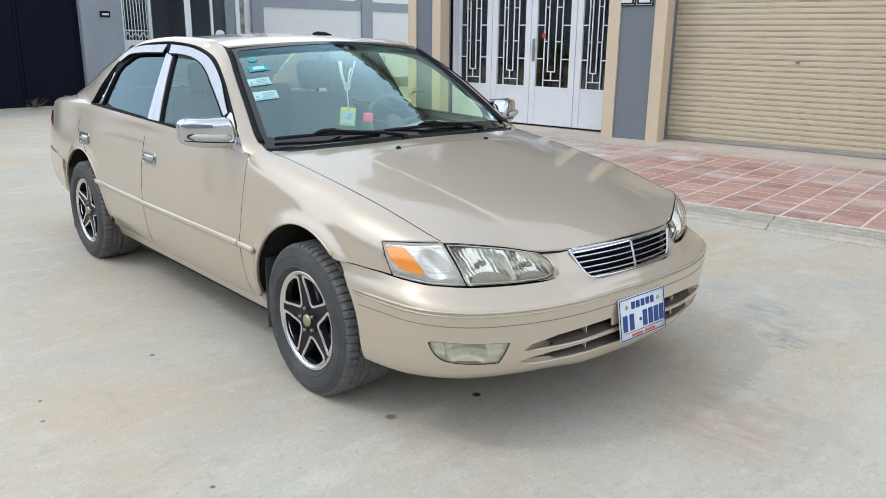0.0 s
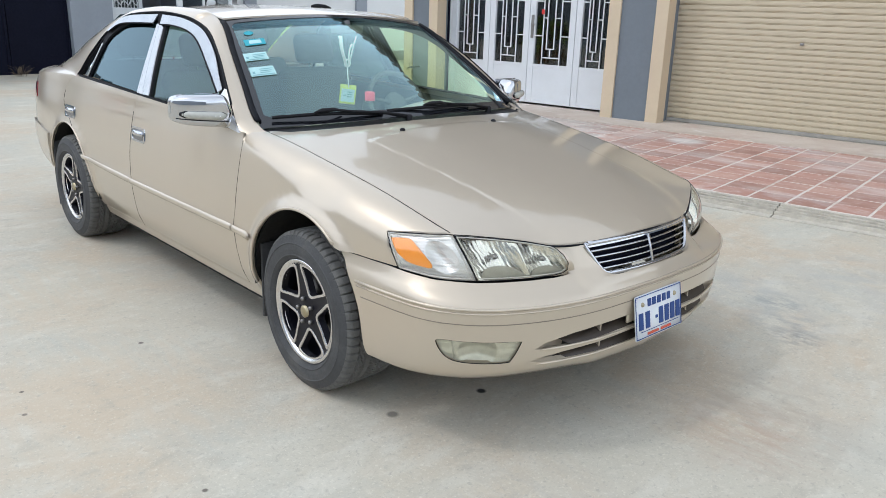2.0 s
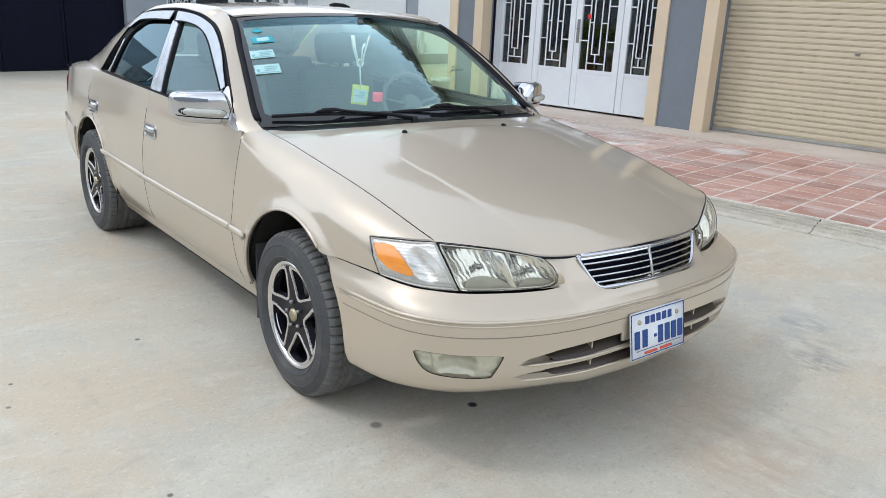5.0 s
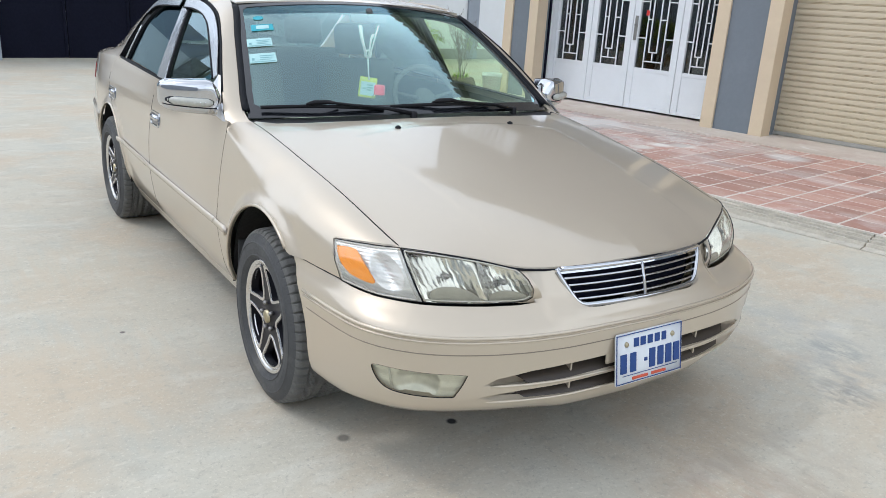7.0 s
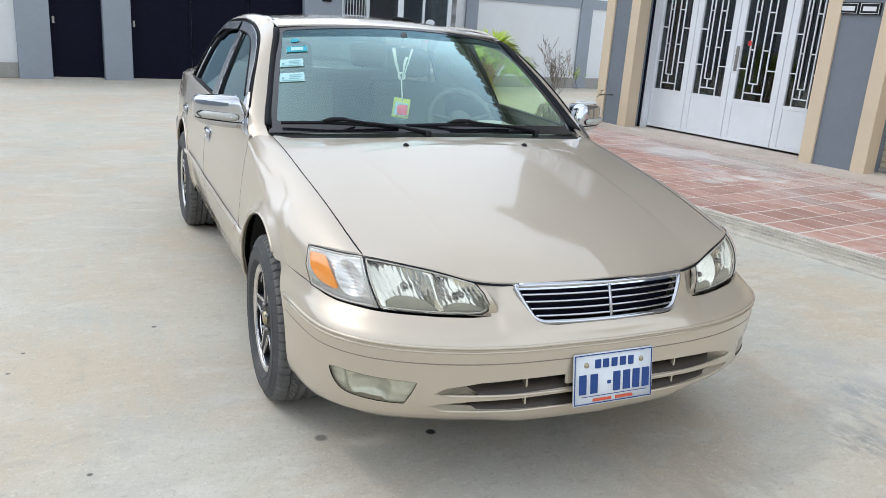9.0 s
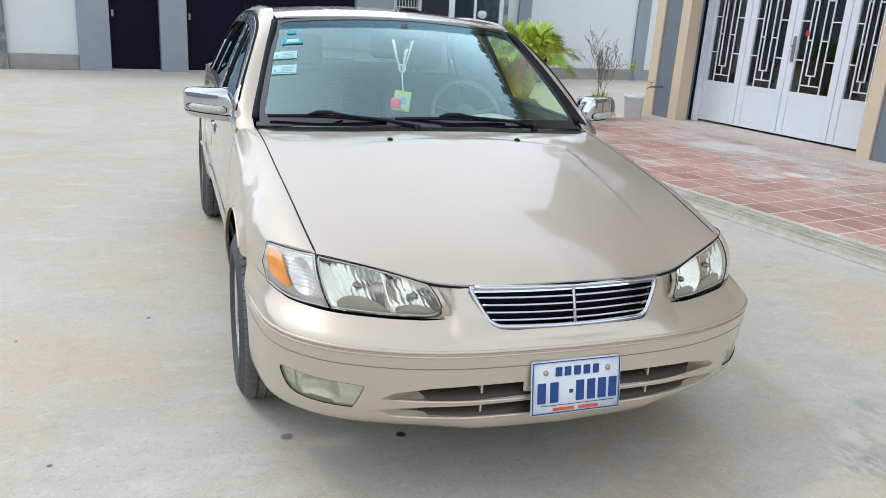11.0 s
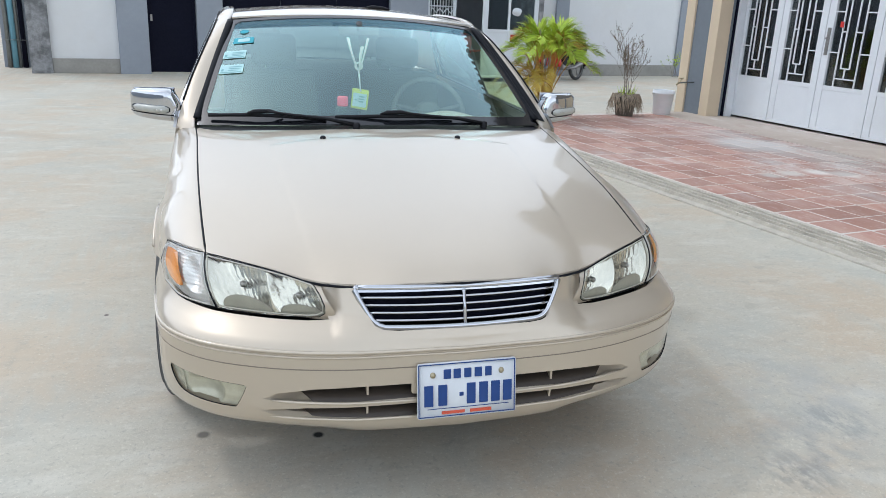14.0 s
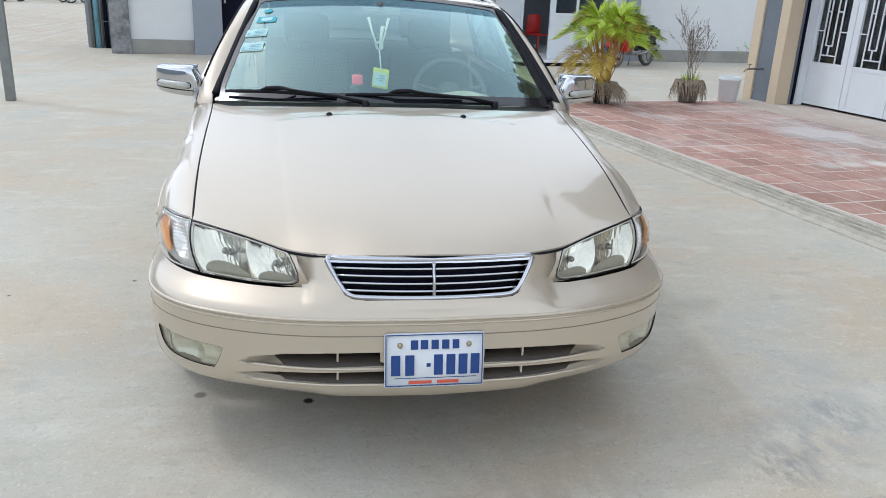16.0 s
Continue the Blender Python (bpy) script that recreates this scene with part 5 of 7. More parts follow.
# headlamps and corner lamps
for sg in (-1, 1):
    hl = part("headlamp", panel([(0.402, 0.0), (0.402, 1.0)] + [(0.45 + 0.08 * k, 1.0) for k in range(6)] + [(0.93, 0.985), (0.968, 0.92), (0.985, 0.68), (0.988, 0.36), (0.970, 0.13), (0.935, 0.03), (0.88, 0.0), (0.8, 0.0), (0.6, 0.0)],
              lamp(sg), 0.02, sx=0.55, sy=0.14, flange=0), LENS, car, "clear headlamp with chromed reflectors")
    hl.visible_shadow = False
    def bowl(s, v, sg=sg):
        """Two shallow faceted bowls side by side, meeting in an upright ridge."""
        c, w = (0.565, 0.165) if s < 0.73 else (0.865, 0.14)
        d = max(0.0, 1 - ((s - c) / w) ** 2) * max(0.0, 1 - ((v - 0.52) / 0.62) ** 2)
        flute = abs((s * 34 + 0.4 * math.floor(v * 3.1)) % 1 * 2 - 1)
        return lamp(sg, -0.005 - 0.052 * d + 0.0024 * flute * d ** 0.5)(s, v)
    part("reflector", panel([(0.402, 0.002), (0.402, 0.998), (0.6, 0.998), (0.8, 0.998), (0.925, 0.98), (0.965, 0.91), (0.982, 0.67), (0.985, 0.36), (0.967, 0.14), (0.933, 0.035), (0.88, 0.003), (0.7, 0.003)], bowl, 0.0045, sx=0.55, sy=0.14, flange=0), REFLECTOR, hl, "faceted chrome reflector")
    for c, w, h in ((0.575, 0.135, 0.30), (0.855, 0.105, 0.27)):
        part("shelf", panel([(c + w * math.cos(math.pi * k / 12), 0.03 + h * math.sin(math.pi * k / 12)) for k in range(13)], lamp(sg, -0.010), 0.012, sx=0.55, sy=0.14, flange=0.006), SHELF, hl, "pale olive lower lamp shelf")
    for s in (0.56, 0.85):
        p = Vector(lamp(sg, -0.045)(s, 0.55))
        part("bulb", tube([p, p + Vector((0, -0.02, 0.004)), p + Vector((0, -0.028, 0.005))], [0.010, 0.009, 0.004], 10), STEEL, hl, "dull bulb shield")
    hb = [lamp(sg, 0.0)(s, v) for s, v in [(0.405, v / 6) for v in range(7)] + [(0.405 + 0.55 * k / 10, 1.0) for k in range(11)] + [(0.968, 0.92), (0.985, 0.68), (0.988, 0.36), (0.970, 0.13), (0.935, 0.03)] + [(0.88 - 0.475 * k / 10, 0.0) for k in range(11)]]
    part("lamp_surround", panel([(0.86, -0.015), (0.88, -0.004), (0.935, 0.026), (0.972, 0.125), (0.990, 0.36), (0.987, 0.69), (0.970, 0.93), (0.962, 1.0), (1.0, 1.0), (1.02, 0.25), (1.012, -0.04), (0.93, -0.03)], lamp(sg, -0.002), 0.012, sx=0.55, sy=0.14, flange=0.004), PAINT, hl, "body-coloured rounded lamp corner")
    part("lamp_gasket", tube(hb, 0.0013, 6), SEAL_AND_SHADE, hl, "black lamp gasket")
    part("lens_rim", tube([lamp(sg, -0.002)(0.70 + (s - 0.70) * 0.965, 0.5 + (v - 0.5) * 0.90) for s, v in [(0.405, v / 6) for v in range(7)] + [(0.405 + 0.55 * k / 10, 1.0) for k in range(11)] + [(0.968, 0.92), (0.985, 0.68), (0.988, 0.36), (0.970, 0.13), (0.935, 0.03)] + [(0.88 - 0.475 * k / 10, 0.0) for k in range(11)]], 0.0022, 6), LENSRIM, hl, "frosted lens edge")
    cl = part("corner_lamp", panel([(0.0, 0.0), (-0.002, 0.5), (0.0, 1.0), (0.1, 1.0), (0.2, 1.0), (0.3, 1.0), (0.398, 1.0), (0.398, 0.0), (0.3, 0), (0.2, 0), (0.1, 0)], lamp(sg), 0.018, sx=0.5, sy=0.12, flange=0), CLENS, car, "ribbed clear corner lamp with amber inner lens")
    cl.visible_shadow = False
    part("amber_lens", panel(smoothpts([(0.022, 0.50), (0.014, 0.78), (0.022, 0.85), (0.115, 0.86), (0.140, 0.78), (0.192, 0.36), (0.196, 0.25), (0.178, 0.21), (0.085, 0.24), (0.050, 0.32)], 3, True), lamp(sg, -0.010), 0.012, sx=0.5, sy=0.12, flange=0.008), AMBER, cl, "amber indicator lens")
    part("reflector", panel([(0.003, 0.005), (0.001, 0.5), (0.003, 0.995), (0.2, 0.997), (0.397, 0.997), (0.397, 0.004), (0.2, 0.004)], lambda s, v: lamp(sg, -0.012 - 0.020 * math.sin(math.pi * min(1, max(0, s / 0.39))) - 0.034 * max(0, 1 - ((s - 0.27) / 0.085) ** 2 - ((v - 0.5) / 0.36) ** 2) + 0.0042 * math.sin(v * 85))(s, v), 0.0035, sx=0.5, sy=0.12, flange=0), RIBBED, cl, "ribbed silver reflector")
    cb = [lamp(sg, 0.001)(s, v) for s, v in [(0.400, v / 6) for v in range(7)] + [(0.400 - 0.400 * k / 8, 1.0) for k in range(9)] + [(-0.002, 0.5)] + [(0.400 * k / 8, 0.0) for k in range(9)]]
    part("lamp_gasket", tube(cb, 0.0013, 6), SEAL_AND_SHADE, cl, "dark lamp gasket")
    part("lens_rim", tube([lamp(sg, 0.000)(0.198 + (s - 0.198) * 0.94, 0.5 + (v - 0.5) * 0.92) for s, v in [(0.395, v / 6) for v in range(7)] + [(0.395 - 0.395 * k / 8, 1.0) for k in range(9)] + [(-0.002, 0.5)] + [(0.395 * k / 8, 0.0) for k in range(9)]], 0.0026, 6), LENSRIM, cl, "frosted lens edge")
    part("lamp_box", panel([(0.0, 0.0), (0.0, 1.0), (1.0, 1.0), (1.0, 0.0)], lamp(sg, -0.10), 0.05, sx=0.8, sy=0.14, flange=0), SILVER, hl, "silver lamp housing")

# grille: chrome frame, five slats, centre bar
gT = lambda x: (x, -0.926 + 0.42 * x * x, 0.708 - 0.05 * x * x)
gB = lambda x: (x, -0.962 + 0.38 * x * x, 0.598)


def grille_pt(x, v, push=0.0):
    k = 0.262 + (0.318 - 0.262) * v
    a, b = Vector(gB(x * k / 0.3)), Vector(gT(x * k / 0.3))
    p = a.lerp(b, v)
    return (p.x, p.y - push, p.z)


gr = part("grille", panel([(-0.268, 0.0), (-0.292, 0.14), (-0.3, 1.0), (0, 1.0), (0.3, 1.0), (0.292, 0.14), (0.268, 0.0), (0, 0)], lambda x, v: grille_pt(x, v, -0.035), 0.03, sy=0.11, flange=0), NAVY, car, "black grille with chrome frame and slats")
corner = [(0.294, 0.985), (0.300, 0.93), (0.301, 0.75), (0.299, 0.40), (0.295, 0.16), (0.284, 0.045), (0.268, 0.005)]
ring = [(-0.286 + 0.572 * k / 24, 1.0) for k in range(25)] + corner + [(0.25 - 0.5 * k / 24, 0.0) for k in range(25)] + [(-x, v) for x, v in corner[::-1]] + [(-0.286, 1.0)]
part("chrome_frame", tube([grille_pt(x, v, 0.002) for x, v in ring], 0.0085, 8), CHROME, gr, "chrome grille frame")
part("chrome_brow", panel([(-0.295, 0.88), (-0.3, 1.02), (0, 1.03), (0.3, 1.02), (0.295, 0.88), (0, 0.90)], lambda x, v: grille_pt(x, v, 0.004), 0.015, sy=0.11, flange=0.01), CHROME, gr, "bright chrome upper band")
for v in (0.17, 0.36, 0.55, 0.74):
    part("slat", tube([grille_pt(-0.293 + 0.586 * k / 20, v, 0.0) for k in range(21)], 0.0048, 6, flat=0.8), CHROME, gr, "thin chrome slat")
part("centre_bar", tube([grille_pt(0, 0.0, 0.003), grille_pt(0, 0.5, 0.003), grille_pt(0, 0.92, 0.003)], 0.006, 6), CHROME, gr, "chrome centre bar")
for v in (0.08, 0.26, 0.45, 0.64, 0.82):
    part("fin", tube([grille_pt(-0.29 + 0.58 * k / 12, v, -0.022) for k in range(13)], 0.007, 5, flat=0.5), SEAL_AND_SHADE, gr)

# number plate, with bars in place of its characters
np_ = part("number_plate", prism([(-0.150, 0.006), (-0.150, 0.148), (-0.148, 0.152), (-0.144, 0.154), (0.144, 0.154), (0.148, 0.152), (0.150, 0.148), (0.150, 0.006), (0.148, 0.002), (0.144, 0.0), (-0.144, 0.0), (-0.148, 0.002)], -0.002, 0.002, plane="xz"), WHITEPLATE, car, "white number plate with blue bars")
np_.matrix_basis = pose(0, -1.027, 0.338, -9.5, 0, 0) @ Matrix.Diagonal((1, 1, 1.08, 1))
for x0, x1, z0, z1 in ((-0.146, 0.146, 0.148, 0.1505), (-0.146, 0.146, 0.0035, 0.006), (-0.147, -0.1445, 0.0035, 0.1505), (0.1445, 0.147, 0.0035, 0.1505)):
    part("border", box(x0, x1, -0.0042, -0.0015, z0, z1), PLATEBLUE, np_, smooth=False)
for x0, x1 in ((-0.126, -0.099), (-0.084, -0.057), (0.002, 0.029), (0.040, 0.067), (0.077, 0.104), (0.114, 0.141)):
    part("text_bar", box(x0 - 0.004, x1 - 0.004, -0.005, -0.0015, 0.034, 0.092, 0.001), PLATEBLUE, np_, "blue bar in place of a character", smooth=False)
part("text_bar", box(-0.024, -0.012, -0.005, -0.0015, 0.058, 0.068), PLATEBLUE, np_, "blue bar in place of a character", smooth=False)
for x0, x1 in ((-0.072, -0.050), (-0.042, -0.020), (-0.010, 0.012), (0.022, 0.044), (0.054, 0.074)):
    part("text_bar", box(x0, x1, -0.005, -0.0015, 0.108, 0.134, 0.001), PLATEBLUE, np_, "blue bar in place of writing", smooth=False)
part("text_bar", box(-0.078, -0.008, -0.005, -0.0015, 0.010, 0.0185, 0.001), PLATERED, np_, "red bar in place of writing", smooth=False)
part("text_bar", box(0.008, 0.074, -0.005, -0.0015, 0.010, 0.0185, 0.001), PLATERED, np_, "red bar in place of writing", smooth=False)
part("rule", box(-0.12, 0.128, -0.004, -0.0015, 0.0255, 0.0270), PLATEBLUE, np_, smooth=False)
for x in (-0.104, 0.104):
    part("bolt", lathe([(0.0, 0.006), (0.006, 0.005), (0.0085, 0.0), (0.0085, -0.002)], 14), GOLD, np_, "rusty plate bolt").matrix_basis = pose(x, -0.003, 0.120, 90, 0, 0)
part("plate_holder", box(-0.16, 0.16, -0.99, -0.975, 0.40, 0.515, 0.008), PAINT, bumper)

# windshield
def wsP(u, v, push=0.0):
    a = Vector((0.772 * u, 0.305 + 0.19 * u * u, 0.985 - 0.030 * u * u))
    b = Vector((0.606 * u, 1.015 + 0.085 * u * u, 1.412 - 0.040 * u * u))
    p = a.lerp(b, v) + Vector((0, -0.6, 0.8)) * (0.030 * 4 * v * (1 - v) * (1 - 0.5 * u * u) - push)
    return tuple(p)


hole = [(-0.968, 0.10), (-0.968, 0.5), (-0.962, 0.94), (-0.93, 0.968), (0, 0.975), (0.93, 0.968), (0.962, 0.94), (0.968, 0.5), (0.968, 0.10), (0.93, 0.07), (0, 0.06), (-0.93, 0.07)]
wo_ = [(-1, 0), (-1, 0.5), (-1, 1), (-0.5, 1), (0, 1), (0.5, 1), (1, 1), (1, 0.5), (1, 0), (0.5, 0), (0, 0), (-0.5, 0)]
ws = part("windshield", panel(wo_, wsP, 0.04, sx=0.7, sy=0.8, flange=0), WINDSHIELD, car, "large teal-tinted windshield reflecting pale sky")
ws.visible_shadow = False
part("screen_border", panel(wo_, lambda u, v: wsP(u, v, -0.003), 0.04, holes=(hole,), sx=0.7, sy=0.8, flange=0.004), FRIT, ws, "glossy black screen border")
sb_ = part("shade_band", panel([(-0.96, 0.885), (-0.96, 0.94), (-0.93, 0.968), (0, 0.975), (0.93, 0.968), (0.96, 0.94), (0.96, 0.885), (0.5, 0.875), (0, 0.872), (-0.5, 0.875)], lambda u, v: wsP(u, v, -0.002), 0.04, sx=0.7, sy=0.8, flange=0), SHADEBAND, ws, "grey shade band along the top of the screen")
sb_.visible_shadow = False
part("cowl", panel([(-0.76, 0.0), (-0.76, 1.0), (0, 1.0), (0.76, 1.0), (0.76, 0.0), (0, 0)], lambda x, v: (x, yrear(abs(x)) - 0.004 + 0.11 * v, hood(x, yrear(abs(x)))[2] - 0.007 + 0.010 * v), 0.05, sy=0.1, flange=0), BLACK, car, "black plastic cowl")

# cant rails: pillars and roof edges
topc = rail([(-0.4, (0.785, 0.43, 0.950)), (0, (0.782, 0.51, 0.978)), (0.3, (0.772, 0.568, 1.010)), (1, (0.738, 0.69, 1.096)), (2, (0.680, 0.90, 1.243)), (3, (0.624, 1.10, 1.370)), (4, (0.594, 1.35, 1.424)), (5, (0.590, 1.7, 1.431)), (6, (0.592, 2.05, 1.412)),
             (7, (0.615, 2.40, 1.350)), (8, (0.668, 2.74, 1.222)), (9, (0.712, 3.04, 1.08)), (9.5, (0.725, 3.20, 1.03))])
botc = rail([(-0.4, (0.866, 0.44, 0.885)), (0, (0.857, 0.518, 0.943)), (1, (0.802, 0.718, 1.107)), (2, (0.742, 0.907, 1.239)), (3, (0.690, 1.125, 1.342)), (4, (0.670, 1.391, 1.387)), (5, (0.664, 1.66, 1.399)), (6, (0.673, 2.055, 1.378)),
             (7, (0.712, 2.285, 1.293)), (8, (0.785, 2.445, 1.139)), (9, (0.838, 2.55, 1.014)), (9.5, (0.84, 2.66, 1.008))])
for sg in (-1, 1):
    def cant(t, v, sg=sg):
        a, b = Vector(botc(t)), Vector(topc(t))
        p = a.lerp(b, v) + Vector((0.62, -0.2 if t < 3 else 0.1, 0.75)).normalized() * ((0.006 if t < 3.5 else 0.014) * 4 * v * (1 - v))
        return (sg * p.x, p.y, p.z)
    o = [(-0.38, 0.0)] + [(t / 4, 0.0) for t in range(0, 39)] + [(9.5 - t / 4, 1.0) for t in range(0, 39)] + [(-0.38, 1.0)]
    part("roof_pillar", panel(o, cant, 0.03, sx=0.22, sy=0.11, flange=0.01), PAINT, car, "champagne roof pillar and edge")
    part("roof_gutter", tube([(sg * (p[0] + 0.001), p[1], p[2] + 0.002) for p in (botc(0.6 + 8.3 * k / 50) for k in range(51))], 0.0045, 6), SEAL_AND_SHADE, car, "black roof gutter seal")
    part("screen_trim", tube([(sg * (p[0] - 0.010), p[1] - 0.004, p[2] + 0.002) for p in (topc(0.05 + 2.95 * k / 20) for k in range(21))], 0.015, 8, flat=0.55), SEAL_AND_SHADE, car, "black screen side trim")
    if sg > 0:
        part("screen_trim_lip", panel([(0.02 + 2.95 * k / 12, 0.58 + 0.20 * (k / 12) ** 2) for k in range(13)] + [(2.97 - 2.95 * k / 12, 1.0) for k in range(13)],
             lambda t, v, sg=sg: tuple(Vector(cant(t, v, sg)) + Vector((sg * 0.62, -0.2, 0.75)).normalized() * (0.003 + 0.008 * (v - 0.5))), 0.03, sx=0.22, sy=0.11, flange=0.006), SEAL_AND_SHADE, car, "black rubber lip along the screen pillar")
    # shoulder behind the doors
    part("rear_shoulder", panel([(2.56, 0.0), (2.56, 1.0), (3.0, 1.0), (3.3, 1.0), (3.44, 1.0), (3.44, 0.0), (3.3, 0), (3.0, 0)],
         lambda y, v, sg=sg: (sg * (side_x(y, spline([(2.5, 1.010), (2.9, 0.998), (3.66, 0.943)])(y)) * (1 - v) + v * (0.70 - 0.05 * (y - 2.9))
                                    + 0.02 * math.sin(math.pi * v)), y, spline([(2.5, 1.010), (2.9, 0.998), (3.66, 0.943)])(y) + 0.045 * math.sin(v * math.pi / 2)), 0.04, sy=0.13), PAINT, car, "champagne rear shoulder")
roofz = spline([(0.98, 1.412), (1.1, 1.428), (1.3, 1.446), (1.7, 1.455), (2.05, 1.436), (2.36, 1.376)])
ro = [(-0.606, 1.102), (-0.4, 1.055), (-0.2, 1.028), (0, 1.018), (0.2, 1.028), (0.4, 1.055), (0.606, 1.102), (0.593, 1.35), (0.591, 1.7), (0.593, 2.05), (0.602, 2.36), (0.3, 2.42), (0, 2.44), (-0.3, 2.42), (-0.602, 2.36), (-0.593, 2.05), (-0.591, 1.7), (-0.593, 1.35)]
part("roof", panel(ro, lambda x, y: (x, y, roofz(y) - 0.040 * (abs(x) / 0.6) ** 2), 0.05, outward=lambda p: Vector((0, 0, 1)), flange=0.008), PAINT, car, "champagne roof")
rw = part("rear_window", panel([(-1, 0), (-1, 1), (0, 1), (1, 1), (1, 0), (0, 0)], lambda u, v: (u * (0.70 - 0.10 * v), 3.11 - 0.69 * v + 0.10 * (1 - u * u), 1.035 + 0.335 * v + 0.03 * (1 - u * u)), 0.06, sx=0.7, sy=0.6, flange=0), TINTED, car, "tinted rear window")
rw.visible_shadow = False
part("trunk_lid", panel([(-0.71, 3.08), (0, 3.16), (0.71, 3.08), (0.69, 3.44), (0.4, 3.52), (0, 3.56), (-0.4, 3.52), (-0.69, 3.44)], lambda x, y: (x, y, 1.052 - 0.072 * max(0, y - 2.95) / 0.71 - 0.010 * (x / 0.7) ** 2), 0.06), PAINT, car, "champagne boot lid")
part("rear_end", panel([(-0.79, 0.58), (-0.79, 0.94), (-0.4, 1.0), (0, 1.01), (0.4, 1.0), (0.79, 0.94), (0.79, 0.58), (0.6, 0.40), (-0.6, 0.40)], lambda x, z: (x, 3.80 - 0.16 * (abs(x) / 0.79) ** 2.5 - 0.24 * max(0, (z - 0.6) / 0.4) ** 2, z), 0.06, outward=lambda p: Vector((0, 1, 0))), PAINT, car, "champagne tail")
part("aerial_stub", tube([(0.11, 1.45, 1.452), (0.14, 1.45, 1.457), (0.20, 1.45, 1.455), (0.24, 1.45, 1.447)], [0.006, 0.011, 0.009, 0.004], 8), BLACK, car, "small black fitting on the roof")

# underbody and wheel wells
part("underbody", merge(box(-0.62, 0.62, -0.45, 3.2, 0.21, 0.27), box(-0.80, 0.80, 0.45, 2.25, 0.20, 0.245)), UNDER, car, "dark underbody", smooth=False)
part("bulkhead", box(-0.74, 0.74, 0.40, 0.44, 0.24, 0.93), UNDER, car, smooth=False)
for wy, _ in WHEELS:
    for sg in (-1, 1):
        bm = bmesh.new()
        rows = [[bm.verts.new((sg * x, wy + r * math.cos(a), 0.325 + r * math.sin(a))) for a in (radians(-2 + 184 * k / 24) for k in range(25))] for x, r in ((0.875, 0.408), (0.60, 0.412), (0.60, 0.02))]
        for a, b in zip(rows, rows[1:]):
            for k in range(24):
                bm.faces.new((a[k], a[k + 1], b[k + 1], b[k]))
        part("wheel_well", bm, UNDER, car, "dark dirty wheel well")
        # mud flap
        edge = side_x(wy + 0.345, 0.42) + 0.002 if wy > 1 else 0.868
        back, low = (0.336, 0.13) if wy > 1 else (0.355, 0.17)
        part("mud_flap", box(min(sg * 0.66, sg * edge), max(sg * 0.66, sg * edge), wy + back, wy + back + 0.012, low, 0.60 if wy > 1 else 0.50, 0.004), RUBBER, car, "black rubber mud flap", smooth=False)


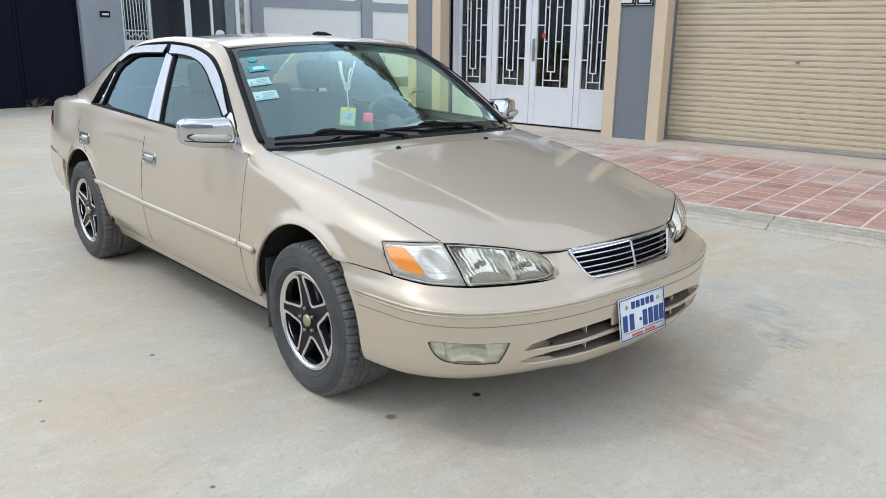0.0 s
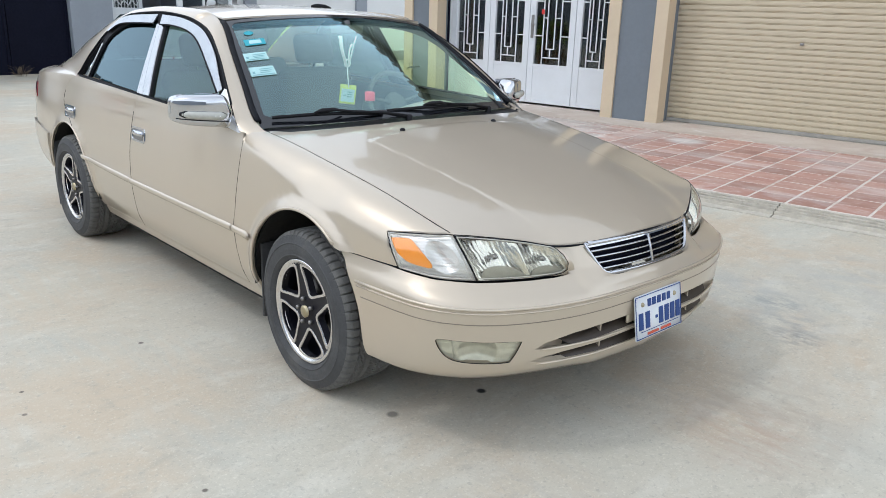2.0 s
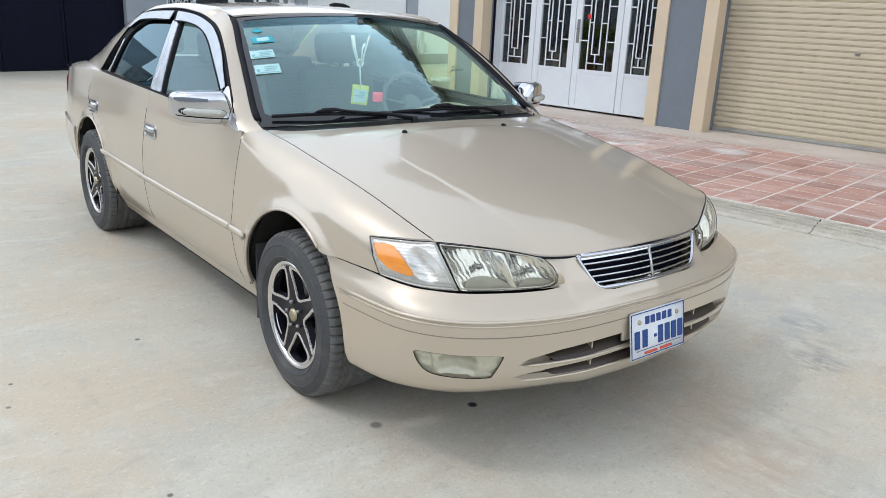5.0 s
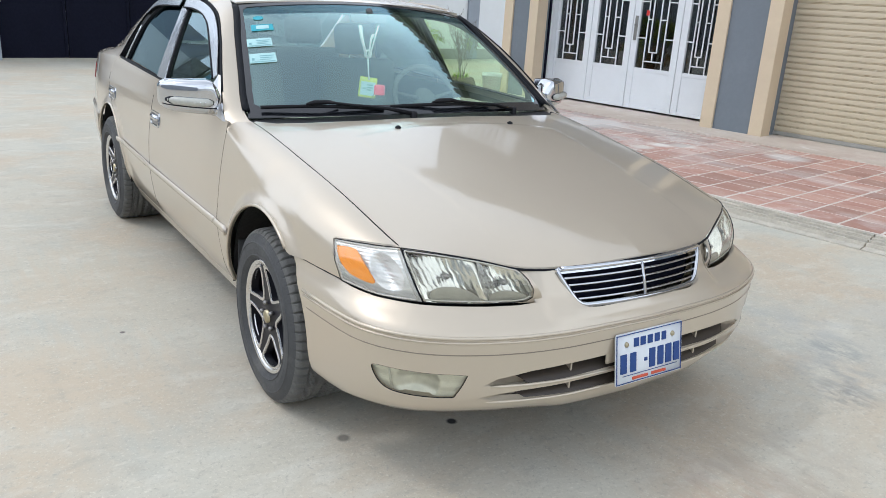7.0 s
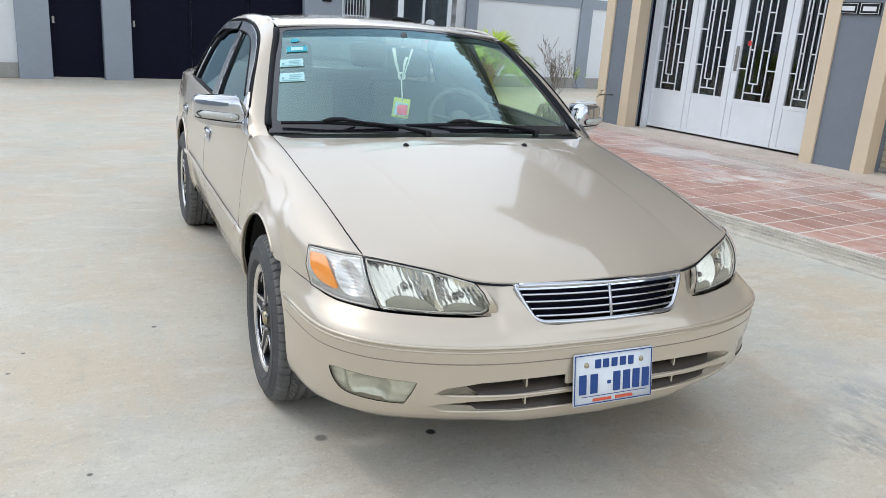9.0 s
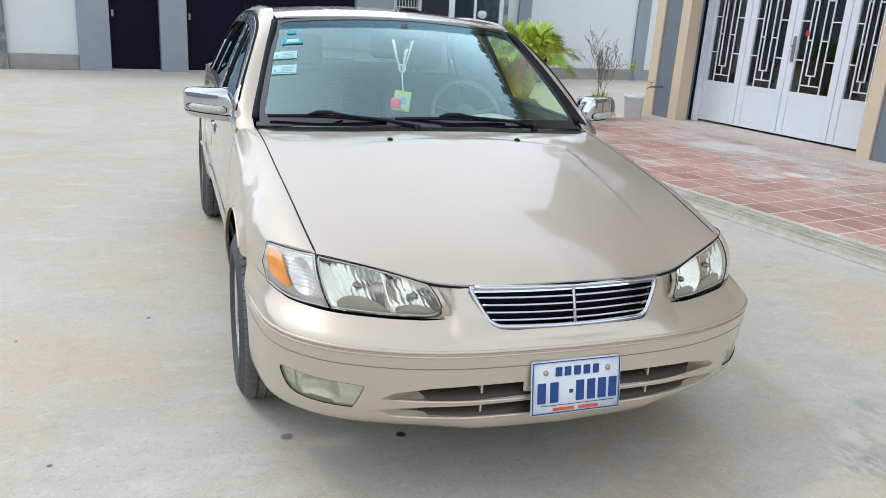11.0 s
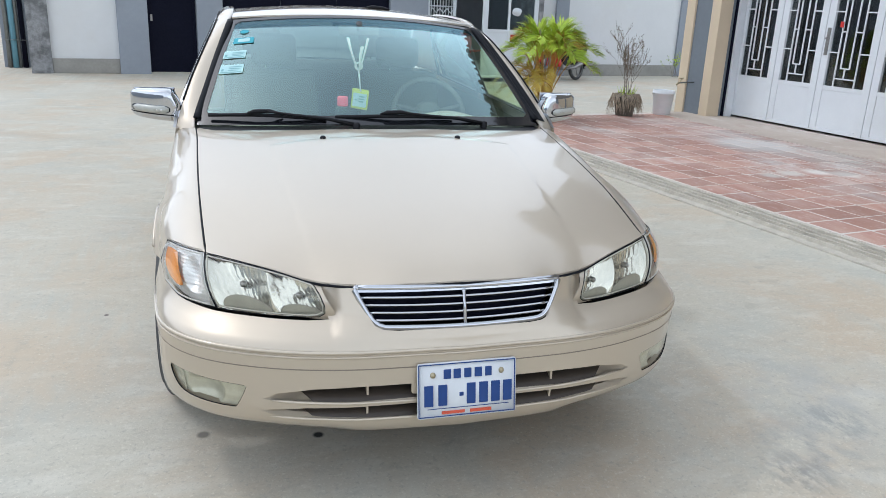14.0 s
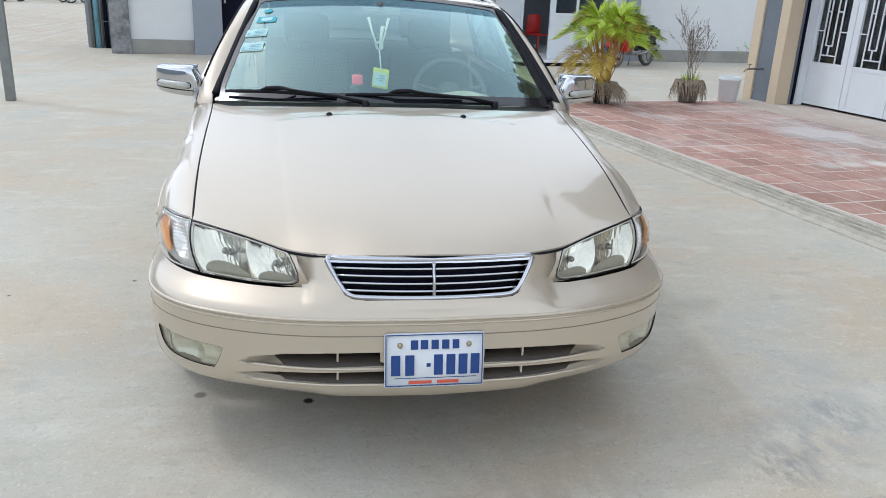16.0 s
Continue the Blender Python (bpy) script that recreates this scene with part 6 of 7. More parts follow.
# wheels
def make_wheel():
    w = part("wheel", bmesh.new(), RUBBER, car, "alloy wheel with a worn black tyre")
    R, W = 0.318, 0.205
    prof = [(0.205, -0.085), (0.215, -0.100), (0.222, -0.1055), (0.224, -0.108), (0.228, -0.106), (0.245, -0.108), (0.266, -0.107), (0.269, -0.109), (0.272, -0.106), (0.287, -0.100), (0.300, -0.094), (0.310, -0.086)]
    tread = [(0.3155, -0.078 + 0.0065 * k) for k in range(25)]
    full = prof + tread + [(r, -h) for r, h in prof[::-1]]
    seg = 360
    bm = bmesh.new()
    rings = []
    for r, h in full:
        ring = []
        for k in range(seg):
            a = 2 * math.pi * k / seg
            rr = r
            if r > 0.298:
                groove = min(abs(h - g) for g in (-0.045, -0.015, 0.015, 0.045))
                if r > 0.314:
                    rr = R - (0.011 if groove < 0.0045 else 0.0) - 0.004 * (abs(h) / 0.08) ** 3
                ph = (k + (30 * abs(h) / 0.08 if abs(h) < 0.05 else 5)) % 6
                if ph < 1.0 and not (abs(h) < 0.012):
                    rr -= 0.008 if r > 0.306 else 0.003
            ring.append(bm.verts.new((h if h < 0 else h * 1.75, rr * math.cos(a), rr * math.sin(a))))
        rings.append(ring)
    for r0, r1 in zip(rings, rings[1:]):
        for k in range(seg):
            bm.faces.new((r0[k], r1[k], r1[(k + 1) % seg], r0[(k + 1) % seg]))
    bmesh.ops.recalc_face_normals(bm, faces=bm.faces[:])
    for f in bm.faces:
        c = f.calc_center_median()
        f.material_index = int(math.hypot(c.y, c.z) > 0.298)
    part("tyre", bm, (RUBBER, TREAD), w, "worn black tyre with a dusty tread", smooth=False)
    # alloy: lip, barrel, black face with five windows, bright edges
    part("rim_lip", lathe([(0.183, -0.070), (0.187, -0.086), (0.199, -0.094), (0.207, -0.094), (0.208, -0.085), (0.200, -0.06)], 72, "x"), SILVER, w, "machined rim lip")
    part("rim_barrel", lathe([(0.205, -0.09), (0.190, -0.06), (0.185, 0.02), (0.195, 0.09)], 60, "x"), RIMBLACK, w)

    def win(a0):
        pts = [(0.086, -0.18), (0.078, 0.0), (0.086, 0.18), (0.120, 0.36), (0.160, 0.47), (0.177, 0.44), (0.182, 0.22), (0.183, 0.0), (0.182, -0.22), (0.177, -0.44), (0.160, -0.47), (0.120, -0.36)]
        return smoothpts([(r * math.cos(a0 + a), r * math.sin(a0 + a)) for r, a in pts], 3, True)
    wins = [win(2 * math.pi * k / 5 + 0.70) for k in range(5)]
    face = lambda b, c, push=0.0: (-0.072 - 0.012 * (math.hypot(b, c) / 0.19) ** 2 - 0.012 * math.exp(-(math.hypot(b, c) / 0.05) ** 2) - push, b, c)
    circ = [(0.19 * math.cos(2 * math.pi * k / 60), 0.19 * math.sin(2 * math.pi * k / 60)) for k in range(60)]
    part("spoke_face", panel(circ, face, 0.014, holes=wins, flange=0.03, outward=lambda p: Vector((-1, 0, 0))), RIMBLACK, w, "gloss black five-spoke face")
    for wn_ in wins:
        cx, cy = sum(p[0] for p in wn_) / len(wn_), sum(p[1] for p in wn_) / len(wn_)
        outer = [(cx + (p[0] - cx) * 1.19, cy + (p[1] - cy) * 1.19) for p in wn_]
        outer = [(p[0] * min(1, 0.190 / math.hypot(*p)), p[1] * min(1, 0.190 / math.hypot(*p))) for p in outer]
        part("bright_edge", panel(outer, lambda b, c: face(b, c, 0.003), 0.01, holes=(wn_,), flange=0.006, outward=lambda p: Vector((-1, 0, 0))), SILVER, w, "machined spoke edge")
    part("centre_cap", lathe([(0.0, -0.093), (0.018, -0.092), (0.024, -0.089), (0.025, -0.07)], 24, "x"), GOLD, w, "plain bronze centre cap")
    for k in range(5):
        a = 2 * math.pi * k / 5 + 0.70 + math.pi / 5
        part("lug_nut", tube([(-0.07, 0.050 * math.cos(a), 0.050 * math.sin(a)), (-0.090, 0.050 * math.cos(a), 0.050 * math.sin(a)), (-0.093, 0.050 * math.cos(a), 0.050 * math.sin(a))], [0.008, 0.008, 0.004], 6), STEEL, w, "steel lug nut")
    part("brake_disc", lathe([(0.05, -0.02), (0.14, -0.02), (0.14, 0.0), (0.05, 0.0)], 48, "x"), STEEL, w, "steel brake disc")
    part("hub_shadow", lathe([(0.0, 0.01), (0.185, 0.01)], 40, "x"), UNDER, w)
    return w


STEER = -1.0
HUBX = 0.801
wheel = make_wheel()
wheel.matrix_basis = pose(-HUBX, -0.003, 0.314, 0, 0, STEER) @ Matrix.Scale(1.02, 4)
for x, y, sgn, st, sp in ((-HUBX, 2.672, 1, 0, 25), (HUBX, 0, -1, STEER, 40), (HUBX, 2.672, -1, 0, 10)):
    copy_thing(wheel, pose(x, y, 0.314, 0, 0, st + (180 if sgn < 0 else 0)) @ pose(0, 0, 0, sp, 0, 0))

# door mirrors
for sg in (-1, 1):
    mr = part("door_mirror", bmesh.new(), CHROME, car, "chrome door mirror with indicator strip")
    bm = bmesh.new()
    bmesh.ops.create_cube(bm, size=1)
    bmesh.ops.subdivide_edges(bm, edges=bm.edges[:], cuts=18, use_grid_fill=True)
    for v in bm.verts:
        x, y, z = v.co * 2
        L = (abs(x) ** 5 + abs(y) ** 4 + abs(z) ** 5) ** 0.2
        x, y, z = x / L, y / L, z / L
        taper = 1 - 0.18 * (x * 0.5 + 0.5)
        v.co = (0.108 * x * (1 - 0.30 * max(0, z) * max(0, -x)), 0.068 * y * (1 if y < 0 else 0.6) + 0.055 * (x + 0.3) ** 2 * 0.6 + 0.03 * x, 0.073 * z * taper + 0.002 * x - 0.005)
    m_ = Matrix.Translation((sg * 0.945, 0.665, 1.029)) @ Matrix.Diagonal((sg, 1, 1, 1))
    bm.transform(m_)
    if sg < 0:
        bmesh.ops.reverse_faces(bm, faces=bm.faces[:])
    part("housing", bm, CHROME, mr, "chrome mirror shell")
    part("arm", tube([(sg * 0.822, 0.60, 0.968), (sg * 0.842, 0.61, 0.974), (sg * 0.87, 0.63, 0.984), (sg * 0.90, 0.645, 0.995)], [0.034, 0.036, 0.040, 0.036], 24, flat=0.85), CHROME, mr, "chrome mirror arm")
    part("mirror_glass", box(min(sg * 0.865, sg * 1.035), max(sg * 0.865, sg * 1.035), 0.715, 0.722, 0.985, 1.088, 0.004), CHROME, mr, "mirror glass", smooth=False)
    def shell(x, z, out=0.0):
        """A place on the front of the mirror's shell."""
        y = -(max(0.0, 1 - abs(x) ** 5 - abs(z) ** 5)) ** 0.25
        tp = 1 - 0.18 * (x * 0.5 + 0.5)
        return (sg * (0.945 + 0.108 * x * (1 - 0.30 * max(0, z) * max(0, -x))), 0.665 + (0.068 + out) * y + 0.055 * (x + 0.3) ** 2 * 0.6 + 0.03 * x, 1.029 + 0.073 * z * tp + 0.002 * x - 0.005)
    ind = lambda k: shell(-0.55 + 1.38 * k, -0.24, 0.007)
    part("indicator_surround", tube([shell(-0.60 + 1.47 * k / 12, -0.24, -0.003) for k in range(13)], [0.008] + [0.0155] * 11 + [0.008], 10), SEAL_AND_SHADE, mr, "black line round the indicator")
    part("seam", tube([shell(-0.90 + 1.85 * k / 24, -0.56, 0.0005) for k in range(25)], 0.0026, 6), SEAL_AND_SHADE, mr, "dark seam round the mirror shell")
    part("indicator", tube([ind(k / 8) for k in range(9)], [0.008] + [0.0165] * 7 + [0.008], 10), INDICATOR, mr, "clear indicator strip")
    for k in range(6):
        p = ind(0.2 + 0.12 * k)
        part("led", lathe([(0.0, 0.004), (0.004, 0.003), (0.006, 0.0)], 10), SILVER, mr).matrix_basis = pose(p[0], p[1] - 0.013, p[2], 90, 0, 0)

# wipers
for tip, clip, end, pivot in (((-0.722, 0.488, 0.999), (-0.505, 0.392, 1.013), (-0.245, 0.335, 1.005), (-0.122, 0.300, 0.985)),
                              ((-0.205, 0.352, 1.012), (0.045, 0.318, 1.022), (0.315, 0.352, 1.012), (0.465, 0.372, 0.982))):
    wp = part("wiper", bmesh.new(), BLACK, car, "black windshield wiper")
    T, C, E, P = (Vector(p) for p in (tip, clip, end, pivot))
    part("blade", tube(smoothpts([T, C, E], 6), 0.0068, 6, flat=1.2), BLACK, wp, "black wiper blade")
    part("arm", tube([P, P.lerp(C, 0.3) + Vector((0, -0.012, 0.016)), P.lerp(C, 0.7) + Vector((0, -0.012, 0.016)), C + Vector((0.02, -0.012, 0.018))], [0.010, 0.0075, 0.006, 0.0055], 8), BLACK, wp, "black wiper arm")
    part("bracket", tube([C + Vector((-0.06, 0.010, 0.006)), C + Vector((-0.03, -0.004, 0.016)), C + Vector((0.03, -0.008, 0.018)), C + Vector((0.08, -0.004, 0.008))], [0.005, 0.0095, 0.009, 0.004], 8), BLACK, wp)
    part("spindle", lathe([(0.016, -0.02), (0.016, 0.006), (0.008, 0.012), (0.0, 0.012)], 12), BLACK, wp).matrix_basis = pose(*P)
for x in (-0.28, 0.28):
    z = hood(x, 0.153)[2]
    part("washer_nozzle", lathe([(0.013, -0.004), (0.012, 0.005), (0.006, 0.010), (0.0, 0.011)], 12), BLACK, car, "black washer nozzle").matrix_basis = pose(x, 0.153, z)

# ---- cabin ----
cabin = lambda name, bm, m, label="", smooth=True: part(name, bm, m, car, label, smooth)
dash = cabin("dashboard", panel([(-0.72, 0.0), (-0.72, 1.0), (0, 1.0), (0.72, 1.0), (0.72, 0.0), (0, 0.0)],
             lambda x, v: (x, 0.36 + 0.18 * (x / 0.75) ** 2 + 0.55 * v, 0.955 - 0.02 * v + 0.055 * math.exp(-((x - 0.37) / 0.17) ** 2) * math.sin(math.pi * min(1, v * 1.1)) - 0.22 * max(0, v - 0.8) ** 1.2 * 5 * 0.4), 0.04, sy=0.5, flange=0.0), DASH, "grey-beige dashboard with an instrument hood")
part("dash_face", box(-0.72, 0.72, 0.86, 0.90, 0.50, 0.90, 0.015), DASH, dash)
part("console", box(-0.13, 0.13, 0.88, 1.5, 0.30, 0.62, 0.03), DARKTRIM, dash)
sw = cabin("steering_wheel", bmesh.new(), DARKTRIM, "grey steering wheel")
M_sw = pose(0.365, 0.985, 0.945, 62, 0, 0)
ring_ = tube([M_sw @ Vector((0.185 * math.cos(2 * math.pi * k / 40), 0.185 * math.sin(2 * math.pi * k / 40), 0)) for k in range(41)], 0.015, 8)
part("rim", ring_, DARKTRIM, sw)
part("boss", tube([M_sw @ Vector((0, 0, -0.10)), M_sw @ Vector((0, 0, -0.01)), M_sw @ Vector((0, 0, 0.015))], [0.05, 0.075, 0.055], 14), DARKTRIM, sw)
for a in (0.25, math.pi - 0.25, -math.pi / 2):
    part("spoke", tube([M_sw @ Vector((0.05 * math.cos(a), 0.05 * math.sin(a), 0)), M_sw @ Vector((0.18 * math.cos(a), 0.18 * math.sin(a), 0))], [0.02, 0.014], 8, flat=0.6), DARKTRIM, sw)


def seat(x0, x1, y, z):
    xm, w = (x0 + x1) / 2, (x1 - x0) / 2
    st = part("seat", bmesh.new(), CABIN, car, "beige cloth car seat")
    part("cushion", box(x0, x1, y - 0.48, y, z - 0.16, z, 0.05, seg=3), CABIN, st)
    bk = box(x0, x1, -0.06, 0.07, 0.0, 0.60, 0.05, seg=3)
    bk.transform(pose(0, y + 0.0, z - 0.05, -16, 0, 0))
    part("backrest", bk, CABIN, st)
    for xx in ((xm,) if w < 0.4 else (xm - 0.4, xm + 0.4)):
        hd = box(xx - 0.13, xx + 0.13, -0.045, 0.05, 0.62, 0.80, 0.04, seg=3)
        hd.transform(pose(0, y, z - 0.05, -14, 0, 0))
        part("headrest", hd, CABIN, st)
        po = tube([(xx - 0.05, 0, 0.56), (xx - 0.05, 0, 0.66)], 0.006, 6)
        po.transform(pose(0, y, z - 0.05, -14, 0, 0))
        part("headrest_post", po, CHROME, st)


seat(-0.62, -0.12, 1.66, 0.56)
seat(0.12, 0.62, 1.66, 0.56)
seat(-0.66, 0.66, 2.52, 0.56)
cabin("headliner", panel([(-0.56, 1.10), (0, 1.04), (0.56, 1.10), (0.56, 2.30), (-0.56, 2.30)], lambda x, y: (x, y, roofz(y) - 0.04 * (abs(x) / 0.6) ** 2 - 0.035), 0.08, flange=0, outward=lambda p: Vector((0, 0, -1))), CABIN, "pale headliner")
cabin("parcel_shelf", box(-0.62, 0.62, 2.62, 2.98, 0.985, 1.0), CABIN, "beige parcel shelf", False)
cabin("cabin_floor", box(-0.72, 0.72, 0.44, 2.7, 0.27, 0.30), DARKTRIM, "dark carpet", False)
for sg in (-1, 1):
    cabin("door_lining", panel([(0.55, 0.32), (0.55, 0.94), (1.6, 0.975), (2.5, 0.985), (2.5, 0.32)], lambda y, z, sg=sg: (sg * (side_x(y, z) - 0.075), y, z), 0.08, flange=0), CABIN, "beige door lining")
    cabin("sun_visor", box(min(sg * 0.12, sg * 0.50), max(sg * 0.12, sg * 0.50), 1.07, 1.20, 1.362, 1.378, 0.006), CABIN, "folded sun visor")
rv = cabin("rear_view_mirror", box(-0.11, 0.09, 0.935, 0.955, 1.325, 1.372, 0.010), DARKTRIM, "grey rear-view mirror back", False)
part("stalk", tube([(-0.01, 0.925, 1.352), (-0.01, 0.945, 1.385)], 0.016, 8), DARKTRIM, rv)
# lanyard with a badge, hanging from the mirror
STRAP = mat("pale_strap", (0.84, 0.87, 0.87), 0.7, 0, 0.1, 60)
BADGE = mat("yellow_green_badge", (0.62, 0.68, 0.10), 0.45, 0, 0.08, 40)
CARD = mat("pale_blue_card", (0.50, 0.66, 0.74), 0.4, 0, 0.1, 40)
PINK = mat("pink_plastic_cap", (0.80, 0.09, 0.16), 0.4, 0, 0.08, 40)
TEAL = mat("teal_sticker", (0.04, 0.38, 0.46), 0.5, 0, 0.15, 60)
PALETEAL = mat("pale_teal_sticker", (0.46, 0.70, 0.69), 0.5, 0, 0.12, 60)
INK = mat("grey_green_ink", (0.22, 0.44, 0.46), 0.6, 0, 0.2, 60)
ln = cabin("lanyard", bmesh.new(), STRAP, "white looped lanyard with a yellow-green badge")
top = Vector((-0.02, 0.925, 1.325))
knot = Vector((-0.012, 0.935, 1.16))
for dx in (-0.055, 0.055, 0.025):
    part("strap", tube([top + Vector((dx * 0.9, -0.01, -0.01 if dx != 0.025 else -0.05)), top.lerp(knot, 0.45) + Vector((dx * 0.62, 0, 0)), knot + Vector((dx * 0.1, 0, 0))], 0.0105, 6, flat=0.3), STRAP, ln)
part("ring", tube([knot + Vector((0.017 * math.cos(a), 0, 0.02 + 0.017 * math.sin(a))) for a in (2 * math.pi * k / 20 for k in range(21))], 0.0045, 6), STRAP, ln)
part("cord", tube([knot, knot + Vector((0.006, 0.005, -0.05)), knot + Vector((0.012, 0.005, -0.105))], 0.0035, 6), STRAP, ln)
bd = part("badge", box(-0.043, 0.043, -0.003, 0.003, -0.10, 0.0, 0.004), BADGE, ln, "yellow-green badge holder")
bd.matrix_basis = pose(0.002, 0.945, 1.068, 0, 6, -24)
part("card", box(-0.035, 0.035, -0.006, -0.0035, -0.088, -0.022, 0.001), CARD, bd, "pale blue card", False)
for z0, x0, x1 in ((-0.040, -0.004, 0.024), (-0.052, -0.004, 0.024), (-0.064, -0.004, 0.020), (-0.058, -0.024, -0.010)):
    part("text_bar", box(x0, x1, -0.0075, -0.006, z0, z0 + 0.006), INK, bd, smooth=False)
# bottle on the dashboard
bt = cabin("bottle", lathe([(0.0, 0.0), (0.034, 0.0), (0.036, 0.01), (0.036, 0.055), (0.030, 0.075), (0.020, 0.085), (0.019, 0.09)], 24), glass("bottle_plastic", (0.86, 0.88, 0.86), 1.45, 0.05), "small clear bottle with a pink cap")
bt.matrix_basis = pose(-0.142, 0.57, 0.952)
part("cap", lathe([(0.023, 0.080), (0.024, 0.083), (0.024, 0.118), (0.021, 0.122), (0.0, 0.123)], 24), PINK, bt, "pink screw cap")
# stickers inside the screen
def on_screen(x, y):
    u, v = x / 0.7, 0.5
    for _ in range(60):
        p = wsP(u, v)
        v += (y - p[1]) * 0.6
        u += (x - p[0]) * 0.8
    return u, v


def sticker(c, w, h, m, label, tilt=0.0):
    a, b = on_screen(*c)
    sx_, sy_ = w / 0.68, h / 0.83
    st = part("sticker", panel([(a - sx_ / 2, b - sy_ / 2), (a - sx_ / 2, b + sy_ / 2), (a + sx_ / 2, b + sy_ / 2), (a + sx_ / 2, b - sy_ / 2)], lambda u, v: wsP(u, v, -0.004), 0.015, sx=0.7, sy=0.8, flange=0), m, ws, label)
    return st, a, b, sx_, sy_


def bars(s, m, rows):
    st, a, b, sx_, sy_ = s
    for u0, u1, v0, v1 in rows:
        A, B, C, D = a + (u0 - 0.5) * sx_, a + (u1 - 0.5) * sx_, b + (v0 - 0.5) * sy_, b + (v1 - 0.5) * sy_
        part("text_bar", panel([(A, C), (A, D), (B, D), (B, C)], lambda u, v: wsP(u, v, -0.0055), 0.015, sx=0.7, sy=0.8, flange=0), m, st)


s1 = sticker((-0.558, 0.905), 0.095, 0.050, TEAL, "teal windshield sticker")
bars(s1, PALETEAL, [(0.22, 0.80, 0.22, 0.80)])
for yy, hh in ((0.822, 0.062), (0.733, 0.068)):
    s2 = sticker((-0.585 - (0.905 - yy) * 0.20, yy), 0.100, hh, PALETEAL, "pale teal printed windshield sticker")
    bars(s2, INK, [(0.08, 0.18, 0.25, 0.5), (0.38, 0.92, 0.66, 0.74), (0.38, 0.86, 0.46, 0.54), (0.06, 0.94, 0.08, 0.15), (0.38, 0.8, 0.28, 0.34)])
a, b = on_screen(-0.552, 0.972)
part("sticker", panel([(a + 0.034 * math.cos(t), b + 0.020 * math.sin(t)) for t in (2 * math.pi * k / 20 for k in range(20))], lambda u, v: wsP(u, v, -0.004), 0.015, sx=0.7, sy=0.8, flange=0), TEAL, ws, "round teal sticker")

# ---- things on the terrace ----
random.seed(4)
TOP = TZ


def frond(base, azim, reach, rise, droop, n_leaf, leaf_len, bm, width=0.018, upright=0.0):
    """One arching palm frond: a rib and two rows of narrow leaflets."""
    d = Vector((math.cos(azim), math.sin(azim), 0))
    rib = []
    for k in range(15):
        t = k / 14
        rib.append(base + d * reach * (t ** (1.25)) + Vector((0, 0, rise * math.sin(min(t * 1.25, 1.0) * math.pi / 2) - droop * max(0, t - 0.35) ** 2)))
    side_ = d.cross(Vector((0, 0, 1)))
    for k in range(n_leaf):
        t = 0.42 + 0.58 * k / (n_leaf - 1)
        i = min(13, int(t * 14))
        p = rib[i].lerp(rib[i + 1], t * 14 - i)
        along = (rib[i + 1] - rib[i]).normalized()
        L = leaf_len * (0.55 + 0.75 * math.sin(math.pi * min(1, (t - 0.25) / 0.8))) * random.uniform(0.85, 1.1)
        for sgn in (-1, 1):
            o = (along * 0.75 + side_ * sgn * random.uniform(0.6, 0.8) + Vector((0, 0, random.uniform(0.12, 0.36)))).normalized()
            m1 = p + o * L * 0.5 + Vector((0, 0, 0.01))
            e1 = p + o * L + Vector((0, 0, -L * random.uniform(0.04, 0.2)))
            wv = along.cross(o).normalized().cross(o) * width * random.uniform(0.35, 0.5)
            q = [bm.verts.new(c) for c in (p, m1 + wv, e1, m1 - wv)]
            bm.faces.new(q)
    return rib


def pot(r0, r1, h, m, name, label, parent):
    return part(name, lathe([(0.0, 0.004), (r0, 0.0), (r0 + 0.004, 0.01), (r1 - 0.006, h - 0.035), (r1 + 0.008, h - 0.032), (r1 + 0.010, h), (r1 - 0.006, h), (r1 - 0.012, h - 0.03), (0.0, h - 0.03)], 28), m, parent, label)


palm = thing("potted_palm", "bushy green and yellow areca palm in a black pot", "plant", SITE @ pose(4.54, 6.32, TOP))
pot(0.105, 0.150, 0.25, POTBLACK, "pot", "black plastic nursery pot", palm)
gb, yb, sb = bmesh.new(), bmesh.new(), bmesh.new()
for k in range(24):
    az = 2.4 * k + random.uniform(-0.3, 0.3)
    up_ = random.random()
    base = Vector((0.07 * math.cos(az), 0.07 * math.sin(az), 0.25))
    rib = frond(base, az, 0.22 + 0.44 * (1 - up_), 0.54 + 0.42 * up_, 0.45 * (1 - up_) + 0.1, 62, 0.23, yb if (k % 6 == 3) else gb, 0.015)
    tube(rib, [0.009 - 0.0075 * i / 14 for i in range(15)], 5, bm=sb, caps=False)
for k in range(9):
    az = math.pi * (0.62 + 0.09 * k) + random.uniform(-0.2, 0.2)
    rib = frond(Vector((0.06 * math.cos(az), 0.06 * math.sin(az), 0.24)), az, 0.45 + 0.2 * random.random(), 0.38 + 0.18 * random.random(), 0.75, 40, 0.20, yb, 0.012)
    tube(rib, [0.008 - 0.0065 * i / 14 for i in range(15)], 5, bm=sb, caps=False)
for az, reach, rise, droop in ((-0.25, 0.62, 0.78, 0.42), (-0.05, 0.30, 0.92, 0.15), (2.7, 0.60, 0.72, 0.40)):
    rib = frond(Vector((0.05 * math.cos(az), 0.05 * math.sin(az), 0.25)), az, reach, rise, droop, 58, 0.24, gb, 0.015)
    tube(rib, [0.009 - 0.0075 * i / 14 for i in range(15)], 5, bm=sb, caps=False)
part("crown", gb, LEAF, palm, "bright green arching fronds", smooth=False)
part("dry_foliage", yb, LEAFDRY, palm, "yellowed orange lower fronds", smooth=False)
part("stem", sb, STEMORANGE, palm, "orange-brown stems")


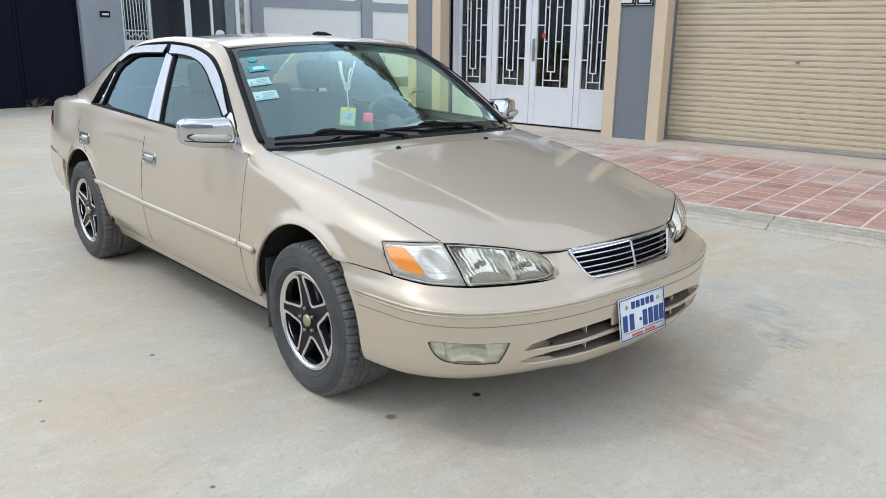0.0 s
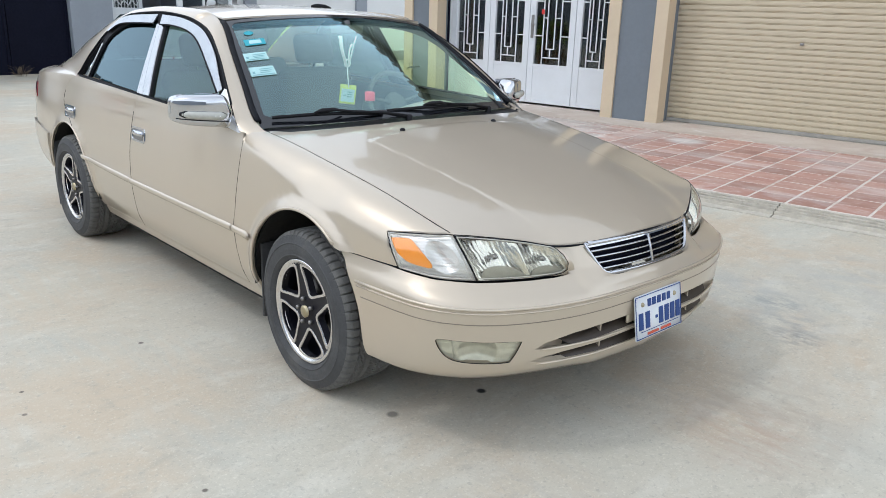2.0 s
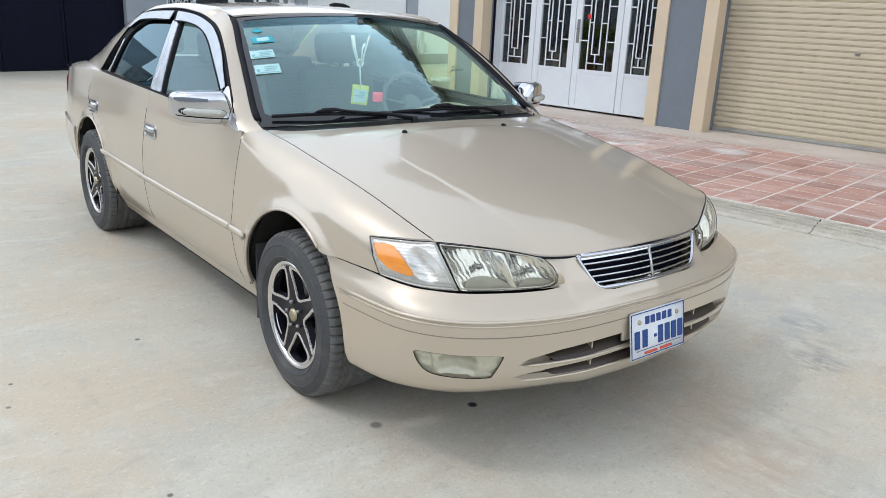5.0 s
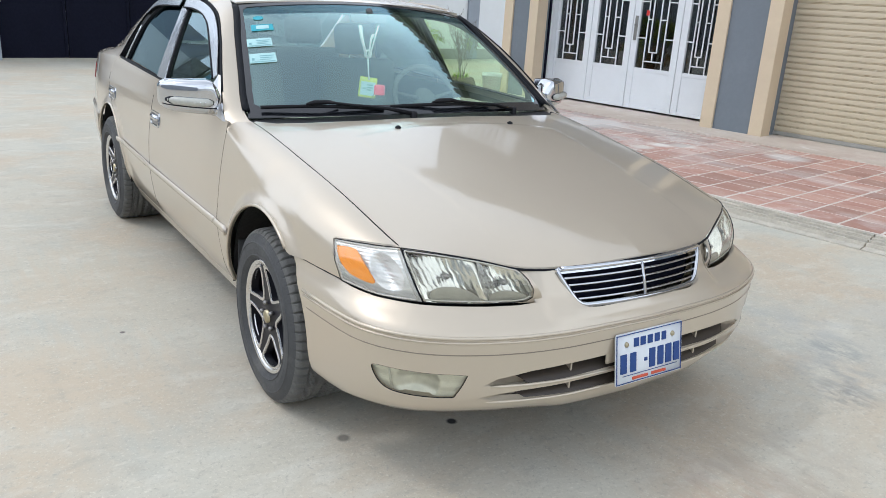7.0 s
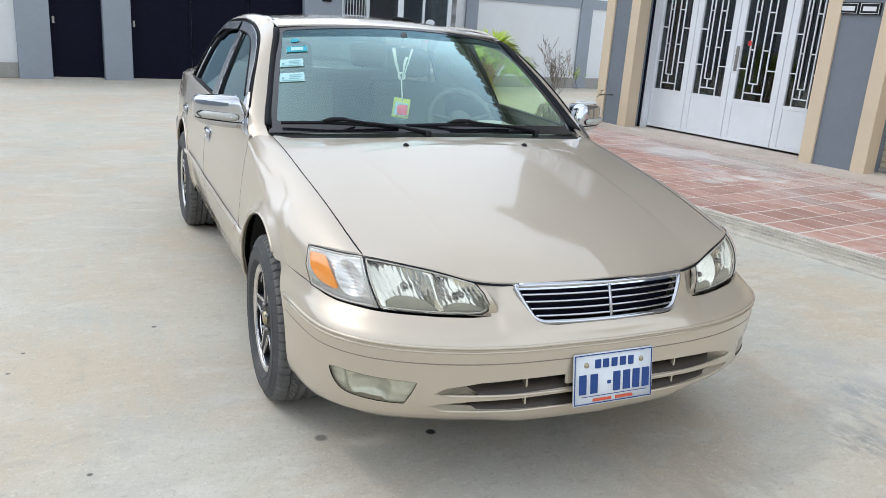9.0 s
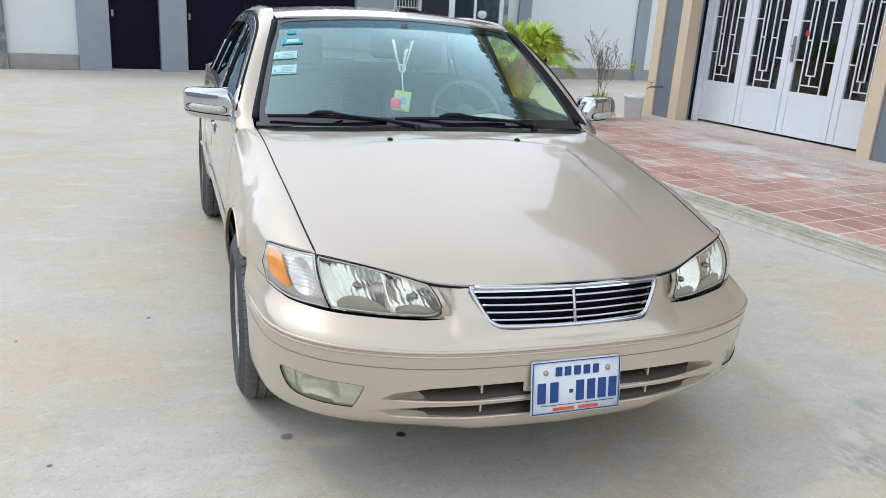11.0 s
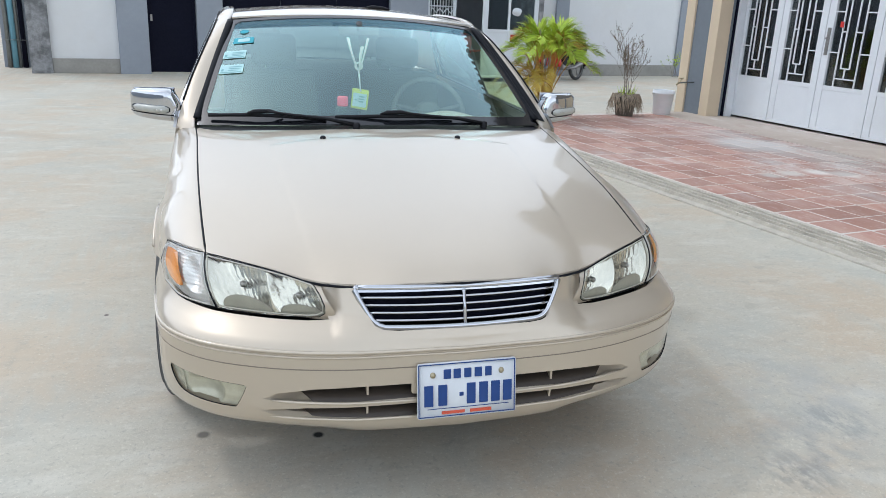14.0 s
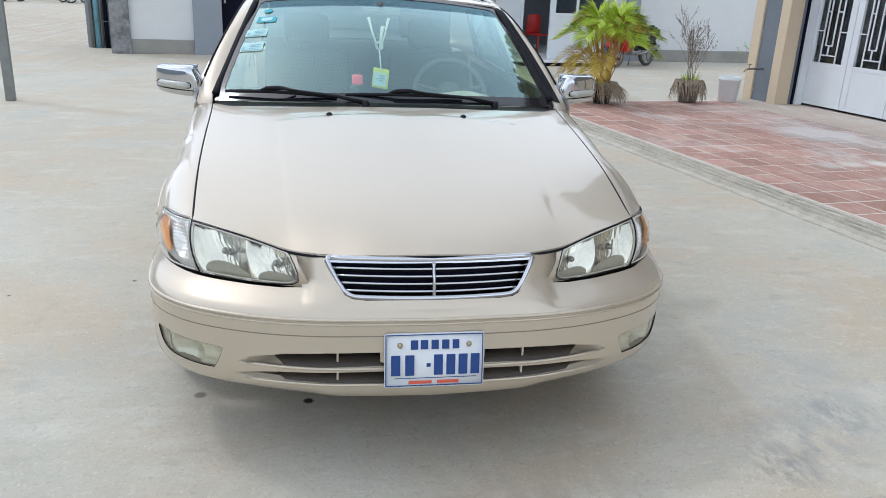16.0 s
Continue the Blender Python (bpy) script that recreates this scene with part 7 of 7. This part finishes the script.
def roots(parent, r, h, n, spread):
    bm = bmesh.new()
    for k in range(n):
        a = random.uniform(0, 2 * math.pi)
        l_ = random.uniform(0.10, 0.26)
        p0 = Vector((r * 0.7 * math.cos(a), r * 0.7 * math.sin(a), h + random.uniform(0, 0.05)))
        p1 = Vector(((r + 0.03) * math.cos(a + 0.1), (r + 0.03) * math.sin(a + 0.1), h + random.uniform(-0.02, 0.04)))
        p2 = Vector(((r + spread * random.random()) * math.cos(a + 0.3), (r + spread * random.random()) * math.sin(a + 0.3), max(0.005, h - l_)))
        tube([p0, p1, p1.lerp(p2, 0.5) + Vector((0, 0, 0.02)), p2], [0.004, 0.004, 0.003, 0.0015], 4, bm=bm, caps=False)
    return part("root_mass", bm, STRAW, parent, "dry trailing roots")


roots(palm, 0.16, 0.25, 430, 0.24)

shrub = thing("withered_shrub", "nearly leafless dry shrub in a weathered pot", "plant", SITE @ pose(5.95, 6.40, TOP))
pot(0.12, 0.165, 0.27, POTGREY, "pot", "weathered grey pot", shrub)
tb_, lb, gb2 = bmesh.new(), bmesh.new(), bmesh.new()


def twig(p, d, L, r, depth):
    pts = [p]
    q, dd = p.copy(), d.copy()
    for k in range(4):
        dd = (dd + Vector((random.uniform(-0.25, 0.25), random.uniform(-0.25, 0.25), random.uniform(-0.05, 0.16)))).normalized()
        q = q + dd * L / 4
        pts.append(q.copy())
    tube(pts, [r * (1 - 0.16 * k) for k in range(5)], 5, bm=tb_, caps=False)
    if depth:
        for k in (2, 3, 4):
            nd = (dd + Vector((random.uniform(-0.8, 0.8), random.uniform(-0.8, 0.8), random.uniform(-0.1, 0.5)))).normalized()
            twig(pts[k], nd, L * random.uniform(0.5, 0.75), r * 0.6, depth - 1)
    for k in range(4 if depth < 2 else 2):
        c = pts[random.randint(1, 4)] + Vector((random.uniform(-0.015, 0.015), random.uniform(-0.015, 0.015), random.uniform(-0.02, 0.02)))
        s_ = random.uniform(0.007, 0.015)
        e1 = Vector((random.uniform(-1, 1), random.uniform(-1, 1), random.uniform(-1, 1))).normalized()
        e2 = e1.cross(Vector((random.random(), random.random(), random.random()))).normalized()
        lb.faces.new([lb.verts.new(c + v) for v in (e1 * s_, e2 * s_ * 0.5, -e1 * s_, -e2 * s_ * 0.5)])


for k in range(8):
    a = k * 0.8
    twig(Vector((0.05 * math.cos(a), 0.05 * math.sin(a), 0.24)), Vector((0.2 * math.cos(a), 0.2 * math.sin(a), 1)).normalized(), random.uniform(0.36, 0.50), 0.0065, 3)
for k in range(26):
    a = k * 0.7
    c = Vector((0.09 * math.cos(a), 0.09 * math.sin(a), 0.26))
    e = c + Vector((random.uniform(-0.05, 0.1), random.uniform(-0.06, 0.06), random.uniform(0.08, 0.2)))
    w_ = Vector((0.017, 0.008, 0))
    gb2.faces.new([gb2.verts.new(v) for v in (c - w_, c + w_, e)])
for b_ in (tb_, lb):
    b_.transform(Matrix.Diagonal((0.70, 0.70, 1.08, 1)))
part("twig", tb_, TWIG, shrub, "bare brown twigs")
part("foliage", lb, DRYLEAF, shrub, "small withered leaves", smooth=False)
part("new_growth", gb2, LEAF, shrub, "few green sprouts", smooth=False)
roots(shrub, 0.165, 0.27, 210, 0.13)

bk_ = thing("bucket", "white plastic bucket standing on the terrace", "bucket", SITE @ pose(6.64, 6.42, TOP))
part("body", lathe([(0.0, 0.004), (0.120, 0.0), (0.126, 0.006), (0.150, 0.300), (0.160, 0.304), (0.161, 0.322), (0.156, 0.326), (0.157, 0.350), (0.150, 0.352), (0.146, 0.346), (0.122, 0.02), (0.0, 0.02)], 36), BUCKET, bk_)
part("handle", tube([(0.16 * math.cos(a), 0.16 * math.sin(a), 0.31 - 0.03 * math.sin(a)) for a in (math.pi * k / 16 for k in range(17))], 0.003, 6), GALV, bk_, "wire bail handle")

tap = thing("water_tap", "brass tap on a pipe beside the pillar", "tap", SITE)
part("pipe", tube([(7.24, 6.48, 0.54), (7.02, 6.47, 0.54), (6.93, 6.46, 0.535)], 0.012, 8), GALV, tap, "grey pipe from the wall")
part("spout", tube([(6.95, 6.46, 0.535), (6.90, 6.455, 0.53), (6.885, 6.452, 0.50)], [0.014, 0.013, 0.011], 8), GOLD, tap, "brass spout")
part("handle", merge(tube([(6.97, 6.465, 0.54), (6.97, 6.465, 0.60)], 0.008, 8), tube([(6.93, 6.465, 0.60), (7.01, 6.465, 0.605)], 0.008, 6)), GOLD, tap, "tap handle")

# ---- far side things ----
chair = thing("plastic_chair", "red moulded plastic chair inside the doorway", "chair", SITE @ pose(7.14, 13.95, 0.10, 0, 0, 20))
part("seat", box(-0.22, 0.22, -0.20, 0.22, 0.40, 0.43, 0.012), REDPLASTIC, chair)
part("backrest", prism(smoothpts([(-0.22, 0.42), (-0.215, 0.72), (-0.16, 0.84), (0.16, 0.84), (0.215, 0.72), (0.22, 0.42)], 4), 0.19, 0.215, plane="xz"), REDPLASTIC, chair)
for x in (-0.19, 0.19):
    for y in (-0.17, 0.2):
        part("leg", tube([(x, y, 0.41), (x * 1.15, y * 1.12, 0.0)], [0.022, 0.016], 6), REDPLASTIC, chair)
stool = thing("dark_stool", "dark round stool in the doorway", "stool", SITE @ pose(6.52, 14.1, 0.10))
part("seat", lathe([(0.0, 0.44), (0.15, 0.44), (0.16, 0.42), (0.15, 0.40), (0.0, 0.40)], 20), DARKTRIM, stool)
for k in range(4):
    part("leg", tube([(0.12 * math.cos(k * 1.571), 0.12 * math.sin(k * 1.571), 0.41), (0.16 * math.cos(k * 1.571), 0.16 * math.sin(k * 1.571), 0)], 0.012, 6), DARKTRIM, stool)


def motorcycle(name, m, label, group=""):
    mc = thing(name, label, "motorcycle", m, group)
    for y in (-0.60, 0.60):
        w_ = part("wheel", bmesh.new(), RUBBER, mc)
        o = lathe([(0.24, -0.03), (0.28, -0.035), (0.295, -0.02), (0.297, 0.0), (0.295, 0.02), (0.28, 0.035), (0.24, 0.03)], 36, "x")
        part("tyre", o, RUBBER, w_, "black tyre")
        part("rim", merge(lathe([(0.235, -0.025), (0.245, -0.03), (0.25, 0.0), (0.245, 0.03), (0.235, 0.025)], 36, "x"), lathe([(0.0, -0.04), (0.045, -0.04), (0.05, 0.0), (0.045, 0.04), (0.0, 0.04)], 16, "x")), STEEL, w_)
        for k in range(5):
            a = 2 * math.pi * k / 5
            part("spoke", tube([(0, 0.04 * math.cos(a), 0.04 * math.sin(a)), (0, 0.24 * math.cos(a), 0.24 * math.sin(a))], 0.012, 6), STEEL, w_)
        w_.matrix_basis = pose(0, y, 0.297)
    part("seat", prism(smoothpts([(-0.02, 0.76), (0.10, 0.80), (0.45, 0.83), (0.72, 0.86), (0.70, 0.80), (0.40, 0.74), (0.05, 0.70)], 4, True), -0.12, 0.12, 0.02, "yz"), BLACK, mc, "black seat")
    part("body", prism(smoothpts([(-0.10, 0.42), (0.05, 0.68), (0.40, 0.72), (0.85, 0.82), (0.80, 0.70), (0.45, 0.52), (0.30, 0.38), (0.0, 0.32)], 4, True), -0.11, 0.11, 0.02, "yz"), BLACK, mc, "dark body panels")
    part("side_stripe", prism(smoothpts([(0.10, 0.62), (0.45, 0.68), (0.80, 0.77), (0.78, 0.72), (0.40, 0.58), (0.12, 0.52)], 4, True), -0.118, 0.118, 0.004, "yz"), BLACK, mc, "black side stripe")
    part("leg_shield", prism(smoothpts([(-0.52, 0.98), (-0.40, 1.0), (-0.32, 0.70), (-0.26, 0.36), (-0.38, 0.34), (-0.46, 0.66)], 4, True), -0.17, 0.17, 0.03, "yz"), REDPLASTIC, mc, "red leg shield")
    part("fork", tube([(0.06, -0.60, 0.30), (0.06, -0.47, 0.70), (0.04, -0.42, 0.95)], 0.022, 8), STEEL, mc)
    part("fork", tube([(-0.06, -0.60, 0.30), (-0.06, -0.47, 0.70), (-0.04, -0.42, 0.95)], 0.022, 8), STEEL, mc)
    part("front_mudguard", tube([(0, -0.60 + 0.33 * math.cos(a), 0.297 + 0.33 * math.sin(a)) for a in (radians(25 + 130 * k / 10) for k in range(11))], 0.05, 8, flat=0.35), REDPLASTIC, mc)
    part("rear_mudguard", tube([(0, 0.60 + 0.325 * math.cos(a), 0.297 + 0.325 * math.sin(a)) for a in (radians(-12 + 150 * k / 12) for k in range(13))], 0.085, 10, flat=0.45), BLACK, mc, "black rear mudguard")
    part("side_cover", prism(smoothpts([(0.10, 0.40), (0.15, 0.56), (0.55, 0.66), (0.88, 0.78), (0.90, 0.66), (0.62, 0.46), (0.35, 0.34)], 4, True), -0.145, 0.145, 0.02, "yz"), BLACK, mc, "black side cover")
    part("handlebar", tube([(-0.33, -0.30, 1.02), (-0.12, -0.42, 1.04), (0.12, -0.42, 1.04), (0.33, -0.30, 1.02)], 0.016, 8), BLACK, mc)
    part("headlamp", lathe([(0.0, 0.06), (0.07, 0.05), (0.09, 0.0), (0.06, -0.06), (0.0, -0.07)], 20), LENS, mc).matrix_basis = pose(0, -0.50, 0.98, 90, 0, 0)
    for x in (-0.26, 0.26):
        part("mirror", merge(tube([(x, -0.33, 1.03), (x * 1.15, -0.31, 1.16)], 0.006, 6), lathe([(0.0, -0.012), (0.05, -0.008), (0.055, 0.0), (0.0, 0.004)], 16), pose(x * 1.15, -0.31, 1.19, 80, 0, 0)), BLACK, mc)
    part("engine", box(-0.10, 0.10, -0.10, 0.25, 0.24, 0.44, 0.04), STEEL, mc)
    part("exhaust", tube([(0.12, 0.0, 0.26), (0.14, 0.30, 0.28), (0.15, 0.50, 0.34), (0.15, 0.85, 0.42)], [0.02, 0.025, 0.045, 0.04], 10), STEEL, mc, "steel exhaust")
    part("tail_light", box(-0.07, 0.07, 0.84, 0.90, 0.72, 0.79, 0.01), TAILRED, mc)
    part("stand", tube([(-0.10, 0.15, 0.28), (-0.20, 0.18, 0.0)], 0.012, 6), STEEL, mc)
    return mc


motorcycle("motorcycle", SITE @ pose(8.52, 12.1, 0, 0, -6, -64), "black and red step-through motorcycle by the guard room")
for u, v, r in ((-8.6, 38.0, 70), (-8.0, 38.4, 80), (-5.2, 38.6, 60), (-4.7, 38.2, 95)):
    motorcycle("motorcycle", SITE @ pose(u, v, 0, 0, -6, r), "dark motorcycle parked far down the lane", "far motorcycles")

pole = thing("steel_post", "upright grey square steel post in the yard", "post", SITE @ pose(-2.69, 7.25, 0))
part("shaft", box(-0.05, 0.05, -0.05, 0.05, 0.0, 5.0, 0.006), GALV, pole, smooth=False)
for k, (u, r, m) in enumerate(((-2.40, 0.04, GALV), (-2.30, 0.055, BLUEPIPE), (-2.22, 0.03, GALV), (-2.13, 0.045, NAVY))):
    pp = thing("standing_pipe", ("pale blue standing pipe" if m is BLUEPIPE else "dark standing pipe") + " against the wall corner", "pipe", SITE @ pose(u, 14.55, 0), "standing pipes")
    part("shaft", tube([(0, 0, 0), (0.0, 0.02, 1.5), (0.02, 0.03, 3.2)], r, 10), m, pp)
    part("strap", tube([(-r - 0.02, -r - 0.01, 0.52), (r + 0.02, -r - 0.01, 0.52)], 0.008, 6), GALV, pp)
structure("column_7", box(-2.5, -2.06, 14.62, 14.9, 0, 3.0), FARGREY, "plain grey wall stub behind the pipes", "wall")

# ---- terrace tiles: single tiles in the stretch nearest the car, the rest joined ----
PITCH, U0 = 0.30, 3.615
tile_bm = box(-0.139, 0.139, -0.139, 0.139, -0.012, 0.0, 0.002, seg=1)
tile_me = bpy.data.meshes.new("tile")
tile_bm.to_mesh(tile_me)
tile_bm.free()
tile_me.materials.append(TILE)
terrace = bpy.data.objects["pavement"]
far_tiles = bmesh.new()
rnd = random.Random(7)
for j in range(-29, 22):
    for i in range(10):
        u, v = U0 + PITCH * (i + 0.5), PITCH * (j + 0.5) - 0.13
        z = TZ + rnd.uniform(-0.0015, 0.0015)
        tl = (rnd.uniform(-0.2, 0.2), rnd.uniform(-0.2, 0.2), rnd.uniform(-0.4, 0.4))
        if -4 <= j < 21:
            ob = new("tile", tile_me)
            ob.parent = terrace
            ob.matrix_basis = pose(u, v, z, *tl)
        else:
            merge(far_tiles, box(-0.139, 0.139, -0.139, 0.139, -0.012, 0.0), pose(u, v, z, *tl))
tagged(part("more_tiles", far_tiles, TILE, terrace, smooth=False), kind="stuff")
